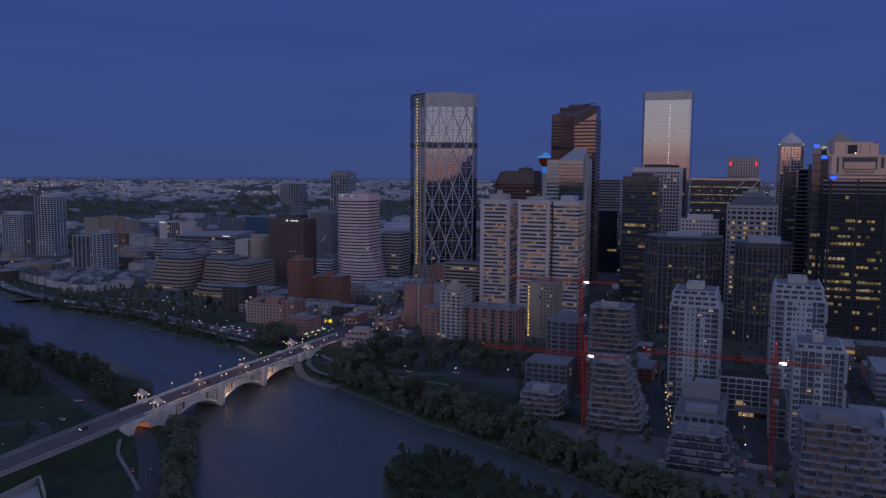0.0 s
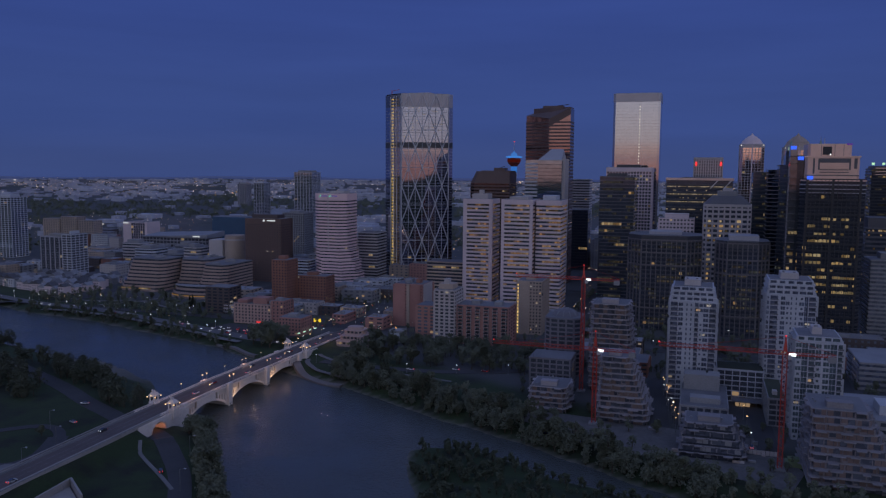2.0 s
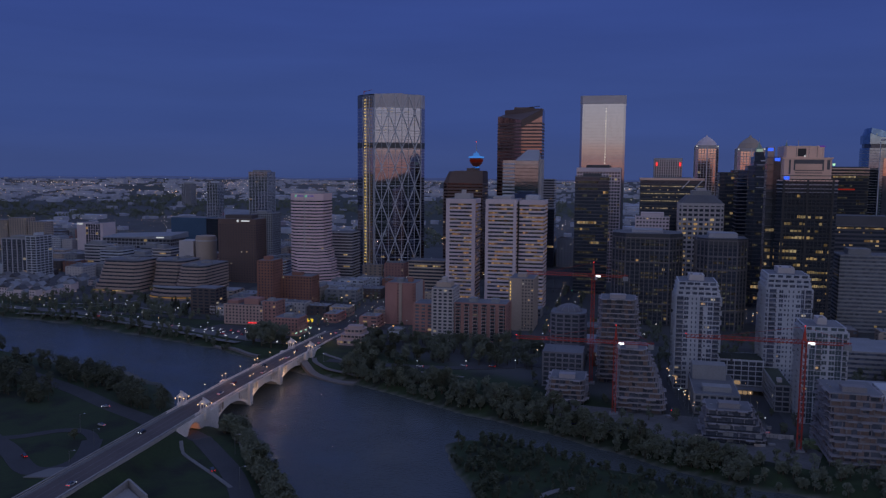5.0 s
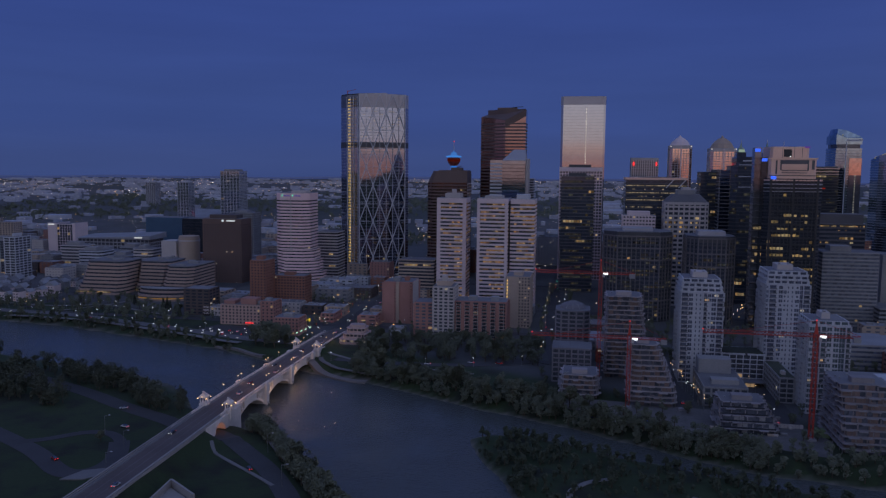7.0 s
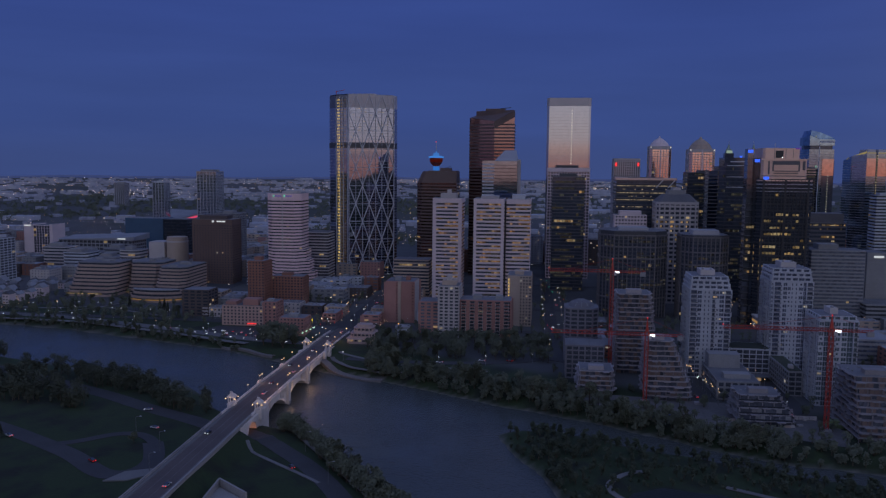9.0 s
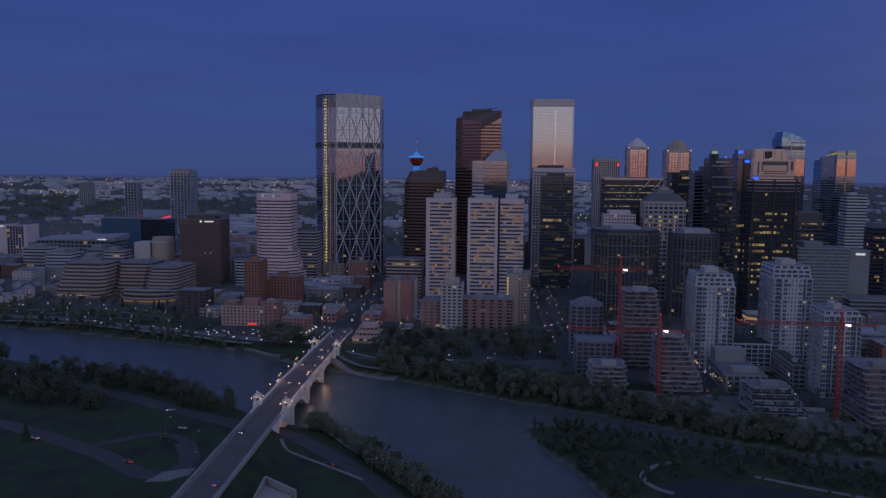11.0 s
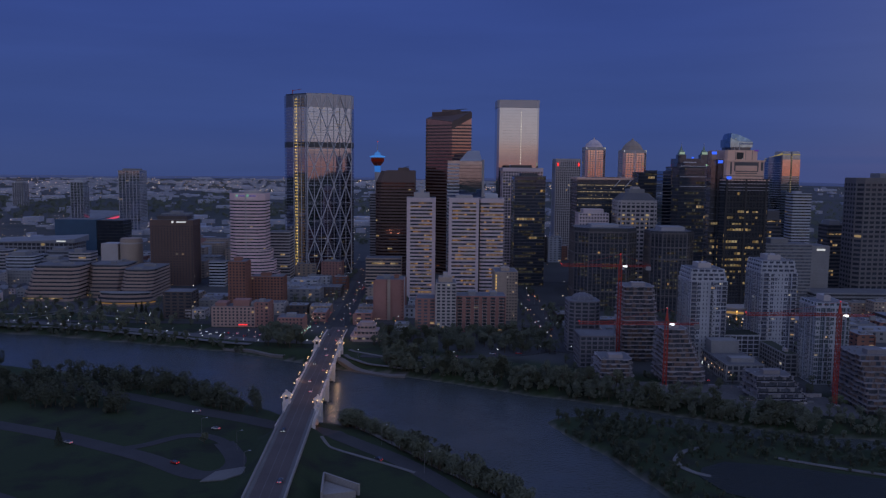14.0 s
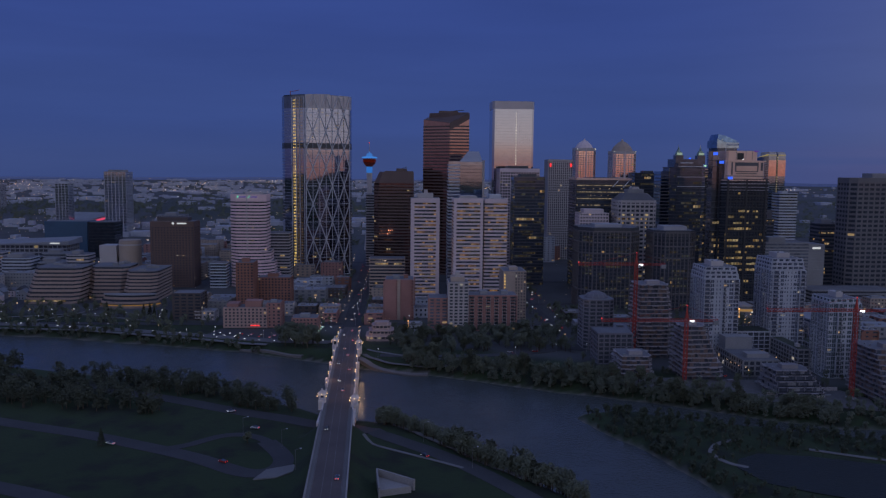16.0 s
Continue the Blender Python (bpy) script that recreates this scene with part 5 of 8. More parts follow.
def stone_head_tower():
    body = cut(44, 91.5, 680, 728, 4.5)
    fh, n = 5.85, 23
    top = G + fh * n
    t = thing("office_tower", "black glass tower with lit lower floors and stone head", "skyscraper", 68, 704, G)
    part("window_wall", Solid().prism(body, G, top), TOWER_GLASS, t, "black curtain glass")
    ring = Solid().prism(grown(body, 0.3), 0, 1.7).mesh("spandrel", TOWER_BLACK, (68, 704, 0))
    thin = Solid().prism(grown(body, 0.25), 0, 0.25).mesh("transom", BLACK, (68, 704, 0))
    for i in range(n):
        place("spandrel", ring, t, (68, 704, G + fh * i))
        place("transom", thin, t, (68, 704, G + fh * i + 3.6))
    mull = Solid().box(-0.22, 0.22, -0.5, 0.2, 0, top - G).mesh("mullion", TOWER_BLACK)
    for k in range(13):
        place("mullion", mull, t, (48.6 + 3.2 * k, 680, G))
    pil = Solid().box(-0.9, 0.9, -0.9, 0.3, 0, top - G).mesh("pilaster", TOWER_BLACK)
    for x in (48.5, 67.3, 87):
        place("pilaster", pil, t, (x, 680, G))
    # pale lines under the head, with the storeys' pinkish reflection painted as a band
    for i, (z, h, m) in enumerate(((top - 2.0, 1.1, HEAD_STONE), (top - 5.2, 0.8, LOUVRE), (top - 8.6, 0.7, LOUVRE), (top - 11.5, 0.5, LOUVRE))):
        part("string_course", Solid().prism(grown(body, 0.42), z, z + h), m, t, "pale band for the lines and reflections of the glass storeys")
    # the head
    part("stone_head", Solid().prism(cut(46.5, 86.2, 683, 724, 2), top, 157.2), HEAD_STONE, t, "pinkish stone head")
    part("stone_head", Solid().prism(cut(48.5, 80.6, 687, 720, 2), 157.2, 167.2), HEAD_STONE, t, "pinkish stone head")
    for x0, x1, z0, z1 in ((52.2, 53.6, 143.5, 155.5), (56.0, 79.6, 152.2, 155.6), (56.0, 57.2, 146.5, 152.4), (78.4, 79.6, 146.5, 152.4), (82.0, 84.2, 147.5, 155.5), (46.9, 85.8, 141.8, 142.5), (57.4, 78.2, 144.2, 144.9), (57.4, 78.2, 146.2, 146.9)):
        part("groove", Solid().box(x0, x1, 682.7, 683.3, z0, z1), DARK_GREY, t, "dark window groove in the stone")
    for z in (143.2, 145.5, 147.7, 149.9):
        part("ledge", Solid().box(57.4, 78.2, 682.3, 683.2, z, z + 0.5), HEAD_STONE, t)
    part("cornice", Solid().box(46, 86.8, 682.3, 683.4, 156.4, 157.5), HEAD_STONE, t)
    for x in (58.2, 68.0, 74.5):
        part("joint", Solid().box(x, x + 0.3, 686.85, 687.2, 157.8, 166.8), DARK_GREY, t)
    part("opening", Solid().box(59.4, 66, 686.6, 687.4, 158.4, 165), TOWER_BLACK, t)
    part("opening_light", Solid().ball((65, 686.2, 158.8), 0.5), LAMP_WHITE, t)
    part("parapet_light", Solid().box(76.5, 80.8, 686.7, 687.2, 166.2, 167.5), glowing("violet_edge", (0.35, 0.12, 0.9), 0.25, 0.2), t, "faint violet light at the parapet")
    part("flagpole", Solid().tube((62, 700, 167), (62, 700, 172), 0.2, 5), PALE, t)
    # stepped glass corner with blue panels
    part("corner_mast", Solid().box(36, 41.5, 690, 702, G, 166.5), DARK_GLASS, t, "stepped dark glass corner")
    part("corner_mast", Solid().box(41.5, 46, 686.5, 702, G, 158), TOWER_GLASS, t, "stepped dark glass corner")
    for i in range(27):
        part("mast_transom", Solid().box(35.8, 46.1, 686.3, 702, G + fh * i, G + fh * i + 0.4), TOWER_BLACK, t)
    for x, y, z in ((38, 688, 166), (43.6, 685.8, 157.5), (50.2, 679.0, 142.0)):
        part("blue_light", Solid().box(x - 2.2, x + 2.2, y, y + 1.2, z - 3.2, z - 0.4), LAMP_BLUE, t, "blue illuminated corner panel")
    spec = [(17, 60, 80, 0.9), (17, 86, 88.5, 1), (16, 50, 86, 0.2), (15, 52, 64, 0.75), (15, 66, 88, 0.15), (14, 47.5, 74, 0.85), (13, 47, 88, 0.12), (12, 47, 61, 1), (12, 76, 88, 0.8), (11, 47, 64, 0.8), (11, 69, 84, 0.75),
            (10, 47, 88, 0.1), (9, 47, 66, 0.95), (9, 70, 88, 0.9), (8, 47, 66, 0.95), (8, 70, 88, 0.95), (7, 47, 66, 0.95), (7, 70, 88, 0.9), (6, 47, 66, 0.7), (6, 70, 88, 0.3), (5, 47, 88, 0.4), (4, 47, 66, 0.3), (3, 47, 88, 0.25), (20, 50, 86, 0.06), (19, 50, 86, 0.08)]
    part("window_glow", lit_bays(spec, 679.85, G, fh, 2.0, 4.3, 2.9, 77), glowing("lit_tower_offices", (1.0, 0.66, 0.28), 0.22, 0.75, (1.0, 0.80, 0.46)), t, "lit office floors", "stuff")
    spec = [(i, 36.4, 45.6, 0.45) for i in range(8, 16)]
    part("window_glow", lit_bays(spec, 686.2, G, fh, 1.6, 4.2, 2.2, 78), LIT, t, "lit rooms in the glass corner", "stuff")
    # low curved podium with a lit eave
    arc = [(44 + 52 * k / 8, 664 - 9 * math.sin(math.pi * k / 8)) for k in range(9)] + [(96, 679.5), (44, 679.5)]
    part("podium", Solid().prism(arc, G, 16), GREY, t, "low curved podium")
    part("podium_light", Solid().prism(grown(arc, 0.15), 10.5, 12.8), glowing("podium_eave", (1.0, 0.58, 0.22), 0.30, 0.3), t, "orange-lit band under the podium's eave")
    part("podium_roof", Solid().prism(grown(arc, 0.8), 15.2, 16.6), PALE, t)


stone_head_tower()

SPIRES = tower("office_tower", "dark glass tower with two lit spires", "skyscraper", cut(40, 82, 824, 862, 6), G, 150, BLACK, BLACK_GLASS, 3.9, 0.9, 0.3, None, 0.02, 3, seed=82)
part("window_wall", Solid().prism(rect(30, 40.2, 832, 858), G, 146), BLUE_GLASS, SPIRES, "pale blue glass side wing")
for i_ in range(36):
    part("floor_edge", Solid().box(29.8, 40.1, 831.6, 858.2, G + 3.9 * i_, G + 3.9 * i_ + 0.9), DARK_GREY, SPIRES)
part("upper_storeys", Solid().prism(cut(45, 79, 827, 858, 3), 151, 160.5), BLACK_GLASS, SPIRES, "set-back dark glass storeys")
for z_ in (151.6, 139.5, 128.5):
    part("ledge", Solid().box(47, 80, 823.2, 824.2, z_, z_ + 0.7), STEEL, SPIRES, "pale metal ledge")
part("ledge", Solid().box(51, 66, 826.3, 827.2, 155.6, 156.8), STEEL, SPIRES, "pale metal ledge")
for x in (49.5, 75.5):
    part("spire_block", Solid().box(x - 4.6, x + 4.6, 826.5, 835, 155, 165), BLACK_GLASS, SPIRES)
    part("spire", Solid().prism(rect(x - 3.6, x + 3.6, 827, 834), 165, 170, rect(x - 2.2, x + 2.2, 828.5, 832.5)), COPPER, SPIRES, "green copper lantern")
    part("spire", Solid().prism(rect(x - 1.6, x + 1.0, 829, 832), 170, 174.5, rect(x - 0.5, x + 0.3, 830, 831)), COPPER, SPIRES, "green copper lantern")
    part("spire_tip", Solid().tube((x - 0.1, 830.5, 174.5), (x - 0.1, 830.5, 178.5), 0.3, 6, 0.08), PALE, SPIRES)
    part("spire_light", Solid().box(x - 3.0, x + 3.0, 826.5, 826.9, 165.4, 168.0), glowing("pale_green_lantern", (0.75, 1.0, 0.80), 0.32, 0.2), SPIRES, "pale green-white lit lantern")
part("blue_light", Solid().box(60.5, 63, 826.2, 826.8, 160.6, 162.4), LAMP_BLUE, SPIRES, "blue illuminated panel")
tower("office_tower", "low dark block between towers", "office tower", rect(20, 56, 905, 935), G, 143, BLACK, BLACK_GLASS, 3.9, 1.2, 0.3, None, 0.015, 2, seed=83, mech=[(34, 46, 912, 928, 2.5, BLACK)])

# far western glass towers with raked crowns


def raked_tower():
    t = thing("office_tower", "blue glass tower with a raked crown and a notch", "skyscraper", 284, 1282, G)
    face = [(262, 1282), (268, 1268), (281, 1262), (303.5, 1262), (303.5, 1298), (262, 1298)]
    part("curtain_wall", Solid().prism(face, G, 181), BLUE_GLASS, t, "blue mirror glass")
    part("notch", Solid().prism(grown(face, -2.2), 181, 187), BLACK_GLASS, t, "recessed dark storeys")
    part("curtain_wall", Solid().prism(face, 187, [200, 203, 197, 196.5, 196.5, 200]), BLUE_GLASS, t, "blue mirror glass")
    part("crown", Solid().prism(grown(face, -0.4), 196, [210.5, 211, 208, 199, 210, 210.5], [(266, 1282), (270, 1270), (281, 1264), (302, 1264), (291, 1296), (267, 1296)]), BLUE_GLASS, t, "raked pale metal crown")
    part("crown_band", Solid().box(281, 303.8, 1261.3, 1262.2, 191.5, 194.8), COOL_WHITE, t, "white band below the crown")
    # upper part of the bay tinted for its sunset reflection, lower part dark
    part("bay", Solid().prism(rect(286, 303.8, 1260.4, 1264), 140, 166), PINK_GLASS, t, "projecting glass bay with the sunset's pink in its tint")
    part("bay", Solid().prism(rect(286, 303.8, 1260.4, 1264), G, 140), DARK_GLASS, t, "projecting dark glass bay")
    part("corner_fin", Solid().tube((281, 1261.6, G), (281, 1261.6, 190), 0.7, 6), STEEL, t)
    for i in range(44):
        part("floor_edge", Solid().prism(grown(face, 0.12), G + 4 * i, G + 4 * i + 0.4), LOUVRE, t)
    s = Solid()
    for i in range(34):
        s.box(294.4, 296.0, 1260.0, 1260.3, G + 4 * i + 1.2, G + 4 * i + 3.0)
    for x in (276, 282, 285, 289):
        s.ball((x, 1265, 201.5), 0.9)
    part("window_glow", s, glowing("pale_stair_light", (0.9, 0.9, 0.8), 0.22, 0.5), t, "column of pale stair lights", "stuff")


def gold_crown_tower():
    t = thing("office_tower", "glass tower with a curved shoulder and a gold crown", "skyscraper", 340, 1225, G)
    face = [(310, 1240), (316, 1224), (331.5, 1206), (360.3, 1206), (360.3, 1244), (312, 1244)]
    part("curtain_wall", Solid().prism(face, G, 163), BLUE_GLASS, t, "dark blue mirror glass")
    part("curtain_wall", Solid().prism(grown(face, -0.2), 163, [163.5, 170, 174, 174, 174, 163.5]), BLUE_GLASS, t, "curved glass shoulder")
    part("bay", Solid().prism([(331.5, 1205.6), (344.6, 1205.6), (344.6, 1207), (331.5, 1207)], 140, 166.5), PINK_GLASS, t, "glass bay with the sunset's pink in its tint")
    part("bay", Solid().prism([(347.4, 1205.6), (360.3, 1205.6), (360.3, 1207), (347.4, 1207)], 140, 166.5), PINK_GLASS, t, "glass bay with the sunset's pink in its tint")
    for x0, x1 in ((331.5, 345), (347, 360.3)):
        part("crown", Solid().prism([(x0, 1206), (x1, 1206), (x1, 1240), (x0, 1240)], 174, 180, [(x0 + 1.5, 1209), (x1 - 0.8, 1209), (x1 - 0.8, 1238), (x0 + 1.5, 1238)]), PALE, t, "pale stone crown")
    # gold strips that glow along the shoulder and the crown's foot
    part("crown_light", Solid().add([(312, 1233, 165), (331, 1206, 174.2), (331, 1206, 177.2), (314, 1232, 168)], [(0, 1, 2, 3)]).box(332, 344.5, 1205.5, 1206.1, 174.2, 175.4).box(347.5, 360, 1205.5, 1206.1, 174.2, 175.4), glowing("gold_crown", (1.0, 0.80, 0.36), 0.26, 0.3), t, "glowing gold strip along the crown")
    part("slot", Solid().box(345, 347, 1205.3, 1206.2, G, 174), BLACK, t, "dark upright slot")
    s = Solid()
    for i in range(42):
        s.box(345.3, 346.7, 1204.9, 1205.2, G + 4 * i + 1.0, G + 4 * i + 2.6)
        part("floor_edge", Solid().prism(grown(face, 0.12), G + 3.8 * i, G + 3.8 * i + 0.45), LOUVRE, t)
    part("window_glow", s, glowing("slot_lights", (1.0, 0.82, 0.5), 0.30, 0.6), t, "column of small lights in the slot", "stuff")


raked_tower()
gold_crown_tower()
DARK_FAR = tower("office_tower", "dark glass office tower with red and green roof lights", "office tower", rect(166, 221, 1085, 1125), G, 148, TOWER_BLACK, TOWER_GLASS, 3.9, 1.5, 0.3, None, 0.06, 6, seed=841, mech=[(168, 220, 1087, 1120, 3, BLACK)])
# reflected pink of the top storeys, put on as stone-coloured strips
part("pink_storeys", Solid().box(170, 221.5, 1084.2, 1085, 149, 150.2).box(170, 221.5, 1084.2, 1085, 145, 146).box(170, 221.5, 1084.2, 1085, 141.5, 142.2), HEAD_STONE, DARK_FAR, "pinkish strips painted for the glow reflected by the top storeys", "stuff")
for x_ in (167, 178.5):
    part("roof_light", Solid().box(x_ - 1.2, x_ + 1.6, 1084.4, 1086, 153.4, 156.2), glowing("pale_green_roof_light", (0.55, 1.0, 0.62), 0.9, 0.2), DARK_FAR, "pale green roof light")
part("sign", Solid().box(184, 205, 1083.9, 1084.2, 122, 124), glowing("dim_red_sign", (1.0, 0.08, 0.06), 0.16, 0.3), DARK_FAR, "dim red sign bar")
tower("office_tower", "white banded narrow office tower", "office tower", rect(334, 363, 1166, 1192), G, 112, COOL_WHITE, DARK_GLASS, 4.6, 2.3, 0.4, None, 0.01, seed=86, mech=[(340, 350, 1172, 1186, 3, COOL_WHITE)])
tower("office_tower", "tall grey concrete slab with a grid of windows", "office tower", cut(218, 300, 754, 790, 6), G, 140, surface("weathered_concrete", (0.185, 0.177, 0.185), 0.85, 0.3), BLACK_GLASS, 5.0, 2.3, 0.5, (6.2, 1.6), 0.01, seed=87, mech=[(244, 270, 762, 782, 5, GREY)], top_band=4.0)
tower("office_building", "dark banded office block with two lit storeys", "office building", rect(231, 264, 842, 866), G, 84, DARK_GREY, BLACK_GLASS, 4.4, 2.0, 0.4, None, 0.03, 2, seed=871, mech=[(234, 246, 846, 862, 5, GREY), (249, 258, 846, 858, 2.5, GREY)])
alone("window_strip", lit_bays([(15, 232, 262, 0.9), (10, 232, 262, 0.85)], 841.4, G, 4.4, 2.2, 3.8, 2.0, 872), LIT, "two rows of lit office windows", "lights", "stuff")
tower("hotel", "grey slab hotel with a blank end wall", "hotel", rect(164, 184, 742, 772), G, 68, GREY, GREY, 3.0, 0.6, 0.2, None, 0.0, seed=88)
alone("sign", Solid().box(170, 179, 741.2, 741.5, 64, 66), SIGN_WHITE, "white illuminated sign bar on a hotel", "sign")
tower("office_building", "grey banded office block with flat roof", "office building", rect(104, 152, 715, 745), G, 72, GREY, CONDO_GLASS, 3.3, 1.5, 0.4, None, 0.008, seed=89, mech=[(112, 130, 722, 738, 5, GREY)])
tower("office_building", "low wide banded podium of a tower", "office building", rect(150, 240, 700, 735), G, 24, GREY, DARK_GLASS, 4, 1.8, 0.4, None, 0.05, 3, seed=90)
MIDRISE = tower("office_building", "dark banded mid-rise office block with a lit top storey", "office building", rect(128, 193, 883, 915), G, 87.5, DARK_GREY, BLACK_GLASS, 4.6, 2.1, 0.4, None, 0.03, 3, seed=91)
part("plant_storey", Solid().box(130, 191, 885, 912, 88.6, 99), DARK_GREY, MIDRISE, "plain grey plant storey")
part("window_glow", lit_bays([(17, 130, 192, 0.75), (13, 130, 192, 0.15), (16, 130, 192, 0.15)], 882.4, G, 4.58, 2.3, 4.0, 1.8, 911), LIT, MIDRISE, "lit top storey", "stuff")
tower("office_building", "pale banded office block among towers", "office building", rect(-224, -187, 1150, 1180), G, 130, PALE, DARK_GLASS, 3.8, 1.9, 0.4, None, 0.02, seed=93)
tower("office_building", "black glass block in the street wall", "office building", rect(-222, -182, 1105, 1135), G, 88, BLACK, BLACK_GLASS, 3.9, 1.0, 0.3, None, 0.03, 3, seed=94)
tower("office_building", "pale banded office slab among towers", "office building", rect(-326, -300, 1060, 1090), G, 108, PALE, DARK_GLASS, 3.8, 1.9, 0.4, None, 0.02, seed=95)


def lookout_tower():
    x, y = -331, 1290
    t = thing("observation_tower", "slim concrete lookout tower with a red pod and blue lights", "tower", x, y, G)
    part("shaft", Solid().turned((x, y), [(9, G), (6, 40), (4.6, 110), (5, 150)], 16), PALE, t, "tapering concrete shaft")
    part("shaft_light", Solid().turned((x, y), [(4.9, 138.5), (5.2, 143.5), (5.3, 148.5), (5.0, 150)], 20), LAMP_CYAN, t, "blue-lit collar under the pod")
    part("pod", Solid().turned((x, y), [(4.9, 149), (7.5, 152.4), (9.6, 154.5), (10.7, 157.5), (11.2, 162.5), (10.6, 163.5)], 24), TUBE_RED, t, "dark red pod")
    part("pod_window", Solid().turned((x, y), [(10.6, 156.8), (10.95, 158), (11.2, 160.2), (11.25, 160.9)], 24), glowing("red_pod_light", (1.0, 0.10, 0.06), 0.05, 0.2), t, "dim red pod windows")
    part("canopy", Solid().turned((x, y), [(10.6, 163.4), (13.6, 164.4), (13.2, 165.6), (8.0, 166.8)], 24), glowing("blue_canopy", (0.08, 0.33, 1.0), 0.62, 0.2), t, "blue-lit canopy over the pod")
    part("crown", Solid().turned((x, y), [(5.6, 166.7), (5.2, 169.5), (3.6, 171.8), (1.0, 172.6), (0.8, 175)], 20), glowing("blue_crown_light", (0.09, 0.33, 1.0), 0.5, 0.2), t, "blue-lit crown")
    part("mast", Solid().tube((x, y, 174), (x, y, 190), 0.6, 6, 0.25), PALE, t)
    part("beacon", Solid().ball((x, y, 190.5), 0.9), LAMP_RED, t)


lookout_tower()

# ---- eastern quarter ----


def terraced_office(x0, x1, y0, y1, z1, seed, label, slope=0.0):
    """Long terraces with pale parapets and dark ribbon windows, the lower storeys stepping out."""
    t = thing("terraced_building", label, "office building", (x0 + x1) / 2, (y0 + y1) / 2, G, "terraced concrete offices")
    n = 9
    fh = (z1 - G) / n
    for i in range(n):
        back = 1.0 * i + (2.5 if i > 2 else 0)
        poly = [(x0 + slope * i, y0 + back + 7), (x0 + slope * i + 6, y0 + back), (x1 - 6, y0 + back), (x1, y0 + back + 7), (x1, y1), (x0 + slope * i, y1)]
        z = G + i * fh
        part("window_band", Solid().prism(grown(poly, -0.8), z + fh * 0.4, z + fh), BLACK_GLASS, t)
        part("terrace", Solid().prism(poly, z, z + fh * 0.6), OFFICE_TAN, t)
    poly = [(x0 + slope * n, y0 + 19), (x0 + slope * n + 6, y0 + 12), (x1 - 6, y0 + 12), (x1, y0 + 19), (x1, y1), (x0 + slope * n, y1)]
    part("roof", Solid().prism(poly, z1, z1 + 0.9), ROOF, t)
    rr = random.Random(seed)
    for _ in range(4):
        x, y = rr.uniform(x0 + 14, x1 - 14), rr.uniform(y0 + 16, y1 - 6)
        part("plant_box", Solid().box(x, x + rr.uniform(3, 9), y, y + rr.uniform(3, 6), z1 + 0.9, z1 + rr.uniform(2, 4)), GREY, t)
    part("window_glow", lit_rooms(rect(x0 + 3, x1 - 3, y0 + 0.4, y1), G, 1, fh, fh * 0.55, fh * 0.95, 4, 0.5, rr, 4, 0.3), LIT, t, "lit ground floor", "stuff")


OFFICE_TAN = surface("weathered_tan_concrete", (0.40, 0.30, 0.26), 0.85, 0.25)
terraced_office(-662, -606, 728, 775, 40, 1, "tan concrete terraced office with long ribbon windows", 0.9)
terraced_office(-606, -566, 752, 800, 38.5, 2, "recessed tan concrete terraced office wing")
terraced_office(-566, -530, 734, 800, 36, 3, "tan concrete terraced office with dark ribbon windows", 0.4)
t = thing("rotunda", "round windowless drum of tan concrete", "building", -599, 868, G)
part("drum", Solid().turned((-599, 872), [(13, G), (13, 56), (12.3, 56.5), (12.3, 58.5)], 28), TAN, t)
part("rim", Solid().turned((-599, 872), [(13.3, 52), (13.3, 54)], 28), PALE, t)
part("slab", Solid().box(-633, -613, 865, 888, G, 52), PALE, t)
pav = thing("pavilion", "low curved tan pavilion with a warm lit eave", "building", -550, 706, G)
for i, (d, z) in enumerate(((0, 5), (2.5, 9), (6, 13))):
    arc = [(-549 - 31 * math.cos(w) * (1 - d / 40), 718 - (17 - d) * math.sin(w)) for w in (0, 0.35, 0.7, 1.05, 1.4, 1.75, 2.1, 2.45, 2.8, 3.14)]
    part("wall", Solid().prism(grown(arc, -0.8), z, z + 4), BLACK_GLASS, pav)
    part("terrace", Solid().prism(arc, z, z + 2.1), OFFICE_TAN, pav)
    if i == 0:
        part("lit_eave", Solid().prism(grown(arc, -0.5), z + 2.1, z + 3.4), glowing("eave_light", (1.0, 0.55, 0.2), 0.16, 0.3), pav, "warm lit eave")
        roof_arc = arc
part("roof", Solid().prism(grown(arc, 0.2), 17, 17.8), GREY, pav)
tower("apartment_block", "brown brick flats with lit balconies beside the road", "apartment block", rect(-484, -459, 640, 660), G, 29, BROWN, BLACK_GLASS, 3, 1.3, 0.3, (6, 2.0), 0.05, litmat=LIT_HOME, seed=101)

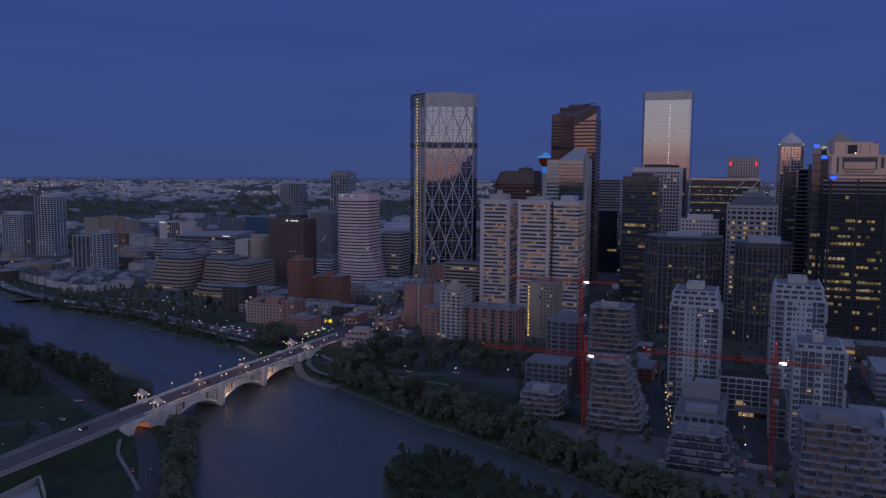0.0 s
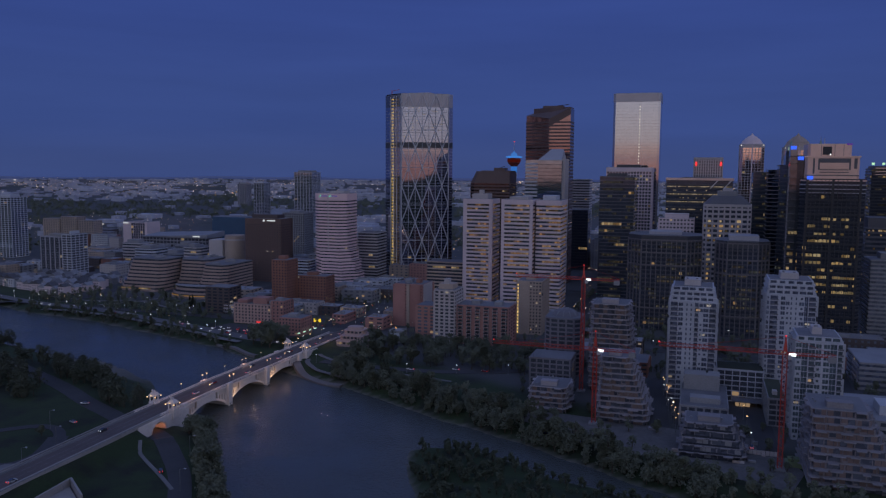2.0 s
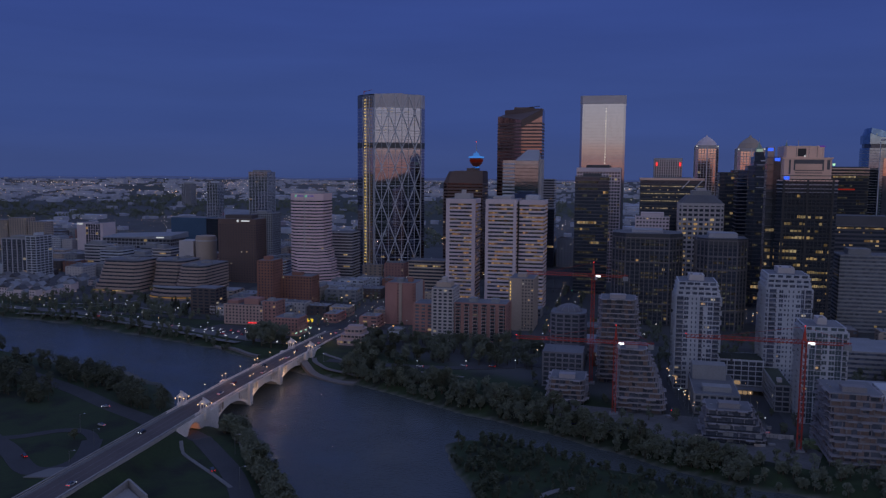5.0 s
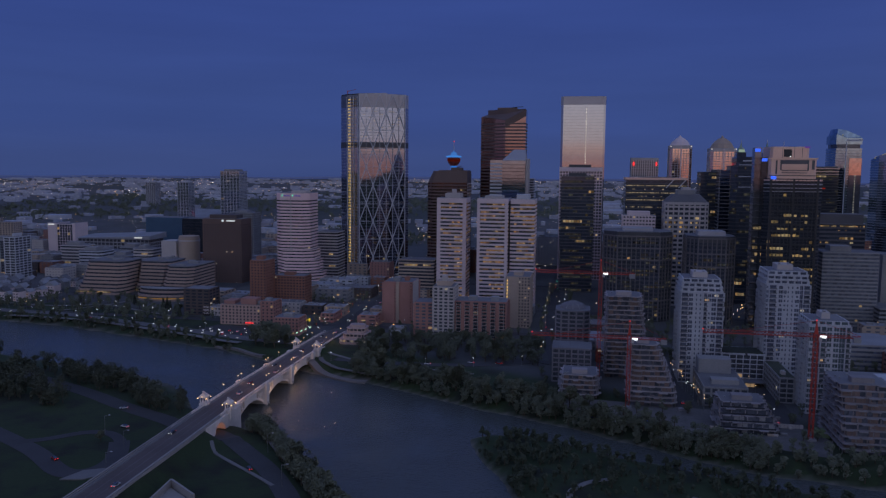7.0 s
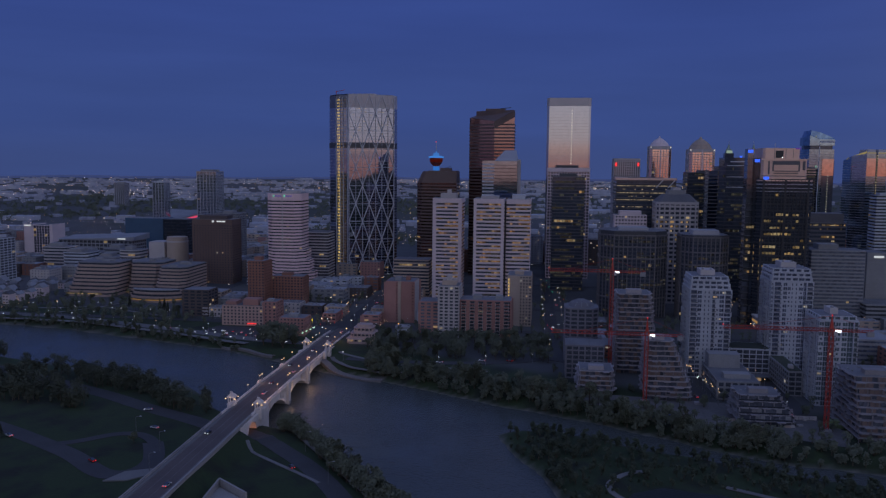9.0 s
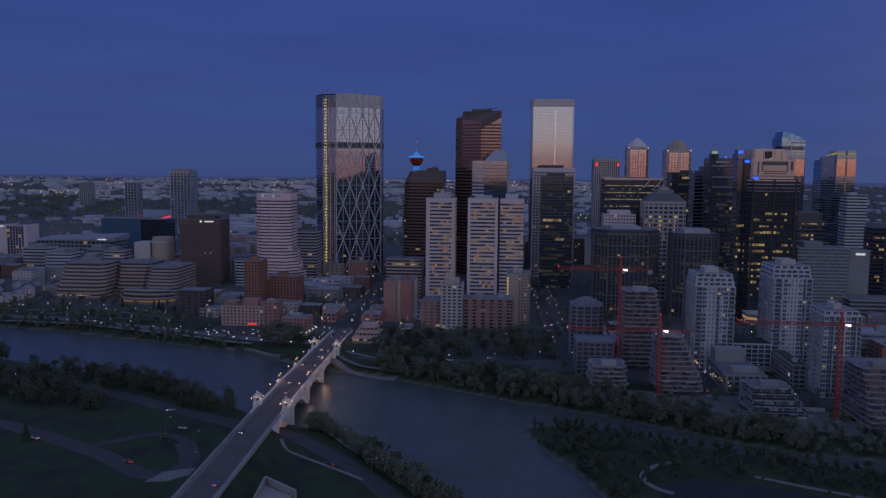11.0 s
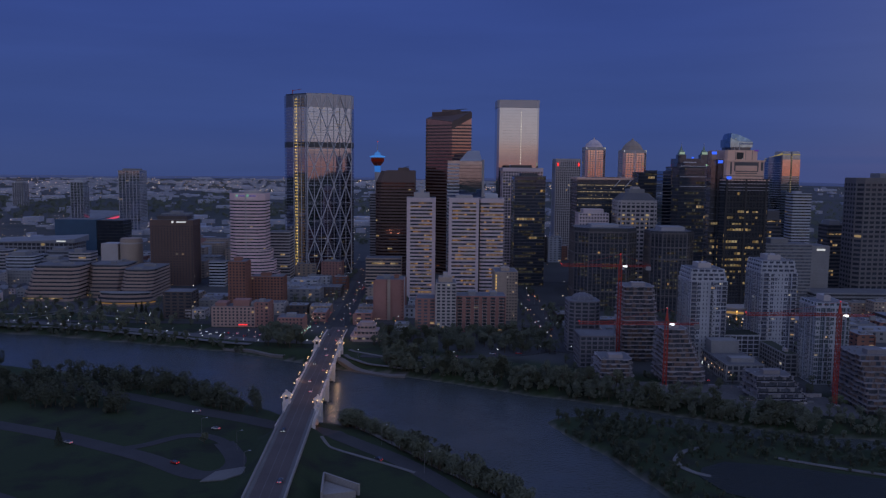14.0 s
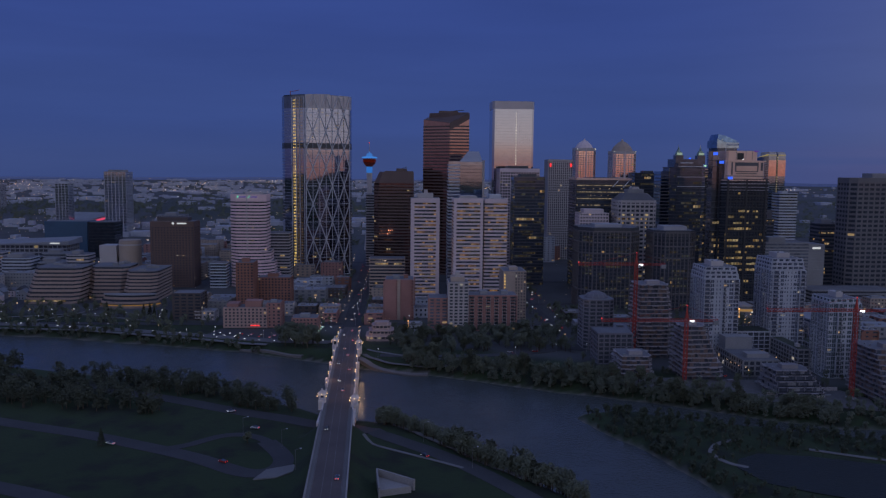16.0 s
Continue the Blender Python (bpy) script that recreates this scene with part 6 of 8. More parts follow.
for i, (x0, x1, y0, y1, z, m, g, lb) in enumerate([
        (-781, -767, 773, 800, 60, COOL_WHITE, HOME_GLASS, "white slab apartment tower with dark window strips"),
        (-862, -820, 1518, 1556, 134, GREY, BLUE_GLASS, "tall grey-blue glass condominium tower"),
        (-950, -925, 1500, 1525, 110, COOL_WHITE, BLUE_GLASS, "pale blue glass condominium tower"),
        (-1060, -1028, 935, 965, 96, COOL_WHITE, BLUE_GLASS, "pale glass condominium tower"),
        (-1120, -1075, 925, 955, 68, COOL_WHITE, HOME_GLASS, "white apartment tower with dark windows"),
        (-1400, -1370, 2150, 2180, 92, GREY, HOME_GLASS, "distant grey tower block")]):
    tower("condo_tower", lb, "apartment block", rect(x0, x1, y0, y1), G if y0 < 2000 else 15, z, LOUVRE if y0 > 1400 else m, g, 3.1, 0.9, 0.35, (6.5, 1.1), 0.008, litmat=LIT_HOME, seed=110 + i, mech=[(x0 + 6, x1 - 6, y0 + 6, y1 - 6, 3.5, m)], group="eastern condominium towers", coarse=y0 > 1400)
tower("condo_tower", "dark glass apartment tower with thin white upright fins", "apartment block", rect(-825, -781.5, 784, 806), G, 55.5, LOUVRE, DEEP_GLASS, 3.1, 0.22, 0.3, (7.2, 1.3), 0.02, litmat=LIT_HOME, seed=119, mech=[(-815, -795, 788, 800, 3, GREY)], group="eastern condominium towers")
for i_, (x0_, x1_, z_) in enumerate(((-1158, -1122, 50), (-1118, -1084, 54), (-1080, -1048, 48))):
    tower("apartment_block", "brown brick apartment block far across the town", "apartment block", rect(x0_, x1_, 1130, 1150), G, z_, TAN, HOME_GLASS, 3.0, 1.5, 0.3, (5.0, 2.2), 0.02, litmat=LIT_HOME, seed=1190 + i_, group="far brown apartment blocks")
tower("office_building", "white framed office with a wide dark window front", "office building", rect(-974, -958, 1116, 1150), G, 50, WHITE, WHITE, 4.2, 0.5, 0.2, None, 0, seed=120)
tower("office_building", "white end bay of an office beside a dark window front", "office building", rect(-930, -925, 1116, 1150), G, 50, WHITE, WHITE, 4.2, 0.5, 0.2, None, 0, seed=1201)
alone("sign", Solid().box(-973, -962, 1115.2, 1115.5, 48.0, 49.6), SIGN_WHITE, "white illuminated sign bar on an office", "sign")
tower("office_building", "dark glass office wing with white fins", "office building", rect(-958, -930, 1117, 1148), G, 48.5, WHITE, BLACK_GLASS, 4.2, 0.5, 0.4, (4.5, 0.6), 0.05, seed=121)
tower("library", "dark blue panelled hall without windows", "hall", rect(-821, -757, 1152, 1190), G, 60, surface("blue_panel", (0.045, 0.11, 0.20), 0.5, 0.3), surface("blue_cladding", (0.04, 0.10, 0.185), 0.5, 0.3), 11, 0.4, 0.1, None, 0, seed=122)
tower("hall", "dark glass wing of a blue panelled hall", "hall", rect(-756.5, -716, 1153, 1188), G, 59, TOWER_BLACK, TOWER_GLASS, 5, 0.6, 0.2, None, 0, seed=1221)
for i, (x0, x1, y0, y1, z, m) in enumerate(((-745, -712, 858, 890, 36, COOL_WHITE), (-708, -676, 866, 896, 30, GREY), (-672, -646, 862, 890, 40, PALE), (-800, -764, 900, 928, 38, PALE), (-760, -726, 906, 936, 31, COOL_WHITE), (-722, -690, 912, 940, 36, GREY))):
    tower("office_building", ("pale civic building with ribbon windows", "grey civic building with ribbon windows")[i % 2], "office building", cut(x0, x1, y0, y1, 4), G, z, m, HOME_GLASS, 4, 2.0, 0.4, None, 0.03, 2, seed=123 + i, mech=[(x0 + 5, x1 - 12, y0 + 8, y1 - 8, 4, GREY)], group="civic buildings")
t = tower("hall", "long low hall with a pale curved roof", "hall", rect(-830, -720, 985, 1025), G, 40, GREY, DARK_GLASS, 5, 1.5, 0.4, (6, 1), 0.03, seed=125)
part("roof_shell", Solid().prism(rect(-832, -716, 982, 1028), 41, [41, 46, 49, 44]), PALE_ROOF, t)
part("sign", Solid().box(-740, -728, 981.5, 981.8, 42.5, 44), SIGN_WHITE, t, "white illuminated sign bar")
a = thing("arena", "far arena with a saddle roof edged in red light", "arena", -930, 1640, 10)
s = Solid()
v = []
for i in range(32):
    w = 2 * math.pi * i / 32
    v.append((-930 + 62 * math.cos(w), 1640 + 62 * math.sin(w), 40 + 8 * math.cos(2 * w + 0.6)))
part("bowl", Solid().prism([(x, y) for x, y, z in v], 10, [z for x, y, z in v]), PALE_ROOF, a, "pale saddle roof and bowl")
band = Solid()
edge_ = grown([(x, y) for x, y, z in v], 1.0)
for i in range(32):
    j = (i + 1) % 32
    (xa, ya), (xb, yb) = edge_[i], edge_[j]
    band.add([(xa, ya, v[i][2] - 7), (xb, yb, v[j][2] - 7), (xb, yb, v[j][2] - 3), (xa, ya, v[i][2] - 3)], [(0, 1, 2, 3)])
part("light_ring", band, LAMP_PINK, a, "red light under the roof edge")

# low town: shops, walk-ups and car parks
rng = random.Random(77)


def shop(x0, x1, y0, y1, z, m, seed):
    tower("low_building", ["flat-roofed brick shop with a plant box", "grey flat-roofed building in the town", "pale flat-roofed building in the town", "tan low town block"][seed % 4], "building", rect(x0, x1, y0, y1), G, z, m, CONDO_GLASS if seed % 2 else HOME_GLASS, 3.4, 2.0, 0.3,
          ((4.2, 2.6), (6.5, 3.6), (3.4, 1.7))[seed % 3], 0.05, litmat=LIT_HOME, seed=seed, roof=PALE_ROOF if seed % 3 else ROOF, mech=[(x0 + 3, x0 + 3 + (x1 - x0) * 0.25, y0 + 4, y0 + 8, 1.8, GREY), (x1 - 5, x1 - 3, y0 + 2, y0 + 4, 1.2, PALE), (x0 + (x1 - x0) * 0.55, x0 + (x1 - x0) * 0.55 + 1.6, y0 + 7, y0 + 9, 1.5, DARK_GREY)], group="low town buildings", coarse=True)


PALETTE = [BRICK, GREY, PALE, TAN, ORANGE_BRICK, GREY, COOL_WHITE, BROWN, TAN]
n = 0
for (bx0, bx1, by0, by1, lo, hi, dens) in [(-410, -334, 632, 690, 9, 14, 0.9), (-412, -335, 745, 835, 10, 20, 0.9), (-304, -150, 678, 728, 8, 16, 0.8), (-306, -265, 742, 785, 9, 14, 0.9), (-306, -291, 618, 672, 8, 13, 0.9), (-262, -234, 628, 672, 8, 12, 0.8),
                                           (-495, -440, 640, 728, 9, 20, 0.7), (-412, -350, 915, 1090, 12, 30, 0.8), (-300, -240, 1010, 1090, 15, 50, 0.9), (-640, -515, 910, 1000, 12, 30, 0.7), (-1010, -850, 700, 850, 8, 22, 0.6), (-800, -690, 800, 850, 8, 22, 0.7), (-900, -760, 870, 1000, 10, 24, 0.6),
                                           (-1150, -760, 1120, 1300, 8, 28, 0.4), (-120, -70, 560, 690, 8, 14, 0.6), (70, 112, 520, 700, 8, 20, 0.7), (125, 300, 560, 690, 9, 22, 0.7), (-660, -520, 1045, 1300, 10, 30, 0.5), (-300, 330, 1120, 1180, 15, 60, 0.35)]:
    y = by0
    while y < by1 - 8:
        d = rng.uniform(16, 28)
        x = bx0
        while x < bx1 - 8:
            w = rng.uniform(18, 38)
            if rng.random() < dens:
                n += 1
                shop(x, min(bx1, x + w - 2), y, min(by1, y + d - 3), G + rng.uniform(lo, hi) * 0.8, PALETTE[rng.randrange(9)], n)
            x += w + rng.uniform(0, 5)
        y += d + rng.uniform(0, 6)
house = thing("river_house", "pinkish three-storey restaurant with columned terraces", "building", -291, 558, G)
HOUSE_PINK = surface("pink_render", (0.44, 0.335, 0.32), 0.85, 0.2)
for i in range(3):
    z = G + 4.1 * i
    k = i * 2.4
    tier = cut(-303 + k, -278 - k, 547 + k, 570 - k * 0.6, 2.5)
    part("storey", Solid().prism(tier, z, z + 1.7), HOUSE_PINK, house)
    part("cornice", Solid().prism(grown(tier, 0.3), z + 3.5, z + 4.1), HOUSE_PINK, house)
    part("window_band", Solid().prism(grown(tier, -0.9), z + 1.6, z + 3.6), HOME_GLASS, house)
    for a_, u, o, length in edges(tier):
        for j in range(max(1, round(length / 3.2))):
            p = a_ + u * (3.2 * j + 0.5) - o * 0.45
            part("column", Solid().box(p.x - 0.4, p.x + 0.4, p.y - 0.4, p.y + 0.4, z + 1.6, z + 3.6), HOUSE_PINK, house)
    part("window_glow", lit_rooms(tier, z, 1, 4.1, 1.8, 3.4, 3.2, (0.35, 0.2, 0.1)[i], random.Random(4 + i), 1, -0.6), LIT_HOME, house, "lit rooms", "stuff")
part("roof", Solid().prism(cut(-296, -284, 554, 563, 2.0), G + 12.3, G + 14.6), HOUSE_PINK, house)
shed = thing("rooftop_box", "small shop with white and red signboards", "building", -262, 575, G)
part("wall", Solid().box(-268, -256, 574, 584, G, 15), GREY, shed)
part("sign", Solid().box(-267, -258, 573.4, 573.7, 8, 13), COOL_WHITE, shed, "pale signboard with dark bars")
part("sign_bar", Solid().box(-266, -259, 573.1, 573.35, 10, 11), BLACK, shed)


DUSK_ROOF = surface("dark_shingle_roof", (0.10, 0.10, 0.115), 0.9, 0.3)


def townhouse(x, y, w, d, h, m, roofmat):
    t = thing("townhouse", "pale gabled townhouse with dark windows", "house", x, y, G, "gabled townhouses")
    part("wall", Solid().box(x, x + w, y, y + d, G, G + h), m, t)
    roof = Solid().add([(x - 0.4, y - 0.4, G + h), (x + w + 0.4, y - 0.4, G + h), (x + w + 0.4, y + d + 0.4, G + h), (x - 0.4, y + d + 0.4, G + h), (x + w / 2, y - 0.4, G + h + w * 0.42), (x + w / 2, y + d + 0.4, G + h + w * 0.42)],
                       [(0, 1, 4), (1, 2, 5, 4), (2, 3, 5), (3, 0, 4, 5), (3, 2, 1, 0)])
    part("roof", roof, roofmat, t)
    panes, lit = Solid(), Solid()
    for i in range(max(1, int(h / 3))):
        for k in range(max(1, int(w / 3.2))):
            xx = x + 1.0 + 3.2 * k
            (panes if (i + k + int(x)) % 6 else lit).box(xx, xx + 1.4, y - 0.08, y + 0.1, G + 0.9 + 3 * i, G + 2.3 + 3 * i)
    part("window", panes, HOME_GLASS, t, "", "stuff")
    if lit.f:
        part("window", lit, LIT_HOME, t, "lit windows", "stuff")


rng = random.Random(91)
for row in range(7):
    x = -848 + 9 * row
    y = 668 + 17 * row + 0
    xe = -690 + 3 * row
    while x < xe:
        w = rng.uniform(7, 11)
        yy = max(y, 652 + 0.36 * (-655 - x)) + rng.uniform(-2, 2)
        if rng.random() < 0.86:
            townhouse(x, yy, w, 10, rng.uniform(6, 10.5), rng.choice((COOL_WHITE, COOL_WHITE, WHITE, GREY)), rng.choice((DUSK_ROOF, ROOF, PALE_ROOF)))
        x += w + rng.uniform(0.6, 3.5)

# ---- western waterfront: white condominiums, building site and cranes ----


def wall_bay(kind, w, fh):
    """One bay of a flat-tower wall: front face at y 0, inside towards +y."""
    s = Solid()
    if kind == "panel":
        h = 0.5 * (w - min(1.3, w * 0.45))
        s.box(-w / 2, -w / 2 + h, -0.25, 0.2, 0, fh).box(w / 2 - h, w / 2, -0.25, 0.2, 0, fh).box(-w / 2 + h, w / 2 - h, -0.24, 0.2, 0, 1.1).box(-w / 2 + h, w / 2 - h, -0.24, 0.2, fh - 0.65, fh)
    elif kind == "solid":
        s.box(-w / 2, w / 2, -0.25, 0.2, 0, fh)
    elif kind == "glazed":
        s.box(-w / 2, w / 2, -0.16, 0.2, 0, 0.3).box(-w / 2, -w / 2 + 0.14, -0.2, 0.2, 0.25, fh).box(-0.04, 0.04, -0.15, 0.2, 0.25, fh)
    elif kind == "pair":
        for x_ in (-0.3 * w, 0.3 * w):
            s.box(x_ - 0.2 * w, x_ - 0.09 * w, -0.25, 0.2, 0, fh).box(x_ + 0.09 * w, x_ + 0.2 * w, -0.25, 0.2, 0, fh).box(x_ - 0.09 * w, x_ + 0.09 * w, -0.24, 0.2, 0, 0.9).box(x_ - 0.09 * w, x_ + 0.09 * w, -0.24, 0.2, fh - 0.55, fh)
        s.box(-0.1 * w, 0.1 * w, -0.25, 0.2, 0, fh)
    elif kind == "wide":
        s.box(-w / 2, w / 2, -0.25, 0.2, 0, 0.6).box(-w / 2, -w / 2 + 0.18, -0.24, 0.2, 0.55, fh).box(w / 2 - 0.18, w / 2, -0.24, 0.2, 0.55, fh).box(-0.06, 0.06, -0.2, 0.2, 0.55, fh).box(-w / 2, w / 2, -0.34, 0.2, fh - 0.3, fh)
    else:
        s.box(-w / 2, w / 2, -1.6, 0.2, 0, 0.42).box(-w / 2, -w / 2 + 0.4, -1.55, 0.2, 0.2, fh).box(w / 2 - 0.3, w / 2, -0.9, 0.2, 0.2, fh)
    return s


CONDO_GLASS = coated_glass("blue_condo_glass", (0.17, 0.195, 0.275), 0.14, 0.03, 0.35, 0.3, 0.45)
CONDO_RAIL = coated_glass("frosted_balustrade", (0.21, 0.22, 0.255), 0.3, 0.02, 0.3, 0.3, 0.3)


def rail(w):
    return Solid().box(-w / 2 + 0.3, w / 2, -1.58, -1.5, 0.3, 1.25)


def condo(x0, x1, y0, y1, z1, seed, label, front, side, wall=COOL_WHITE, glass=CONDO_GLASS, shift=(0.5, 2.0, 0.9), head_n=4):
    """A white flat tower: bays of wall panels, wide windows and balconies, and a stepped head."""
    rng = random.Random(seed)
    fh = 3.05
    n = round((z1 - head_n * fh - G) / fh)
    fh = (z1 - G) / (n + head_n)
    cx, cy = (x0 + x1) / 2, (y0 + y1) / 2
    t = thing("condo_tower", label, "apartment block", cx, cy, G, "white waterfront condominiums")
    body = rect(x0, x1, y0, y1)
    zt = G + n * fh
    part("window_wall", Solid().prism(grown(body, -0.1), G, zt), glass, t)
    part("terrace_roof", Solid().prism(grown(body, 0.3), zt, zt + 0.5), wall, t)
    meshes = {}

    def bay(kind, w, p, turn):
        key = (kind, round(w, 2))
        if key not in meshes:
            meshes[key] = wall_bay(kind, w, fh).mesh("wall_panel", wall)
            if kind == "balcony":
                meshes[("rail", round(w, 2))] = rail(w).mesh("balcony_rail", CONDO_RAIL)
        ob = place("balcony" if kind == "balcony" else "wall_panel", meshes[key], t, p, turn)
        if kind == "balcony":
            place("balcony_rail", meshes[("rail", round(w, 2))], ob, p, 0)
    part("rear_wall", Solid().box(x0, x1, y1 + 0.02, y1 + 0.2, G, zt), wall, t)
    joined, joined_rails = Solid(), Solid()
    for f, (a, u, o, length) in enumerate(edges(body)):
        if f == 2:
            continue
        zones = front if f == 0 else side
        total, at_ = sum(w for k, w in zones), 0.0
        for kind, w in zones:
            w = w / total * length
            q = a + u * (at_ + w / 2)
            at_ += w
            for i in range(n):
                k = kind
                if k == "panel" and rng.random() < 0.3:
                    k = rng.choice(("solid", "wide"))
                elif k == "wide" and rng.random() < 0.16:
                    k = "panel"
                elif k == "balcony" and rng.random() < 0.12:
                    k = "wide"
                if i == 0 and k == "balcony":
                    k = "wide"
                if f == 0:
                    bay(k, w, (q.x, q.y, G + i * fh), math.atan2(u.y, u.x))
                else:
                    for src, dst in ((wall_bay(k, w, fh), joined), (rail(w) if k == "balcony" else None, joined_rails)):
                        if src:
                            dst.add([(q.x + u.x * vx - u.y * vy, q.y + u.y * vx + u.x * vy, G + i * fh + vz) for vx, vy, vz in src.v], src.f)
    part("side_wall", joined, wall, t, "bays of the side walls", "stuff")
    part("side_rail", joined_rails, CONDO_RAIL, t, "", "stuff")
    for i in range(head_n):
        z = zt + fh * i + 0.4
        p = rect(x0 + 0.8 + shift[0] * i, x1 - 1.2 - shift[1] * i, y0 + 1.0 + shift[2] * i, y1 - 0.4 * i)
        part("setback_glass", Solid().prism(grown(p, -0.3), z, z + fh - 0.1), glass, t)
        slab_ = Solid().prism(grown(p, 0.35), z + fh - 0.45, z + fh - 0.05)
        for a, u, o, length in edges(p):
            e_ = rng.uniform(0, 2)
            while e_ < length - 4:
                w_ = rng.uniform(2.5, 5)
                c0, c1 = a + u * e_, a + u * min(length, e_ + w_)
                slab_.prism([tuple(c0 - o * 0.5), tuple(c0 + o * 1.5), tuple(c1 + o * 1.5), tuple(c1 - o * 0.5)][::-1], z - 0.02, z + 0.9)
                e_ += w_ + rng.uniform(0.5, 3.5)
        part("setback_slab", slab_, wall, t)
        part("terrace_deck", Solid().prism(grown(p, -0.4), z + fh - 0.05, z + fh + 0.02), ROOF, t)
        wl = Solid().prism(grown(p, 0.12), z, z + 0.85)
        for a, u, o, length in edges(p):
            m = max(1, round(length / 4.4))
            for j in range(m + 1):
                e, w = a + u * (length * j / m), rng.uniform(0.25, 0.9)
                wl.prism([tuple(e - u * w + o * 0.1), tuple(e + u * w + o * 0.1), tuple(e + u * w - o * 0.3), tuple(e - u * w - o * 0.3)], z, z + fh - 0.4)
        part("setback_wall", wl, wall, t, kind="stuff")
    z = zt + fh * head_n + 0.4
    k = head_n
    p = rect(x0 + 7 + shift[0] * k, x1 - 8 - shift[1] * k, y0 + 7 + shift[2] * k, y1 - 6)
    part("plant_room", Solid().prism(p, z, z + 3.6), PALE, t)
    part("roof_vents", Solid().box(p[0][0] + 1, p[0][0] + 2.2, p[0][1] + 1, p[0][1] + 2.4, z + 3.6, z + 4.6).box(p[1][0] - 3, p[1][0] - 1.6, p[0][1] + 2, p[0][1] + 4, z + 3.6, z + 4.3), GREY, t)
    lit = lit_rooms(body, G, n, fh, 1.1, fh - 0.7, 3.0, 0.02, rng, 1, 0.02)
    part("window_glow", lit, LIT_HOME, t, "a few lit rooms", "stuff")
    return t


P, W, B, S_, D, C = "panel", "wide", "balcony", "solid", "pair", "glazed"
FRONT_A = [(B, 4.8), (W, 3.0), (S_, 1.2), (D, 4.2), (S_, 0.8), (B, 2.8), (P, 2.4), (W, 3.2), (B, 4.4)]
FRONT_B = [(W, 1.6), (B, 5.0), (S_, 1.2), (W, 2.8), (P, 2.4), (D, 4.4), (S_, 0.6), (W, 3.0), (C, 2.0), (B, 4.6)]
FRONT_C = [(W, 3.0), (C, 3.0), (B, 3.6), (W, 3.0), (S_, 0.8), (W, 3.2), (C, 3.2), (B, 3.0)]
SIDE = [(C, 3.2), (B, 3.8), (C, 3.0), (S_, 1.0), (C, 3.0), (C, 2.6), (B, 3.8), (C, 3.2), (S_, 0.8), (C, 2.6)]
condo(-47, -20, 484, 512, 74.5, 201, "white condominium tower with stepped penthouse and corner balconies", FRONT_A, SIDE, shift=(0.3, 0.5, 0.5), head_n=3)
condo(8.5, 36, 494, 522, 80, 202, "taller white condominium tower with stepped penthouse", FRONT_B, SIDE, shift=(0.3, 0.5, 0.4), head_n=3)
condo(18.5, 41, 426, 450, 60, 203, "white and glass condominium tower with a flat plant room", FRONT_C, SIDE, COOL_WHITE, coated_glass("teal_window_glass", (0.15, 0.195, 0.225), 0.14, 0.03, 0.35, 0.25, 0.3), (1.2, 1.5, 0.6), 1)


COLUMN_RAW = surface("raw_column_concrete", (0.235, 0.21, 0.22), 0.9, 0.35)


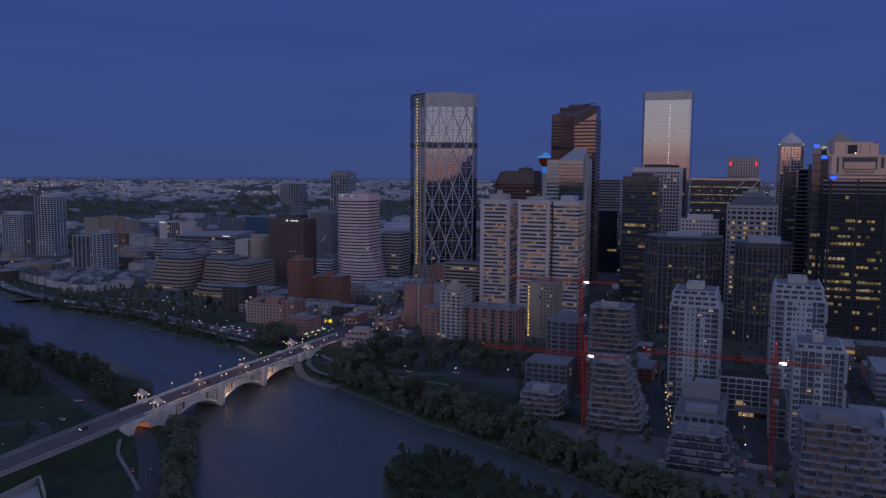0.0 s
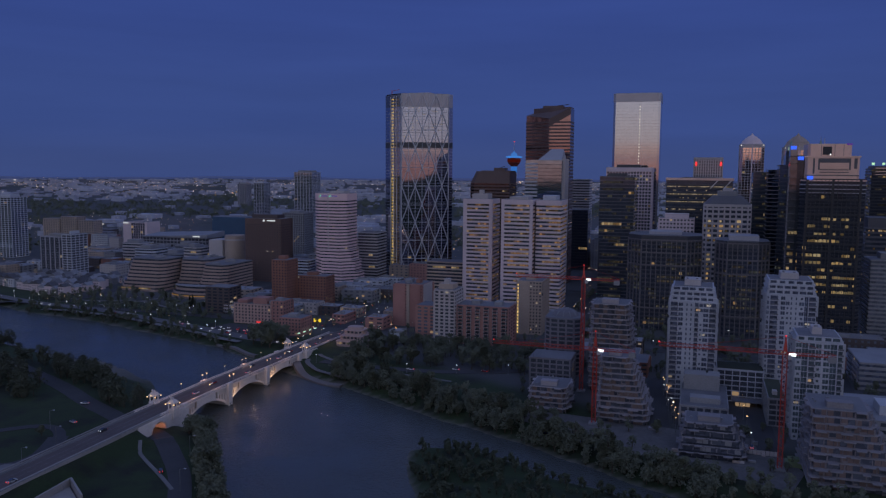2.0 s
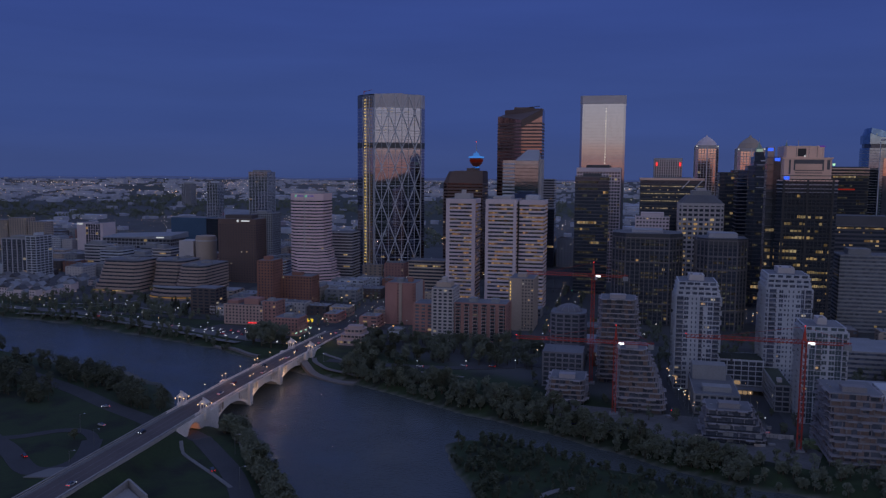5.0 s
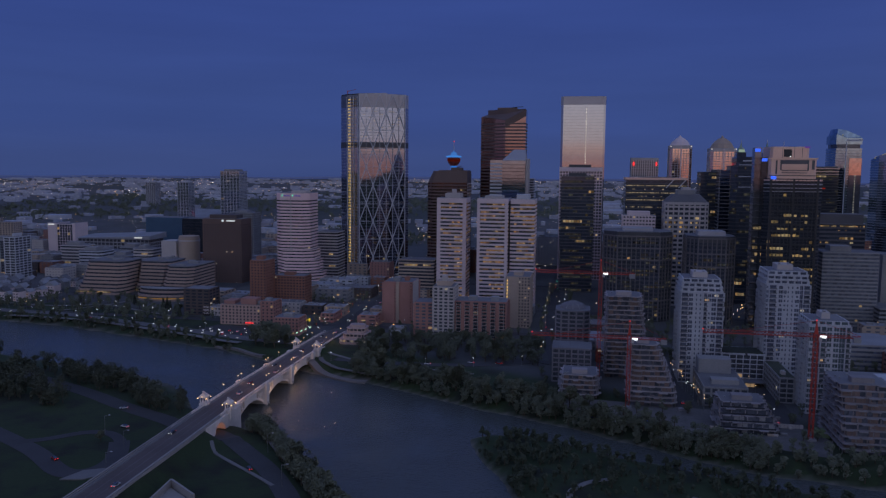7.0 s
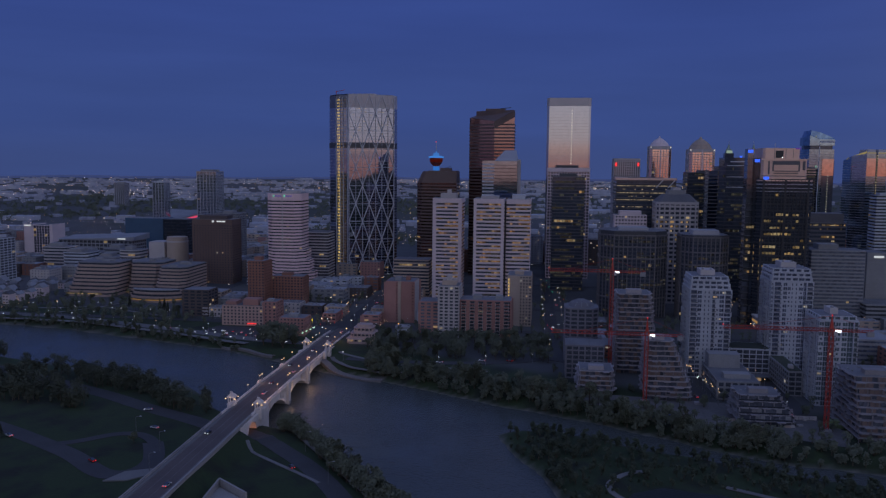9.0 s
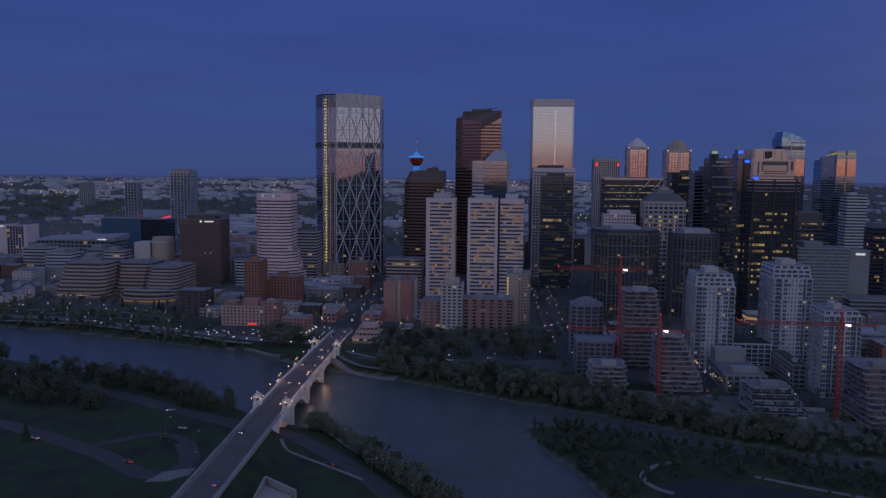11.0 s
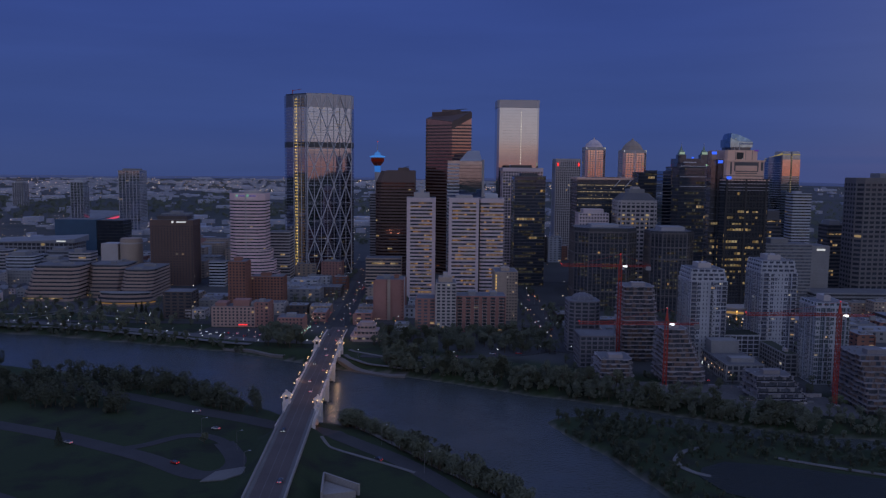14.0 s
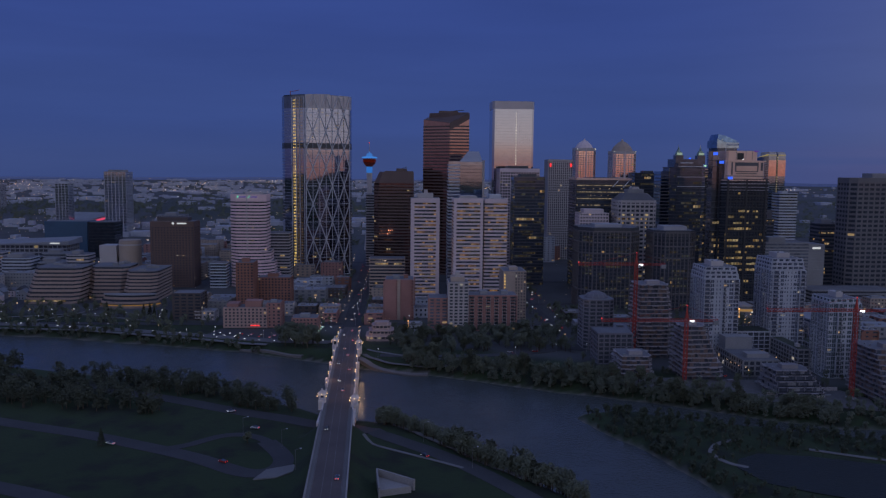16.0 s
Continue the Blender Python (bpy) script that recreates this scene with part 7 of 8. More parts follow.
def terraced_flats(x0, x1, y0, y1, z1, seed, label, fh=3.3, wall=SLAB_GREY, step=(1.1, 0.3, 1.2), infill=ORANGE_BRICK, share=0.4, start=0.2, rails=True):
    """Flats in steps: each storey a slab, slim columns, glass and brick infill set back under it."""
    rng = random.Random(seed)
    t = thing("terraced_flats", label, "apartment block", (x0 + x1) / 2, (y0 + y1) / 2, G, "terraced waterfront flats")
    n = max(2, round((z1 - G) / fh))
    fh = (z1 - G) / n
    for i in range(n + 1):
        k = max(0, i - n * start)
        j = rng.uniform(-0.4, 0.4)
        xa, xb, ya = x0 + step[1] * k + j, x1 - step[0] * k + j * 0.7, y0 + step[2] * k
        c = 2.4
        p = [(xa, ya), (xb - c, ya), (xb, ya + c), (xb, y1), (xa, y1)]
        z = G + i * fh - 0.5
        slab = Solid().prism(p, z, z + 0.42)
        # balconies that jut out here and there
        e = xa + rng.uniform(0, 4)
        while i and e < xb - 6:
            w = rng.uniform(3, 5.5)
            if rng.random() < 0.66:
                d = rng.uniform(0.9, 2.6)
                slab.box(e, e + w, ya - d, ya + 0.3, z + 0.02, z + 0.44)
            e += w + rng.uniform(0.8, 3)
        for f_ in range(3):
            if rng.random() < 0.6 and i:
                e = rng.uniform(ya + 3, y1 - 6)
                slab.box(xa - 1.4, xa + 0.2, e, e + 4, z + 0.02, z + 0.44)
                slab.box(xb - 0.2, xb + 1.3, e, e + 4, z + 0.02, z + 0.44)
        part("floor_slab", slab, wall, t)
        if i < n:
            g = grown(p, -2.0)
            part("window_band", Solid().prism(g, z + 0.4, z + fh + 0.05), FLAT_GLASS, t)
            cols, brick = Solid(), Solid()
            for a, u, o, length in edges(grown(p, -0.5)):
                m = max(1, round(length / 6.2))
                for q in range(m):
                    e = a + u * (length * (q + rng.uniform(-0.14, 0.14)) / m) - o * rng.uniform(0, 0.9)
                    w = rng.choice((0.16, 0.2, 0.3))
                    cols.box(e.x - w, e.x + w, e.y - w, e.y + w, z + 0.4, z + fh + 0.02)
                    if rng.random() < 0.22:
                        b = e + u * rng.uniform(1.5, 3.0)
                        cols.prism([tuple(e), tuple(b), tuple(b - o * 0.2), tuple(e - o * 0.2)], z + 0.4, z + 1.4)
            for a, u, o, length in edges(g):
                m = max(1, round(length / 2.7))
                w = length / m
                for q in range(m):
                    if rng.random() < share:
                        e0, e1 = a + u * (w * q + 0.1) + o * 0.15, a + u * (w * (q + 1) - 0.1) + o * 0.15
                        brick.prism([tuple(e0), tuple(e1), tuple(e1 - o * 0.3), tuple(e0 - o * 0.3)], z + 0.4, z + fh)
            part("colonnade", cols, SLAB_GREY if rails else COLUMN_RAW, t, kind="stuff")
            if brick.f:
                part("infill_wall", brick, infill, t, kind="stuff")
            if not rails:
                continue
            r = grown(p, -0.15)
            part("balcony_rail", Solid().prism([r[0], r[1], (r[1][0], r[1][1] + 0.06), (r[0][0], r[0][1] + 0.06)], z + 0.45, z + 1.4), CLEAR_RAIL, t)
            part("balcony_rail", Solid().prism([(r[2][0] - 0.06, r[2][1]), r[2], r[3], (r[3][0] - 0.06, r[3][1])], z + 0.45, z + 1.4), CLEAR_RAIL, t)
    part("roof_deck", Solid().prism(grown(p, -0.6), z + 0.42, z + 0.48), ROOF, t)
    z = z1 - 0.1
    w = p[1][0] - p[0][0]
    part("roof_room", Solid().box(p[0][0] + w * 0.3, p[0][0] + w * 0.8, p[0][1] + 3, min(p[0][1] + 9, y1 - 1), z, z + 2.8), wall, t)
    s = Solid()
    for _ in range(5):
        rx, ry = rng.uniform(p[0][0] + 1, p[1][0] - 1), rng.uniform(p[0][1] + 1, y1 - 2)
        s.box(rx, rx + rng.uniform(0.6, 1.8), ry, ry + rng.uniform(0.6, 1.6), z, z + rng.uniform(0.5, 1.5))
    part("roof_clutter", s, GREY, t, kind="stuff")
    lit = lit_rooms(rect(x0 + 2, x1 - 2, y0 + 2.5, y1), G, n // 2, fh, 0.6, fh - 0.9, 2.7, 0.01, rng, 1, 0.1)
    if lit.f:
        part("window_glow", lit, LIT_HOME, t, "a lit room", "stuff")
    return t


terraced_flats(-96, -69, 486, 512, 61, 211, "pale stepped apartment tower under construction", 3.1, SLAB_PALE, (0.42, 0.15, 0.25), INFILL, 0.35, 0.6, False)
terraced_flats(-83, -54, 422, 452, 41, 212, "stepped concrete flats beside a red crane", 3.1, SLAB_PALE, (1.2, 0.1, 0.8), INFILL, 0.4, 0.2, False)
terraced_flats(-37, -5, 380, 410, 20, 213, "low terraced flats stepping down to the river path", 3.1, SLAB_GREY, (1.6, 0.5, 2.6), GREY, 0.3)
terraced_flats(19, 57, 358, 402, 37, 214, "terraced flats with brown walls above the river path", 2.95, SLAB_GREY, (1.3, 0.2, 1.9), INFILL, 0.5, 0.2, False)
terraced_flats(-124, -100, 430, 456, 19.5, 215, "low unfinished flats with open floors", 3.2, SLAB_PALE, (0.3, 0.3, 0.5), INFILL, 0.5, 0.2, False)
DUSK_PANEL = surface("blue_grey_panel", (0.20, 0.195, 0.225), 0.8, 0.3)
tower("apartment_block", "unfinished concrete block with open storeys", "apartment block", rect(-130, -105, 468, 490), G, 27, DUSK_PANEL, HOME_GLASS, 3.2, 0.9, 0.5, (4.5, 0.9), 0.02, litmat=LIT_HOME, seed=221)
tower("apartment_block", "blue-grey flats with a round roof room", "apartment block", cut(-130, -106, 515, 540, 4), G, 44, DUSK_PANEL, HOME_GLASS, 3.1, 1.0, 0.3, (6.2, 1.2), 0.02, litmat=LIT_HOME, seed=222)
dome = thing("domed_roof", "blue-grey ribbed metal dome on a block of flats", "dome", -118, 528, 45)
part("shell", Solid().turned((-118, 528), [(9.6, 45), (9.2, 46.0), (7.6, 47.8), (5.0, 49.2), (1.8, 50.1), (0.3, 50.4)], 24), DUSK_PANEL, dome)
for k in range(12):
    w = math.pi * k / 6
    part("rib", Solid().tube((-118 + 9.4 * math.cos(w), 528 + 9.4 * math.sin(w), 45.6), (-118 + 7.7 * math.cos(w), 528 + 7.7 * math.sin(w), 47.9), 0.18, 5).tube((-118 + 7.7 * math.cos(w), 528 + 7.7 * math.sin(w), 47.9), (-118 + 2 * math.cos(w), 528 + 2 * math.sin(w), 50.1), 0.18, 5), GREY, dome)
tower("low_building", "broad low building with pale roof boxes", "building", rect(-38, -13, 430, 478), G, 16, GREY, HOME_GLASS, 3.4, 1.2, 0.3, (4, 1.2), 0.06, litmat=LIT_HOME, seed=223, roof=ROOF, mech=[(-37, -17, 464, 476, 9, GREY), (-33, -17, 436, 444, 3, PALE)])
tower("low_building", "white framed low flats with open galleries", "building", rect(-18, 8.4, 490, 510), G, 24, COOL_WHITE, HOME_GLASS, 3.2, 0.55, 0.5, (4.4, 0.5), 0.03, litmat=LIT_HOME, seed=224, roof=PLANTED)
tower("low_building", "pale flat-roofed hall with a roof box", "building", rect(48, 92, 420, 470), G, 20, GREY, HOME_GLASS, 3.6, 1.8, 0.3, (5, 2), 0.05, litmat=LIT_HOME, seed=225, roof=PALE_ROOF, mech=[(60, 84, 430, 446, 5, COOL_WHITE)])
tower("low_building", "low grey hall with ribbon windows", "building", rect(70, 112, 545, 590), G, 22, GREY, CONDO_GLASS, 3.6, 1.8, 0.3, None, 0.03, 2, seed=226, roof=PALE_ROOF)
tower("low_building", "low brick annexe beside the street", "building", rect(-100, -62, 530, 556), G, 14, BRICK, HOME_GLASS, 3.4, 1.8, 0.3, (5, 2), 0.15, litmat=LIT_HOME, seed=227)


def crane(x, y, mast, top, jib0, jib1, z, label):
    """A tower crane: lattice mast, jib and counter-jib, cab, ballast and work light."""
    t = thing("tower_crane", label, "crane", x, y, G, "red tower cranes")
    part("footing", Solid().box(x - 2.5, x + 2.5, y - 2.5, y + 2.5, G - 1.5, G + 1), GREY, t)
    s = Solid()
    w = 1.0
    for a in (-w, w):
        for b in (-w, w):
            s.tube((x + a, y + b, G + 1), (x + a, y + b, mast), 0.22, 4)
    zz, k = G + 1, 0
    while zz < mast - 2.2:
        for a, b, c, d in ((-w, -w, w, -w), (w, -w, w, w), (w, w, -w, w), (-w, w, -w, -w)):
            if k % 2:
                a, b, c, d = c, d, a, b
            s.tube((x + a, y + b, zz), (x + c, y + d, zz + 2.2), 0.13, 4)
        zz += 2.2
        k += 1
    part("mast", s, CRANE_RED, t, "red lattice mast")

    def lattice(xa, xb, h):
        q = Solid()
        q.tube((xa, y - 0.8, z), (xb, y - 0.8, z), 0.16, 4).tube((xa, y + 0.8, z), (xb, y + 0.8, z), 0.16, 4).tube((xa, y, z + h), (xb, y, z + h), 0.18, 4)
        n = max(2, int(abs(xb - xa) / 2.0))
        for i in range(n):
            p, r = xa + (xb - xa) * i / n, xa + (xb - xa) * (i + 0.5) / n
            e = xa + (xb - xa) * (i + 1) / n
            for o in (-0.8, 0.8):
                q.tube((p, y + o, z), (r, y, z + h), 0.10, 4).tube((r, y, z + h), (e, y + o, z), 0.10, 4)
        return q
    part("jib", lattice(x, jib0, 1.7), CRANE_RED, t, "red lattice jib")
    part("counter_jib", lattice(x, jib1, 1.2), CRANE_RED, t, "red counter-jib")
    part("head", Solid().prism(rect(x - 0.9, x + 0.9, y - 0.9, y + 0.9), mast, top, rect(x - 0.15, x + 0.15, y - 0.15, y + 0.15)), CRANE_RED, t)
    far = jib0 + (x - jib0) * 0.3
    part("tie", Solid().tube((x, y, top), (far, y, z + 1.7), 0.09, 4).tube((x, y, top), (jib1, y, z + 1.2), 0.09, 4), CRANE_RED, t)
    d = 1 if jib1 > x else -1
    part("ballast", Solid().box(*sorted((jib1 - 3.5 * d, jib1)), y - 1, y + 1, z - 2.4, z + 0.3), GREY, t)
    part("cab", Solid().box(x + 1.0, x + 2.6, y - 1.9, y - 0.5, z - 2.0, z + 0.2), PALE, t)
    part("work_light", Solid().box(x + 1.6, x + 4.6, y - 1.6, y - 1.2, z - 0.3, z + 1.0), LAMP_WHITE, t, "bright white work light")
    part("beacon", Solid().ball((x, y, top + 0.3), 0.35), LAMP_RED, t)
    part("beacon", Solid().ball((jib0, y, z + 2.0), 0.35), LAMP_RED, t)
    part("hoist_rope", Solid().tube((jib0 * 0.6 + x * 0.4, y, z), (jib0 * 0.6 + x * 0.4, y, z - 10), 0.08, 4).box(jib0 * 0.6 + x * 0.4 - 0.5, jib0 * 0.6 + x * 0.4 + 0.5, y - 0.3, y + 0.3, z - 11.5, z - 10), BLACK, t)


crane(-99.7, 490 - 8, 78, 85.5, -143, -77.5, 76.5, "red tower crane with a lattice jib over the flats")
crane(-83.5, 417.5, 49, 57, -141, -62, 46.5, "red tower crane over the riverside flats")
crane(8.8, 377, 62, 69, -48, 30.5, 60.5, "red tower crane over the building site")
site = thing("site_fence", "pale hoarding round a building site", "fence", -8, 400, G)
for i in range(9):
    part("panel", Solid().box(-8 + 2.0 * i, -6.2 + 2.0 * i, 395, 395.3, G, G + 2.4), PALE, site)
alone("tarpaulin_cover", Solid().box(12, 20, 382, 388, G, G + 2.5).box(13, 18, 383, 387, G + 2.4, G + 4), surface("green_tarpaulin", (0.20, 0.26, 0.14), 0.8), "covered stack of building material", "stack")

# gallery wings and gardens round the white condominiums
for i, (x0, x1, y0, y1, z) in enumerate(((8.6, 16.8, 446, 488, 20), (37, 47, 452, 500, 16))):
    t = tower("low_building", "dark gallery wing of flats with planted roof terrace", "building", rect(x0, x1, y0, y1), G, z, GREY, HOME_GLASS, 3.1, 0.7, 0.6, (4.2, 0.5), 0.05, litmat=LIT_HOME, seed=240 + i, roof=PLANTED, group="gallery wings", mech=[(x0 + 2, x0 + 4.5, y0 + 6, y0 + 10, 2.2, PALE)])
t = thing("restaurant_terrace", "low glazed restaurant with warm lights and dark roof", "building", 0, 486, G)
part("room", Solid().box(-7, 1, 480, 487, G, G + 2.6), LIT_HOME, t, "warmly lit glazed room")
part("roof", Solid().box(-9, 8, 479, 488.5, G + 2.6, G + 3.2), ROOF, t)
for i in range(6):
    part("post", Solid().box(-8.4 + 3.2 * i, -8.0 + 3.2 * i, 479.2, 479.6, G, G + 2.7), BLACK, t)
SITE_BLUE = surface("blue_site_paint", (0.06, 0.10, 0.34), 0.5, 0.3)
for i, (x, y, w) in enumerate(((-106, 394, 0.35), (-99, 391.5, 0.35), (-91, 388, 0.3), (-84, 386, 0.3), (-76, 386, 0.2))):
    t = thing("site_container", "blue steel site container beside the building site", "container", x, y, zof(x, y), "site containers")
    z = zof(x, y)
    s = Solid()
    for k in range(9):
        s.box(-3 + 0.66 * k, -2.6 + 0.66 * k, -1.26, 1.26, 0.1, 2.5)
    s.box(-3.05, 3.05, -1.2, 1.2, 0, 2.6)
    place("body", s.mesh("body", SITE_BLUE if i != 2 else COOL_WHITE), t, (x, y, z), w)
rng = random.Random(88)
for i in range(14):
    x, y = rng.uniform(-70, 4), rng.uniform(378, 420)
    if not (-86 < x < -52 and y > 420):
        z = zof(x, y)
        alone("timber_pallet", Solid().box(x, x + rng.uniform(1.5, 5), y, y + rng.uniform(1, 3), z - 0.3, z + rng.uniform(0.6, 1.8)), rng.choice((TAN, GREY, PALE, SLAB_GREY)), "pallet of timber and concrete on the building site", "pallet", group="building site pallets")

yard = Solid().prism([(-134, 416), (-100, 398), (-60, 376), (-20, 362), (12, 350), (20, 376), (2, 420), (-52, 424), (-100, 430), (-132, 430)], G - 0.6, G + 0.12)
alone("pavement", yard, surface("bare_site_ground", (0.13, 0.125, 0.125), 0.95, 0.45, fine=0.5, coarse=0.09), "bare pale earth of the building site", "ground", "structure")

# ---- trees ----
POND = [(-110, 268), (-104, 248), (-88, 237), (-60, 222), (30, 205), (60, 235), (20, 252), (-20, 265), (-46, 274), (-66, 282), (-91, 287), (-105, 279)]


def crown_mesh(solid, cx, cy, cz, r, h, count, rng, size, slim=False):
    """A crown of many small leaf clumps round uneven boughs."""
    lobes = []
    for _ in range(9):
        w, q = rng.uniform(0, 6.28), rng.uniform(0.1, 0.75) * r
        lobes.append((cx + q * math.cos(w), cy + q * math.sin(w), cz + h * rng.uniform(0.15, 0.85), rng.uniform(0.28, 0.52) * r))
    lobes.append((cx, cy, cz + h * 0.8, 0.4 * r))
    v, f = [], []
    for _ in range(count):
        if slim:
            k = rng.random() ** 0.8
            w, q = rng.uniform(0, 6.28), r * (1.02 - k) * rng.uniform(0.6, 1.0)
            p = Vector((cx + q * math.cos(w), cy + q * math.sin(w), cz + h * k))
        else:
            lx, ly, lz, lr = rng.choice(lobes)
            d = Vector((rng.gauss(0, 1), rng.gauss(0, 1), rng.gauss(0.15, 0.9))).normalized() * lr * rng.uniform(0.7, 1.12)
            p = Vector((lx, ly, lz)) + d
        s = size * rng.uniform(0.55, 1.3)
        a = Vector((rng.gauss(0, 1), rng.gauss(0, 1), rng.gauss(0, 0.7))).normalized() * s
        b = a.orthogonal().normalized() * s * rng.uniform(0.5, 0.9)
        n = len(v)
        v += [tuple(p - a), tuple(p + b), tuple(p + a * 0.9), tuple(p - b * 0.9)]
        f.append((n, n + 1, n + 2, n + 3))
    return solid.add(v, f)


LABELS = {"poplar": "leafy dark green poplar on the river bank", "round": "broad dark leafy street tree", "spruce": "dark pointed spruce beside the road", "bush": "low dark willow bush on the bank"}


def tree_kind(kind, seed):
    rng = random.Random(seed)
    h, r, s0 = {"poplar": (13, 4.2, 2.2), "round": (9.5, 4.0, 2.4), "spruce": (13, 3.0, 1.0), "bush": (4.5, 2.8, 0.4)}[kind]
    t = thing("tree", LABELS[kind], "tree", 0, 0, 0, "riverside trees")
    s = Solid().tube((0, 0, -0.6), (0.1, 0.1, h * 0.45), 0.32, 7, 0.2).tube((0.1, 0.1, h * 0.45), (0.2, 0, h * 0.85), 0.2, 6, 0.05)
    if kind != "spruce":
        for _ in range(6):
            w, z = rng.uniform(0, 6.28), h * rng.uniform(0.28, 0.6)
            s.tube((0.1, 0.1, z), (r * 0.65 * math.cos(w), r * 0.65 * math.sin(w), z + h * 0.22), 0.13, 5, 0.04)
    part("trunk", s, BARK, t)
    part("crown", crown_mesh(Solid(), 0, 0, s0, r, h - s0, 900, rng, 0.5, kind == "spruce"), LEAF_DARK if kind == "spruce" else LEAF, t)
    return t


KINDS = [tree_kind(k, 300 + i) for i, k in enumerate(("poplar", "poplar", "round", "round", "spruce", "bush"))]
used = set()
def plant(x, y, rng, kinds=(0, 1, 2, 3), scale=1.0):
    k = rng.choice(kinds)
    s = scale * rng.uniform(0.75, 1.25)
    m = Matrix.LocRotScale((x, y, zof(x, y) - 0.1), Euler((0, 0, rng.uniform(0, 6.28))), None)
    if k in used:
        t = copy_thing(KINDS[k], m)
    else:
        used.add(k)
        t = KINDS[k]
        t.matrix_basis = m
    t.scale = (s, s, s * rng.uniform(0.9, 1.15))


def bank_y(x):
    return float(np.interp(x, *zip(*SOUTH_BANK)))


rng = random.Random(5)
for _ in range(70):
    x = rng.uniform(-262, -30)
    plant(x, bank_y(x) + rng.uniform(6, 30) * (1.0 if x < -110 else 0.55), rng, (0, 1, 2, 5))
for _ in range(54):
    x = rng.uniform(-282, -140)
    plant(x, rng.uniform(506, 578), rng, (0, 2, 3, 3), 0.95)
for _ in range(30):
    x = rng.uniform(-680, -395)
    plant(x, bank_y(x) + rng.uniform(5, 18), rng, (2, 3, 5, 5), 0.7)
for x, y in ((-352, 532), (-360, 538), (-345, 538), (-356, 546), (-340, 530), (-366, 530), (-348, 524), (-358, 528), (-370, 540), (-363, 550), (-350, 550)):
    plant(x, y, rng, (2, 3), 1.35)
for _ in range(36):
    k = rng.random()
    x = -284 + 84 * k
    y = float(np.interp(x, *zip(*NORTH_BANK))) - rng.uniform(4, 15)
    plant(x, y, rng, (0, 1, 2, 2), 0.95)
for x, y in ((-424, 297), (-352, 300)):
    plant(x, y, rng, (4, 4, 2), 0.8)
for i in range(26):
    x = rng.uniform(-640, -440)
    plant(x, rng.uniform(625, 700), rng, (2, 3, 4), 0.8)
for _ in range(24):
    x = rng.uniform(-120, 100)
    plant(x, rng.choice((415, 480, 525, 560, 610, 650)) + rng.uniform(-6, 6), rng, (2, 3), 0.6)
# street trees down one side of the side street
for i in range(19):
    plant(-117 - 0.03 * i + rng.uniform(-1.5, 1.5), 545 + 8.5 * i + rng.uniform(-2, 2), rng, (2, 3), 0.75)
for _ in range(14):
    plant(rng.uniform(-112, -72), rng.uniform(585, 680), rng, (2, 3, 5), 0.7)


def woodland(name, spots, label, count, size, seed, tall=(9, 14), leafmat=LEAF):
    rng = random.Random(seed)
    leaves, trunks = Solid(), Solid()
    for x, y in spots:
        z = zof(x, y)
        h = rng.uniform(*tall)
        leaves_r = h * rng.uniform(0.3, 0.42)
        crown_mesh(leaves, x, y, z + h * 0.12, leaves_r, h * 0.9, count, rng, size)
        trunks.tube((x, y, z - 0.5), (x, y, z + h * 0.6), 0.3, 5, 0.12)
    w = thing(name, label, "trees", spots[0][0], spots[0][1], zof(*spots[0]), kind="stuff")
    part("crowns", leaves, leafmat, w, kind="stuff")
    part("trunks", trunks, BARK, w, kind="stuff")


rng = random.Random(12)
spots = []
while len(spots) < 800:
    x = rng.uniform(-760, -336)
    edge = float(np.interp(x, *zip(*NORTH_BANK)))
    d = rng.uniform(9, 125 if x < -408 else 50)
    if -540 < x < -352 and d < 36:
        continue
    y = edge - d
    if x > -415 and wobble(x, y, 11) > 0.35:
        continue
    road = float(np.interp(x, [p[0] for p in MEMORIAL_EAST], [p[1] for p in MEMORIAL_EAST]))
    if abs(y - road) > 8 and (y > road or (x < -405 and y > 352 - 0.2 * (x + 440))):
        spots.append((x, y))
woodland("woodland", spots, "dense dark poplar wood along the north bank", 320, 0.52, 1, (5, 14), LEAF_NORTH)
spots = []
for _ in range(320):
    x = rng.uniform(-272, -20)
    spots.append((x, bank_y(x) + rng.uniform(4, 34) * (1.0 if x < -120 else 0.6)))
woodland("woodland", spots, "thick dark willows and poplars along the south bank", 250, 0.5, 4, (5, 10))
spots = []
while len(spots) < 130:
    x, y = rng.uniform(-285, -140), rng.uniform(508, 584)
    if y < 582 - 0.15 * (x + 285) * 0.2:
        spots.append((x, y))
woodland("woodland", spots, "dark park trees in front of the brick flats", 280, 0.5, 5, (7, 12))
spots = []
for _ in range(150):
    x = -286 + 92 * rng.random()
    spots.append((x, float(np.interp(x, *zip(*NORTH_BANK))) - rng.uniform(3, 19)))
woodland("woodland", spots, "dark thicket between the river and the road", 300, 0.46, 6, (6, 11))
spots = []
for _ in range(90):
    x = rng.uniform(-700, -385)
    spots.append((x, bank_y(x) + rng.uniform(2, 13)))
woodland("woodland", spots, "low dark bushes along the promenade", 130, 0.6, 7, (3, 6.5))
spots = []
while len(spots) < 150:
    x, y = rng.uniform(-130, 110), rng.uniform(335, 700)
    if y < bank_y(x) + 3:
        continue
    if bank_y(x) + 22 > y or (y > 540 and rng.random() < 0.5):
        spots.append((x, y))
woodland("woodland", spots, "dark shrubs and street trees of the west side", 140, 0.6, 8, (4, 8))
spots = []
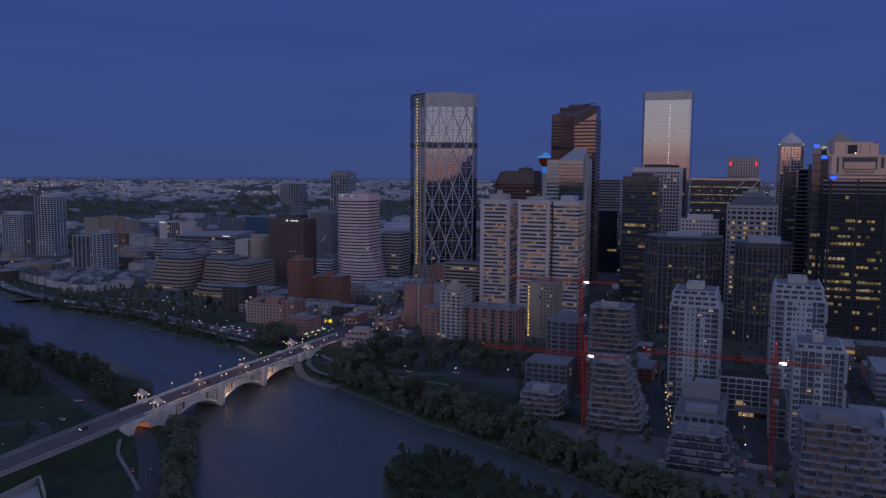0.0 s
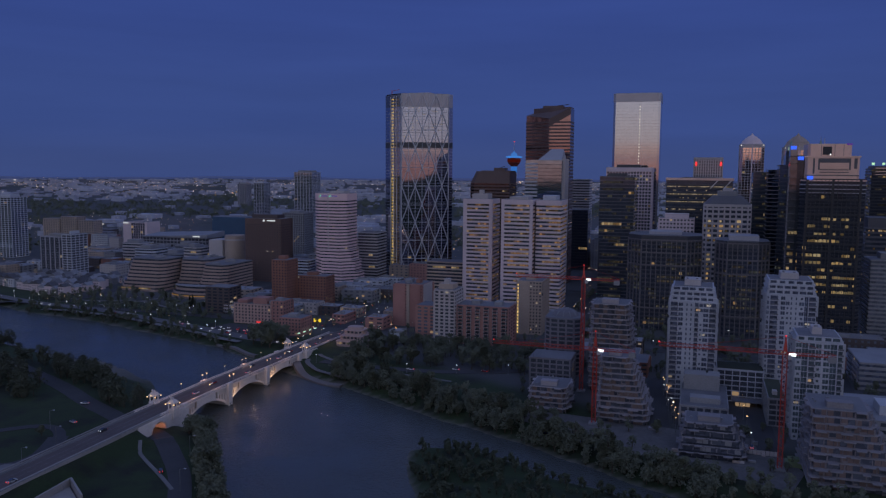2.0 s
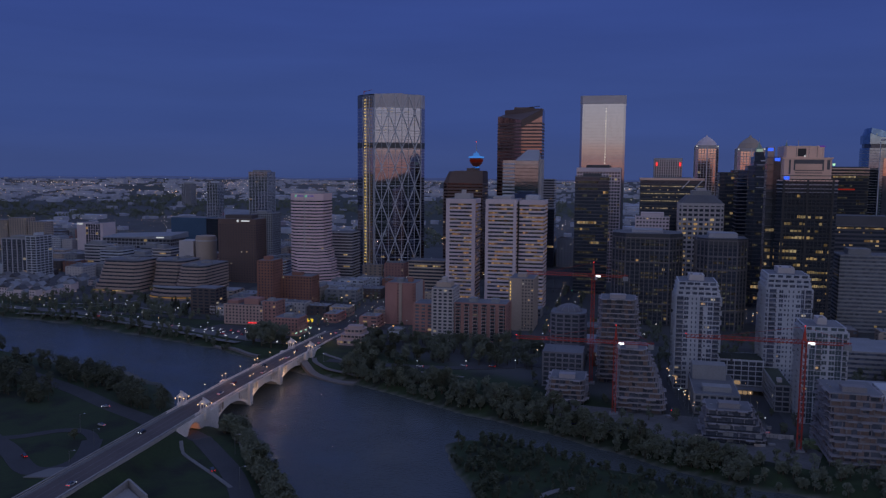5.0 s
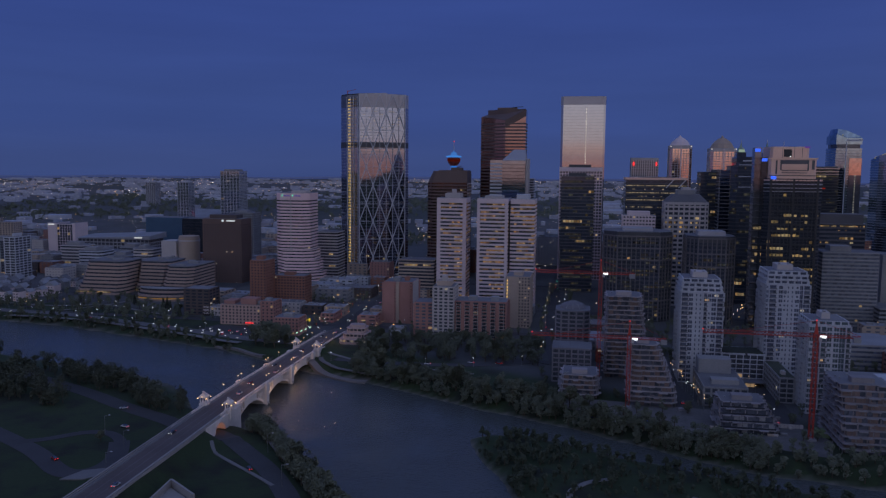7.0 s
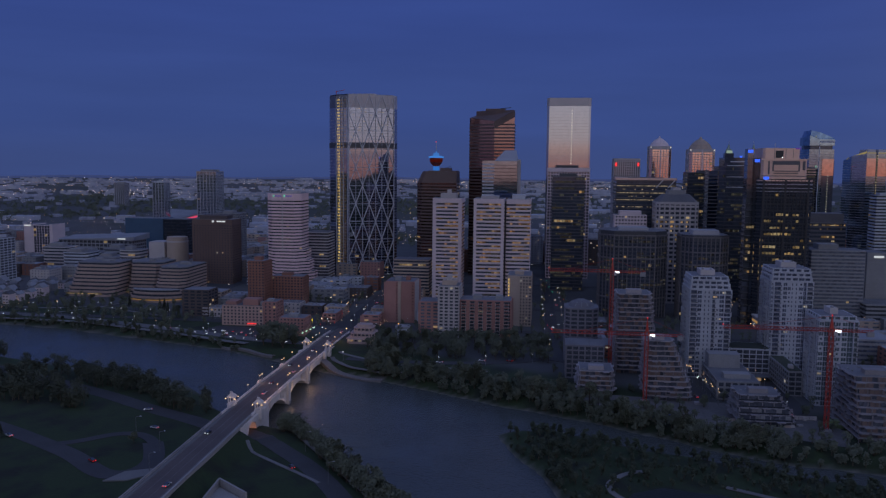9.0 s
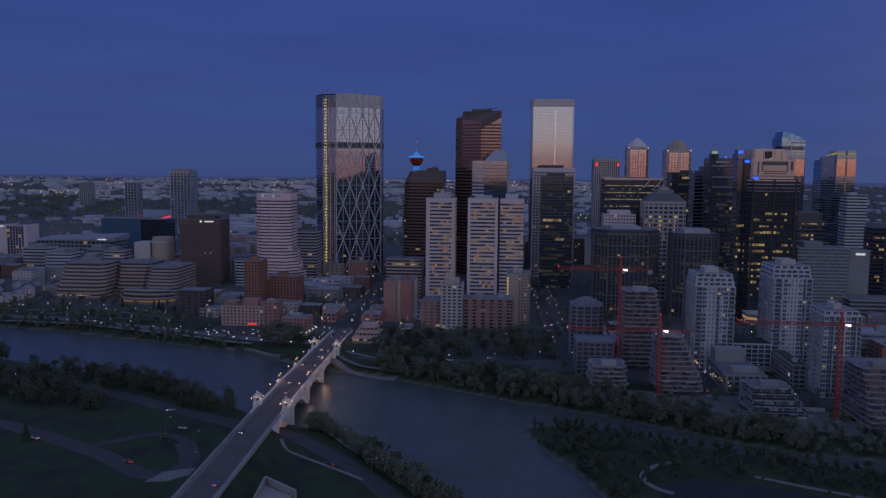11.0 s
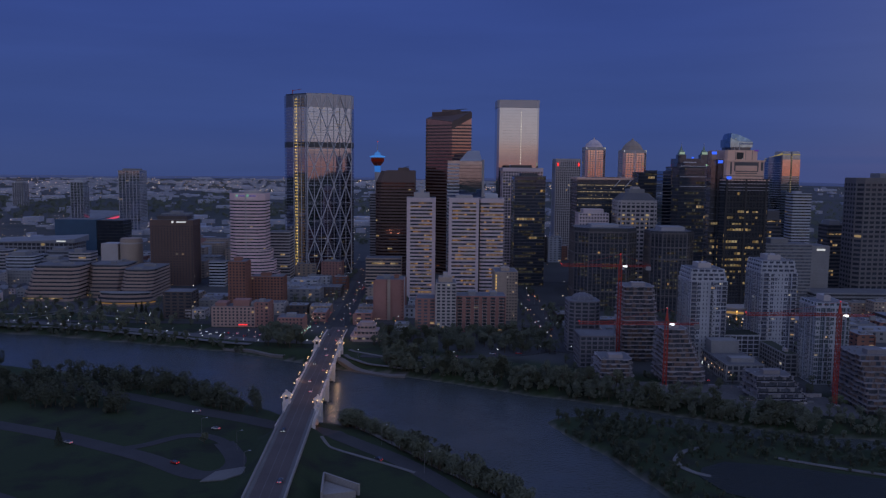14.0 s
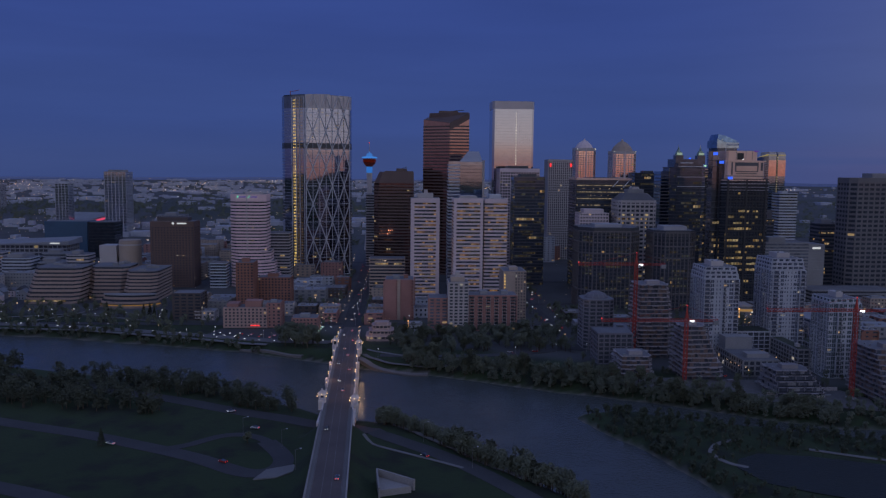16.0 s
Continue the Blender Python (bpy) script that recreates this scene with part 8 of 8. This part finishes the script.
while len(spots) < 380:
    x, y = rng.uniform(-168, 60), rng.uniform(150, 372)
    d = float(inside(ISLAND, x, y))
    pond = float(inside(POND, x, y)) > -11
    if d > 2.5 and not pond and (d < 34 or rng.random() < 0.7):
        spots.append((x, y))
woodland("woodland", spots, "dark willow and poplar thicket on the island", 280, 0.46, 2, (3, 6.5), LEAF_DARK)
spots = []
for y in (612, 628, 743, 727):
    for x in range(-640, -150, 9):
        if rng.random() < 0.6 and abs(x + 325) > 14:
            spots.append((x + rng.uniform(-3, 3), y + rng.uniform(-2, 2)))
for y in range(620, 1000, 10):
    for x in (-339, -307):
        if rng.random() < 0.6:
            spots.append((x + rng.uniform(-1.5, 1.5), y))
for y in range(560, 900, 10):
    for x in (-146, -124):
        if rng.random() < 0.6:
            spots.append((x + rng.uniform(-1.5, 1.5), y))
woodland("woodland", spots, "dark street trees of the old town", 120, 0.6, 9, (5, 8.5))


rng = random.Random(14)
spots = []
BLOCKS_ = [(-47, -20, 484, 512), (8, 37, 494, 522), (18, 41, 426, 450), (-38, -13, 430, 478), (-18, 17, 440, 512), (48, 92, 420, 470), (-96, -69, 486, 512), (-83, -54, 420, 452), (-37, -5, 378, 410), (19, 57, 356, 402), (-130, -100, 428, 492), (-54, -38, 410, 515), (37, 47, 452, 500), (-130, -106, 515, 540), (-100, -62, 530, 556)]
while len(spots) < 210:
    x, y = rng.uniform(-138, 104), rng.uniform(372, 680)
    if any(a - 3 < x < b + 3 and c - 3 < y < d + 3 for a, b, c, d in BLOCKS_) or y < bank_y(x) + 30:
        continue
    spots.append((x, y))
woodland("woodland", spots, "dark garden and street trees among the flats", 130, 0.6, 15, (4, 9))


spots = []
while len(spots) < 125:
    x = rng.uniform(-720, -470)
    y = rng.uniform(bank_y(x) + 32, 725)
    if -602 < x < -516 and y > 696 or -486 < x < -457 and y > 636:
        continue
    spots.append((x, y))
woodland("woodland", spots, "dark park trees in front of the terraced offices", 130, 0.62, 16, (5, 10))


spots = []
while len(spots) < 620:
    x, y = rng.uniform(-168, 110), rng.uniform(150, 372)
    if float(inside(ISLAND, x, y)) > 1.5 and not inside(POND, x, y) > -2:
        spots.append((x, y))
woodland("woodland", spots, "low dark willow scrub over the island", 70, 0.5, 18, (1.2, 2.8), LEAF_DARK)


spots = []
while len(spots) < 90:
    x = rng.uniform(-30, 90)
    spots.append((x, bank_y(x) + rng.uniform(3, 26)))
woodland("woodland", spots, "dark bank trees below the terraced flats", 220, 0.5, 19, (4, 8))


def far_wood():
    """Dark belts of trees far off, as low uneven mounds of leaf clumps."""
    rng = random.Random(61)
    leaves = Solid()
    spots = []
    while len(spots) < 2500:
        a, r = radians(rng.uniform(-62, 46)), rng.uniform(1350, 3100)
        x, y = -150 + r * math.sin(a), r * math.cos(a)
        belt = 2050 < r < 2750 and a < 0.0
        if belt or wobble(x, y, 180) > 0.75 or (a > 0.12 and rng.random() < 0.6):
            spots.append((x, y, r))
    for x, y, r in spots:
        h = rng.uniform(7, 13)
        crown_mesh(leaves, x, y, zof(x, y) - 1, rng.uniform(7, 16), h, 30, rng, 2.5)
    alone("far_woods", leaves, LEAF, "far dark belts of trees between the suburbs", "trees", "stuff")


far_wood()
pond = Solid().prism(POND, 2.6, 3.05)
alone("pond", pond, POND_WATER, "still dark lagoon on the island", "pond", "structure")

# ---- street lights, cars, far suburbs ----
rng = random.Random(21)
lamp_post = None


def street_lamps(points, step, side, tall=8.0, white=0.6):
    global lamp_post
    for p, d in along(points, step):
        x, y = p.x + d.y * side, p.y - d.x * side
        z = zof(x, y)
        if lamp_post is None:
            lamp_post = [lantern(x, y, z, tall, LAMP_WARM, 0.25, "street_lamp", "tall lit street lamp on a grey post", "street lamps"), None]
            lamp_post[1] = lantern(x + 2, y + 15, z, tall - 2, LAMP_WHITE, 0.28, "street_lamp", "white-lit street lamp on a grey post", "street lamps")
        else:
            copy_thing(lamp_post[1 if rng.random() < white else 0], Matrix.Translation((x + rng.uniform(-2, 2), y + rng.uniform(-2, 2), z)))


street_lamps(RIVERFRONT, 26, 7.5, white=0.92)
street_lamps(RIVERFRONT, 44, -9, white=0.9)
street_lamps([(-700, 664), (-640, 654), (-585, 668), (-540, 650), (-490, 628)], 20, 4, 5, white=0.9)
street_lamps(RIVERFRONT_WEST, 34, 6, white=0.8)
street_lamps([(-141, 535), (-145, 700), (-150, 900)], 24, 0)
street_lamps([(-122, 535), (-128, 700), (-132, 900)], 34, 0)
street_lamps([(-337, 615), (-342, 900), (-346, 1150)], 26, 0)
street_lamps([(-316, 615), (-318, 900), (-322, 1150)], 26, 0)
street_lamps([(-640, 640), (-480, 632), (-345, 628)], 48, 0)
street_lamps([(-300, 628), (-200, 626), (-60, 622)], 34, 0)
street_lamps([(-39.6, 419), (-40.4, 429.5), (-43.5, 450), (-45.9, 473), (-48.5, 504)], 5.5, 0, 4.2, white=0.2)
street_lamps([(-2, 410), (-4, 470), (-8, 520)], 22, 0, 6)
for i in range(5):
    x, y = rng.uniform(-700, -450), rng.uniform(630, 720)
    copy_thing(lamp_post[i % 2], Matrix.Translation((x, y, zof(x, y))))
for x, y in ((-333, 290), (-322, 258), (-356, 310), (-262, 300), (-240, 262)):
    z = zof(x, y)
    t = thing("lamp_post", "unlit tall grey lamp post beside the road", "lamp post", x, y, z, "unlit road lamps")
    part("post", Solid().tube((x, y, z - 0.3), (x, y, z + 10), 0.13, 6, 0.08), POLE, t)
    part("arm", Solid().tube((x, y, z + 9.9), (x + 2.4, y + 0.5, z + 10.4), 0.07, 5), POLE, t)
    part("head", Solid().box(x + 2.0, x + 2.9, y + 0.3, y + 0.75, z + 10.3, z + 10.5), STEEL, t)


def car_kind(i):
    t = thing("car", ["silver", "dark blue", "white", "red"][i] + " car with its lights on", "car", 0, 0, 0, "cars on the roads")
    body = Solid().prism([(-0.9, -2.2), (0.9, -2.2), (0.9, 2.2), (-0.9, 2.2)], 0.35, 0.95, [(-0.86, -2.1), (0.86, -2.1), (0.86, 2.1), (-0.86, 2.1)])
    part("body", body, CAR_PAINTS[i], t)
    part("cabin", Solid().prism([(-0.84, -1.5), (0.84, -1.5), (0.84, 1.2), (-0.84, 1.2)], 0.94, 1.5, [(-0.66, -1.0), (0.66, -1.0), (0.66, 0.6), (-0.66, 0.6)]), BLACK_GLASS, t)
    for a in (-0.85, 0.85):
        for b in (-1.35, 1.35):
            part("wheel", Solid().tube((a - 0.1, b, 0.34), (a + 0.1, b, 0.34), 0.34, 10), RUBBER, t)
    for a in (-0.62, 0.62):
        part("headlight", Solid().box(a - 0.2, a + 0.2, 2.2, 2.28, 0.6, 0.85), LAMP_WHITE, t)
        part("tail_light", Solid().box(a - 0.2, a + 0.2, -2.28, -2.2, 0.6, 0.85), LAMP_RED, t)
    return t


CARS = [car_kind(i) for i in range(4)]
parked = set()


def park(x, y, z, way, k):
    m = Matrix.LocRotScale((x, y, z), Euler((0, 0, way)), None)
    if k in parked:
        copy_thing(CARS[k], m)
    else:
        parked.add(k)
        CARS[k].matrix_basis = m


for k, y in enumerate((232, 298, 372, 396, 428, 447, 476, 500, 536, 561, 584, 640, 668, 705, 742, 790, 830, 880)):
    lane = (4, -4, 1.5, -1.5)[k % 4]
    z = float(deck(y)) + 0.05
    park(float(axis(y)) + lane, y, z if y < 600 else G + 0.35, math.pi if lane < 0 else 0, k % 4)
for k, (x, y, w) in enumerate(((-371, 352, 2.0), (-262, 278, 0.7), (-420, 299, 1.1), (-358, 272, 1.0), (-352, 322, 1.3), (-131, 600, 0), (-137, 640, 3.14), (-138, 700, 3.14), (-132, 760, 0), (-50, 432, 0), (-2, 404, 0), (-560, 602, 1.3), (-470, 580, 1.2), (-410, 560, 1.2), (-220, 495, 1.57), (-170, 507, 1.3), (-190, 505, 1.4))):
    park(x, y, zof(x, y) + 0.28, w, k % 4)

# parked cars by the bridge and along the riverside
prng = random.Random(17)
for k in range(16):
    row_, col_ = divmod(k, 8)
    x, y = -432 + 9.5 * col_ + 3 * row_ + prng.uniform(-1, 1), 573 + 7.5 * row_ - 2.2 * col_ + prng.uniform(-0.6, 0.6)
    park(x, y, zof(x, y) + 0.16, 0.25 + prng.choice((0, math.pi)), prng.randrange(4))


def far_suburbs():
    rng = random.Random(33)
    houses, lights, tall = Solid(), Solid(), Solid()
    for _ in range(5200):
        a = radians(rng.uniform(-62, 48))
        r = 1450 + 3350 * rng.random() ** 0.75
        x, y = -150 + r * math.sin(a), r * math.cos(a)
        if wobble(x, y, 180) > 0.75 or (2050 < r < 2750 and a < 0 and rng.random() < 0.85) or (a > 0.12 and rng.random() < 0.75):
            continue
        z = zof(x, y)
        big = rng.random() < 0.12
        w, d, h = (rng.uniform(30, 90), rng.uniform(20, 50), rng.uniform(6, 11)) if big else (rng.uniform(8, 30), rng.uniform(8, 22), rng.uniform(4, 10))
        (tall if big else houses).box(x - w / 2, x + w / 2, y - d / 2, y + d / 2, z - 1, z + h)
    for _ in range(540):
        # lit streets seen end on or across
        a = radians(rng.uniform(-60, 46))
        r = rng.choice((1300 + 800 * rng.random(), 1500 + 600 * rng.random(), 2800 + 1700 * rng.random(), 3300 + 1300 * rng.random()))
        x, y = -150 + r * math.sin(a), r * math.cos(a)
        across = rng.random() < 0.85
        if a > 0.12 and (r < 3300 or rng.random() < 0.8):
            continue
        gap = rng.uniform(20, 45)
        for k in range(rng.randint(3, 16)):
            px, py = (x + gap * k + rng.uniform(-6, 6), y + rng.uniform(-8, 8)) if across else (x + rng.uniform(-6, 6), y + 40 * k)
            if math.hypot(px, py) < 4800:
                lights.ball((px, py, zof(px, py) + 10), 0.00022 * r * rng.uniform(0.5, 1.5), 5, 3)
    for _ in range(900):
        a = radians(rng.uniform(-62, 48))
        r = 1250 + 3550 * rng.random() ** 0.7
        px, py = -150 + r * math.sin(a), r * math.cos(a)
        if not (2050 < r < 2750 and a < 0) and not (a > 0.12 and rng.random() < 0.95):
            lights.ball((px, py, zof(px, py) + rng.uniform(6, 14)), 0.00018 * r * rng.uniform(0.5, 1.6), 5, 3)
    # the distance's bluish haze is mixed into both base colours
    alone("far_sheds", tall, surface("hazed_shed_roofs", (0.46, 0.48, 0.57), 0.8, 0.4), "far flat-roofed sheds paled with haze colour", "buildings", "stuff")
    alone("far_suburbs", houses, surface("hazed_house_walls", (0.36, 0.375, 0.45), 0.9, 0.5), "far low suburbs of roofs greyed with haze colour", "buildings", "stuff")
    alone("far_lights", lights, LAMP_FAR, "thousands of small orange and white street lights far off", "lights", "stuff")


far_suburbs()


def town_lights():
    """Small lights in the mid-distance streets: signals, signs and shop fronts."""
    rng = random.Random(44)
    s = Solid()
    for _ in range(330):
        x, y = rng.uniform(-1100, -380), rng.uniform(735, 1400)
        s.ball((x, y, G + rng.uniform(4, 9)), 0.31 * y / 800 * rng.uniform(0.7, 1.3), 5, 3)
    for _ in range(120):
        x, y = rng.uniform(-380, 320), rng.uniform(600, 1250)
        s.ball((x, y, G + rng.uniform(3, 8)), 0.42, 5, 3)
    alone("town_lights", s, glowing("street_light_mix", (1.0, 0.58, 0.22), 2.0, 0.7, (0.9, 0.95, 1.0)), "small street and shop lights of the town", "lights", "stuff")
    for m, k in ((LAMP_WARM, 34), (LAMP_RED, 16), (LAMP_WHITE, 14)):
        shops = Solid()
        for _ in range(k):
            y = rng.uniform(575, 720)
            x = float(axis(y)) + rng.choice((-1, 1)) * rng.uniform(9, 34)
            shops.ball((x, y, G + rng.uniform(2.5, 6)), rng.uniform(0.16, 0.34), 5, 3)
        alone("shop_lights", shops, m, "small shop and sign lights beside the main street", "lights", "stuff")
    cars = Solid()
    for line, gap in ((RIVERFRONT, 13), (MEMORIAL_EAST[:4], 60)):
        for p, d in along(line, gap):
            if rng.random() < 0.7:
                o = rng.choice((-3.2, 3.2))
                x, y = p.x + d.y * o, p.y - d.x * o
                for k in (-0.6, 0.6):
                    cars.ball((x + d.y * k, y - d.x * k, zof(x, y) + 0.9), 0.26, 5, 3)
    alone("car_lights", cars, LAMP_WHITE, "white headlights of cars along the riverside road", "lights", "stuff")
    for name, m, k in (("traffic_lights", LAMP_RED, 24), ("traffic_lights", LAMP_GREEN, 4), ("traffic_lights", LAMP_WARM, 16)):
        s = Solid()
        for _ in range(k):
            x = rng.choice((-331, -318, -140, -126)) + rng.uniform(-4, 4)
            s.ball((x, rng.uniform(600, 1050), G + rng.uniform(0.8, 5.0)), 0.28, 5, 3)
        alone(name, s, m, "small signal and tail lights along the streets", "lights", "stuff")


town_lights()
alone("shop_sign", Solid().box(-360, -353, 622, 622.4, 7, 10), glowing("yellow_sign", (1.0, 0.72, 0.05), 0.9, 0.2), "yellow illuminated shop sign", "sign")
for x, y in ((-345, 566), (-344, 574), (-343, 582), (-342, 590)):
    alone("shop_light", Solid().box(x - 0.2, x + 0.2, y - 1.6, y + 1.6, 8, 8.8), glowing("shop_green", (0.6, 1.0, 0.75), 0.9, 0.3), "pale green-white shop light strip", "light")
for x, y, r in ((-71, 552, 0.55), (53.6, 652, 0.7), (75, 673, 0.6), (-268, 590, 0.5)):
    alone("street_light", Solid().ball((x, y, zof(x, y) + 9), r).tube((x, y, zof(x, y)), (x, y, zof(x, y) + 9), 0.12), glowing("sodium_lamp", (1.0, 0.45, 0.10), 2.5, 0.1), "orange sodium street light", "light")
for k in range(16):
    x, y = rng.uniform(190, 240), rng.uniform(700, 800)
    alone("car_light", Solid().ball((x, y, G + 1.2), 0.55), (LAMP_PINK, LAMP_WHITE, LAMP_RED)[k % 3], "bright car light on the western avenue", "light")
spot_rng = random.Random(515)
for name_, m_, k_ in (("street_glow", LAMP_WARM, 34), ("street_glow", LIT_YELLOW, 22), ("street_glow", LAMP_WHITE, 8)):
    s = Solid()
    for _ in range(k_):
        x, y = spot_rng.gauss(52, 9), spot_rng.uniform(600, 790)
        s.ball((x, y, G + spot_rng.uniform(1.5, 6)), spot_rng.uniform(0.2, 0.5), 5, 3)
    alone(name_, s, m_, "small bright street and shop lights between the towers", "lights", "stuff")
retaining = thing("retaining_wall", "pale folded concrete wall beside the bridge approach", "wall", -276, 238, 10)
for (x0, y0, z0), (x1, y1, z1) in (((-284.7, 247, 11.2), (-268, 234.6, 10.7)), ((-284.7, 247, 11.2), (-283, 226, 10.8))):
    s = Solid().add([(x0, y0, z0 - 4), (x1, y1, z1 - 4), (x1 + 0.7, y1 + 0.6, z1 - 4), (x0 + 0.7, y0 + 0.6, z0 - 4), (x0, y0, z0 + 0.9), (x1, y1, z1 + 1.0), (x1 + 0.7, y1 + 0.6, z1 + 1.0), (x0 + 0.7, y0 + 0.6, z0 + 0.9)],
                    [(0, 1, 5, 4), (1, 2, 6, 5), (2, 3, 7, 6), (3, 0, 4, 7), (4, 5, 6, 7), (3, 2, 1, 0)])
    part("wall_leaf", s, APPROACH_STONE, retaining)
slab = Solid().prism([(-284.3, 246), (-282.6, 230), (-269, 234.4)], 5, 8.9)
part("paved_top", slab, APPROACH_STONE, retaining, "worn paved platform behind the wall")
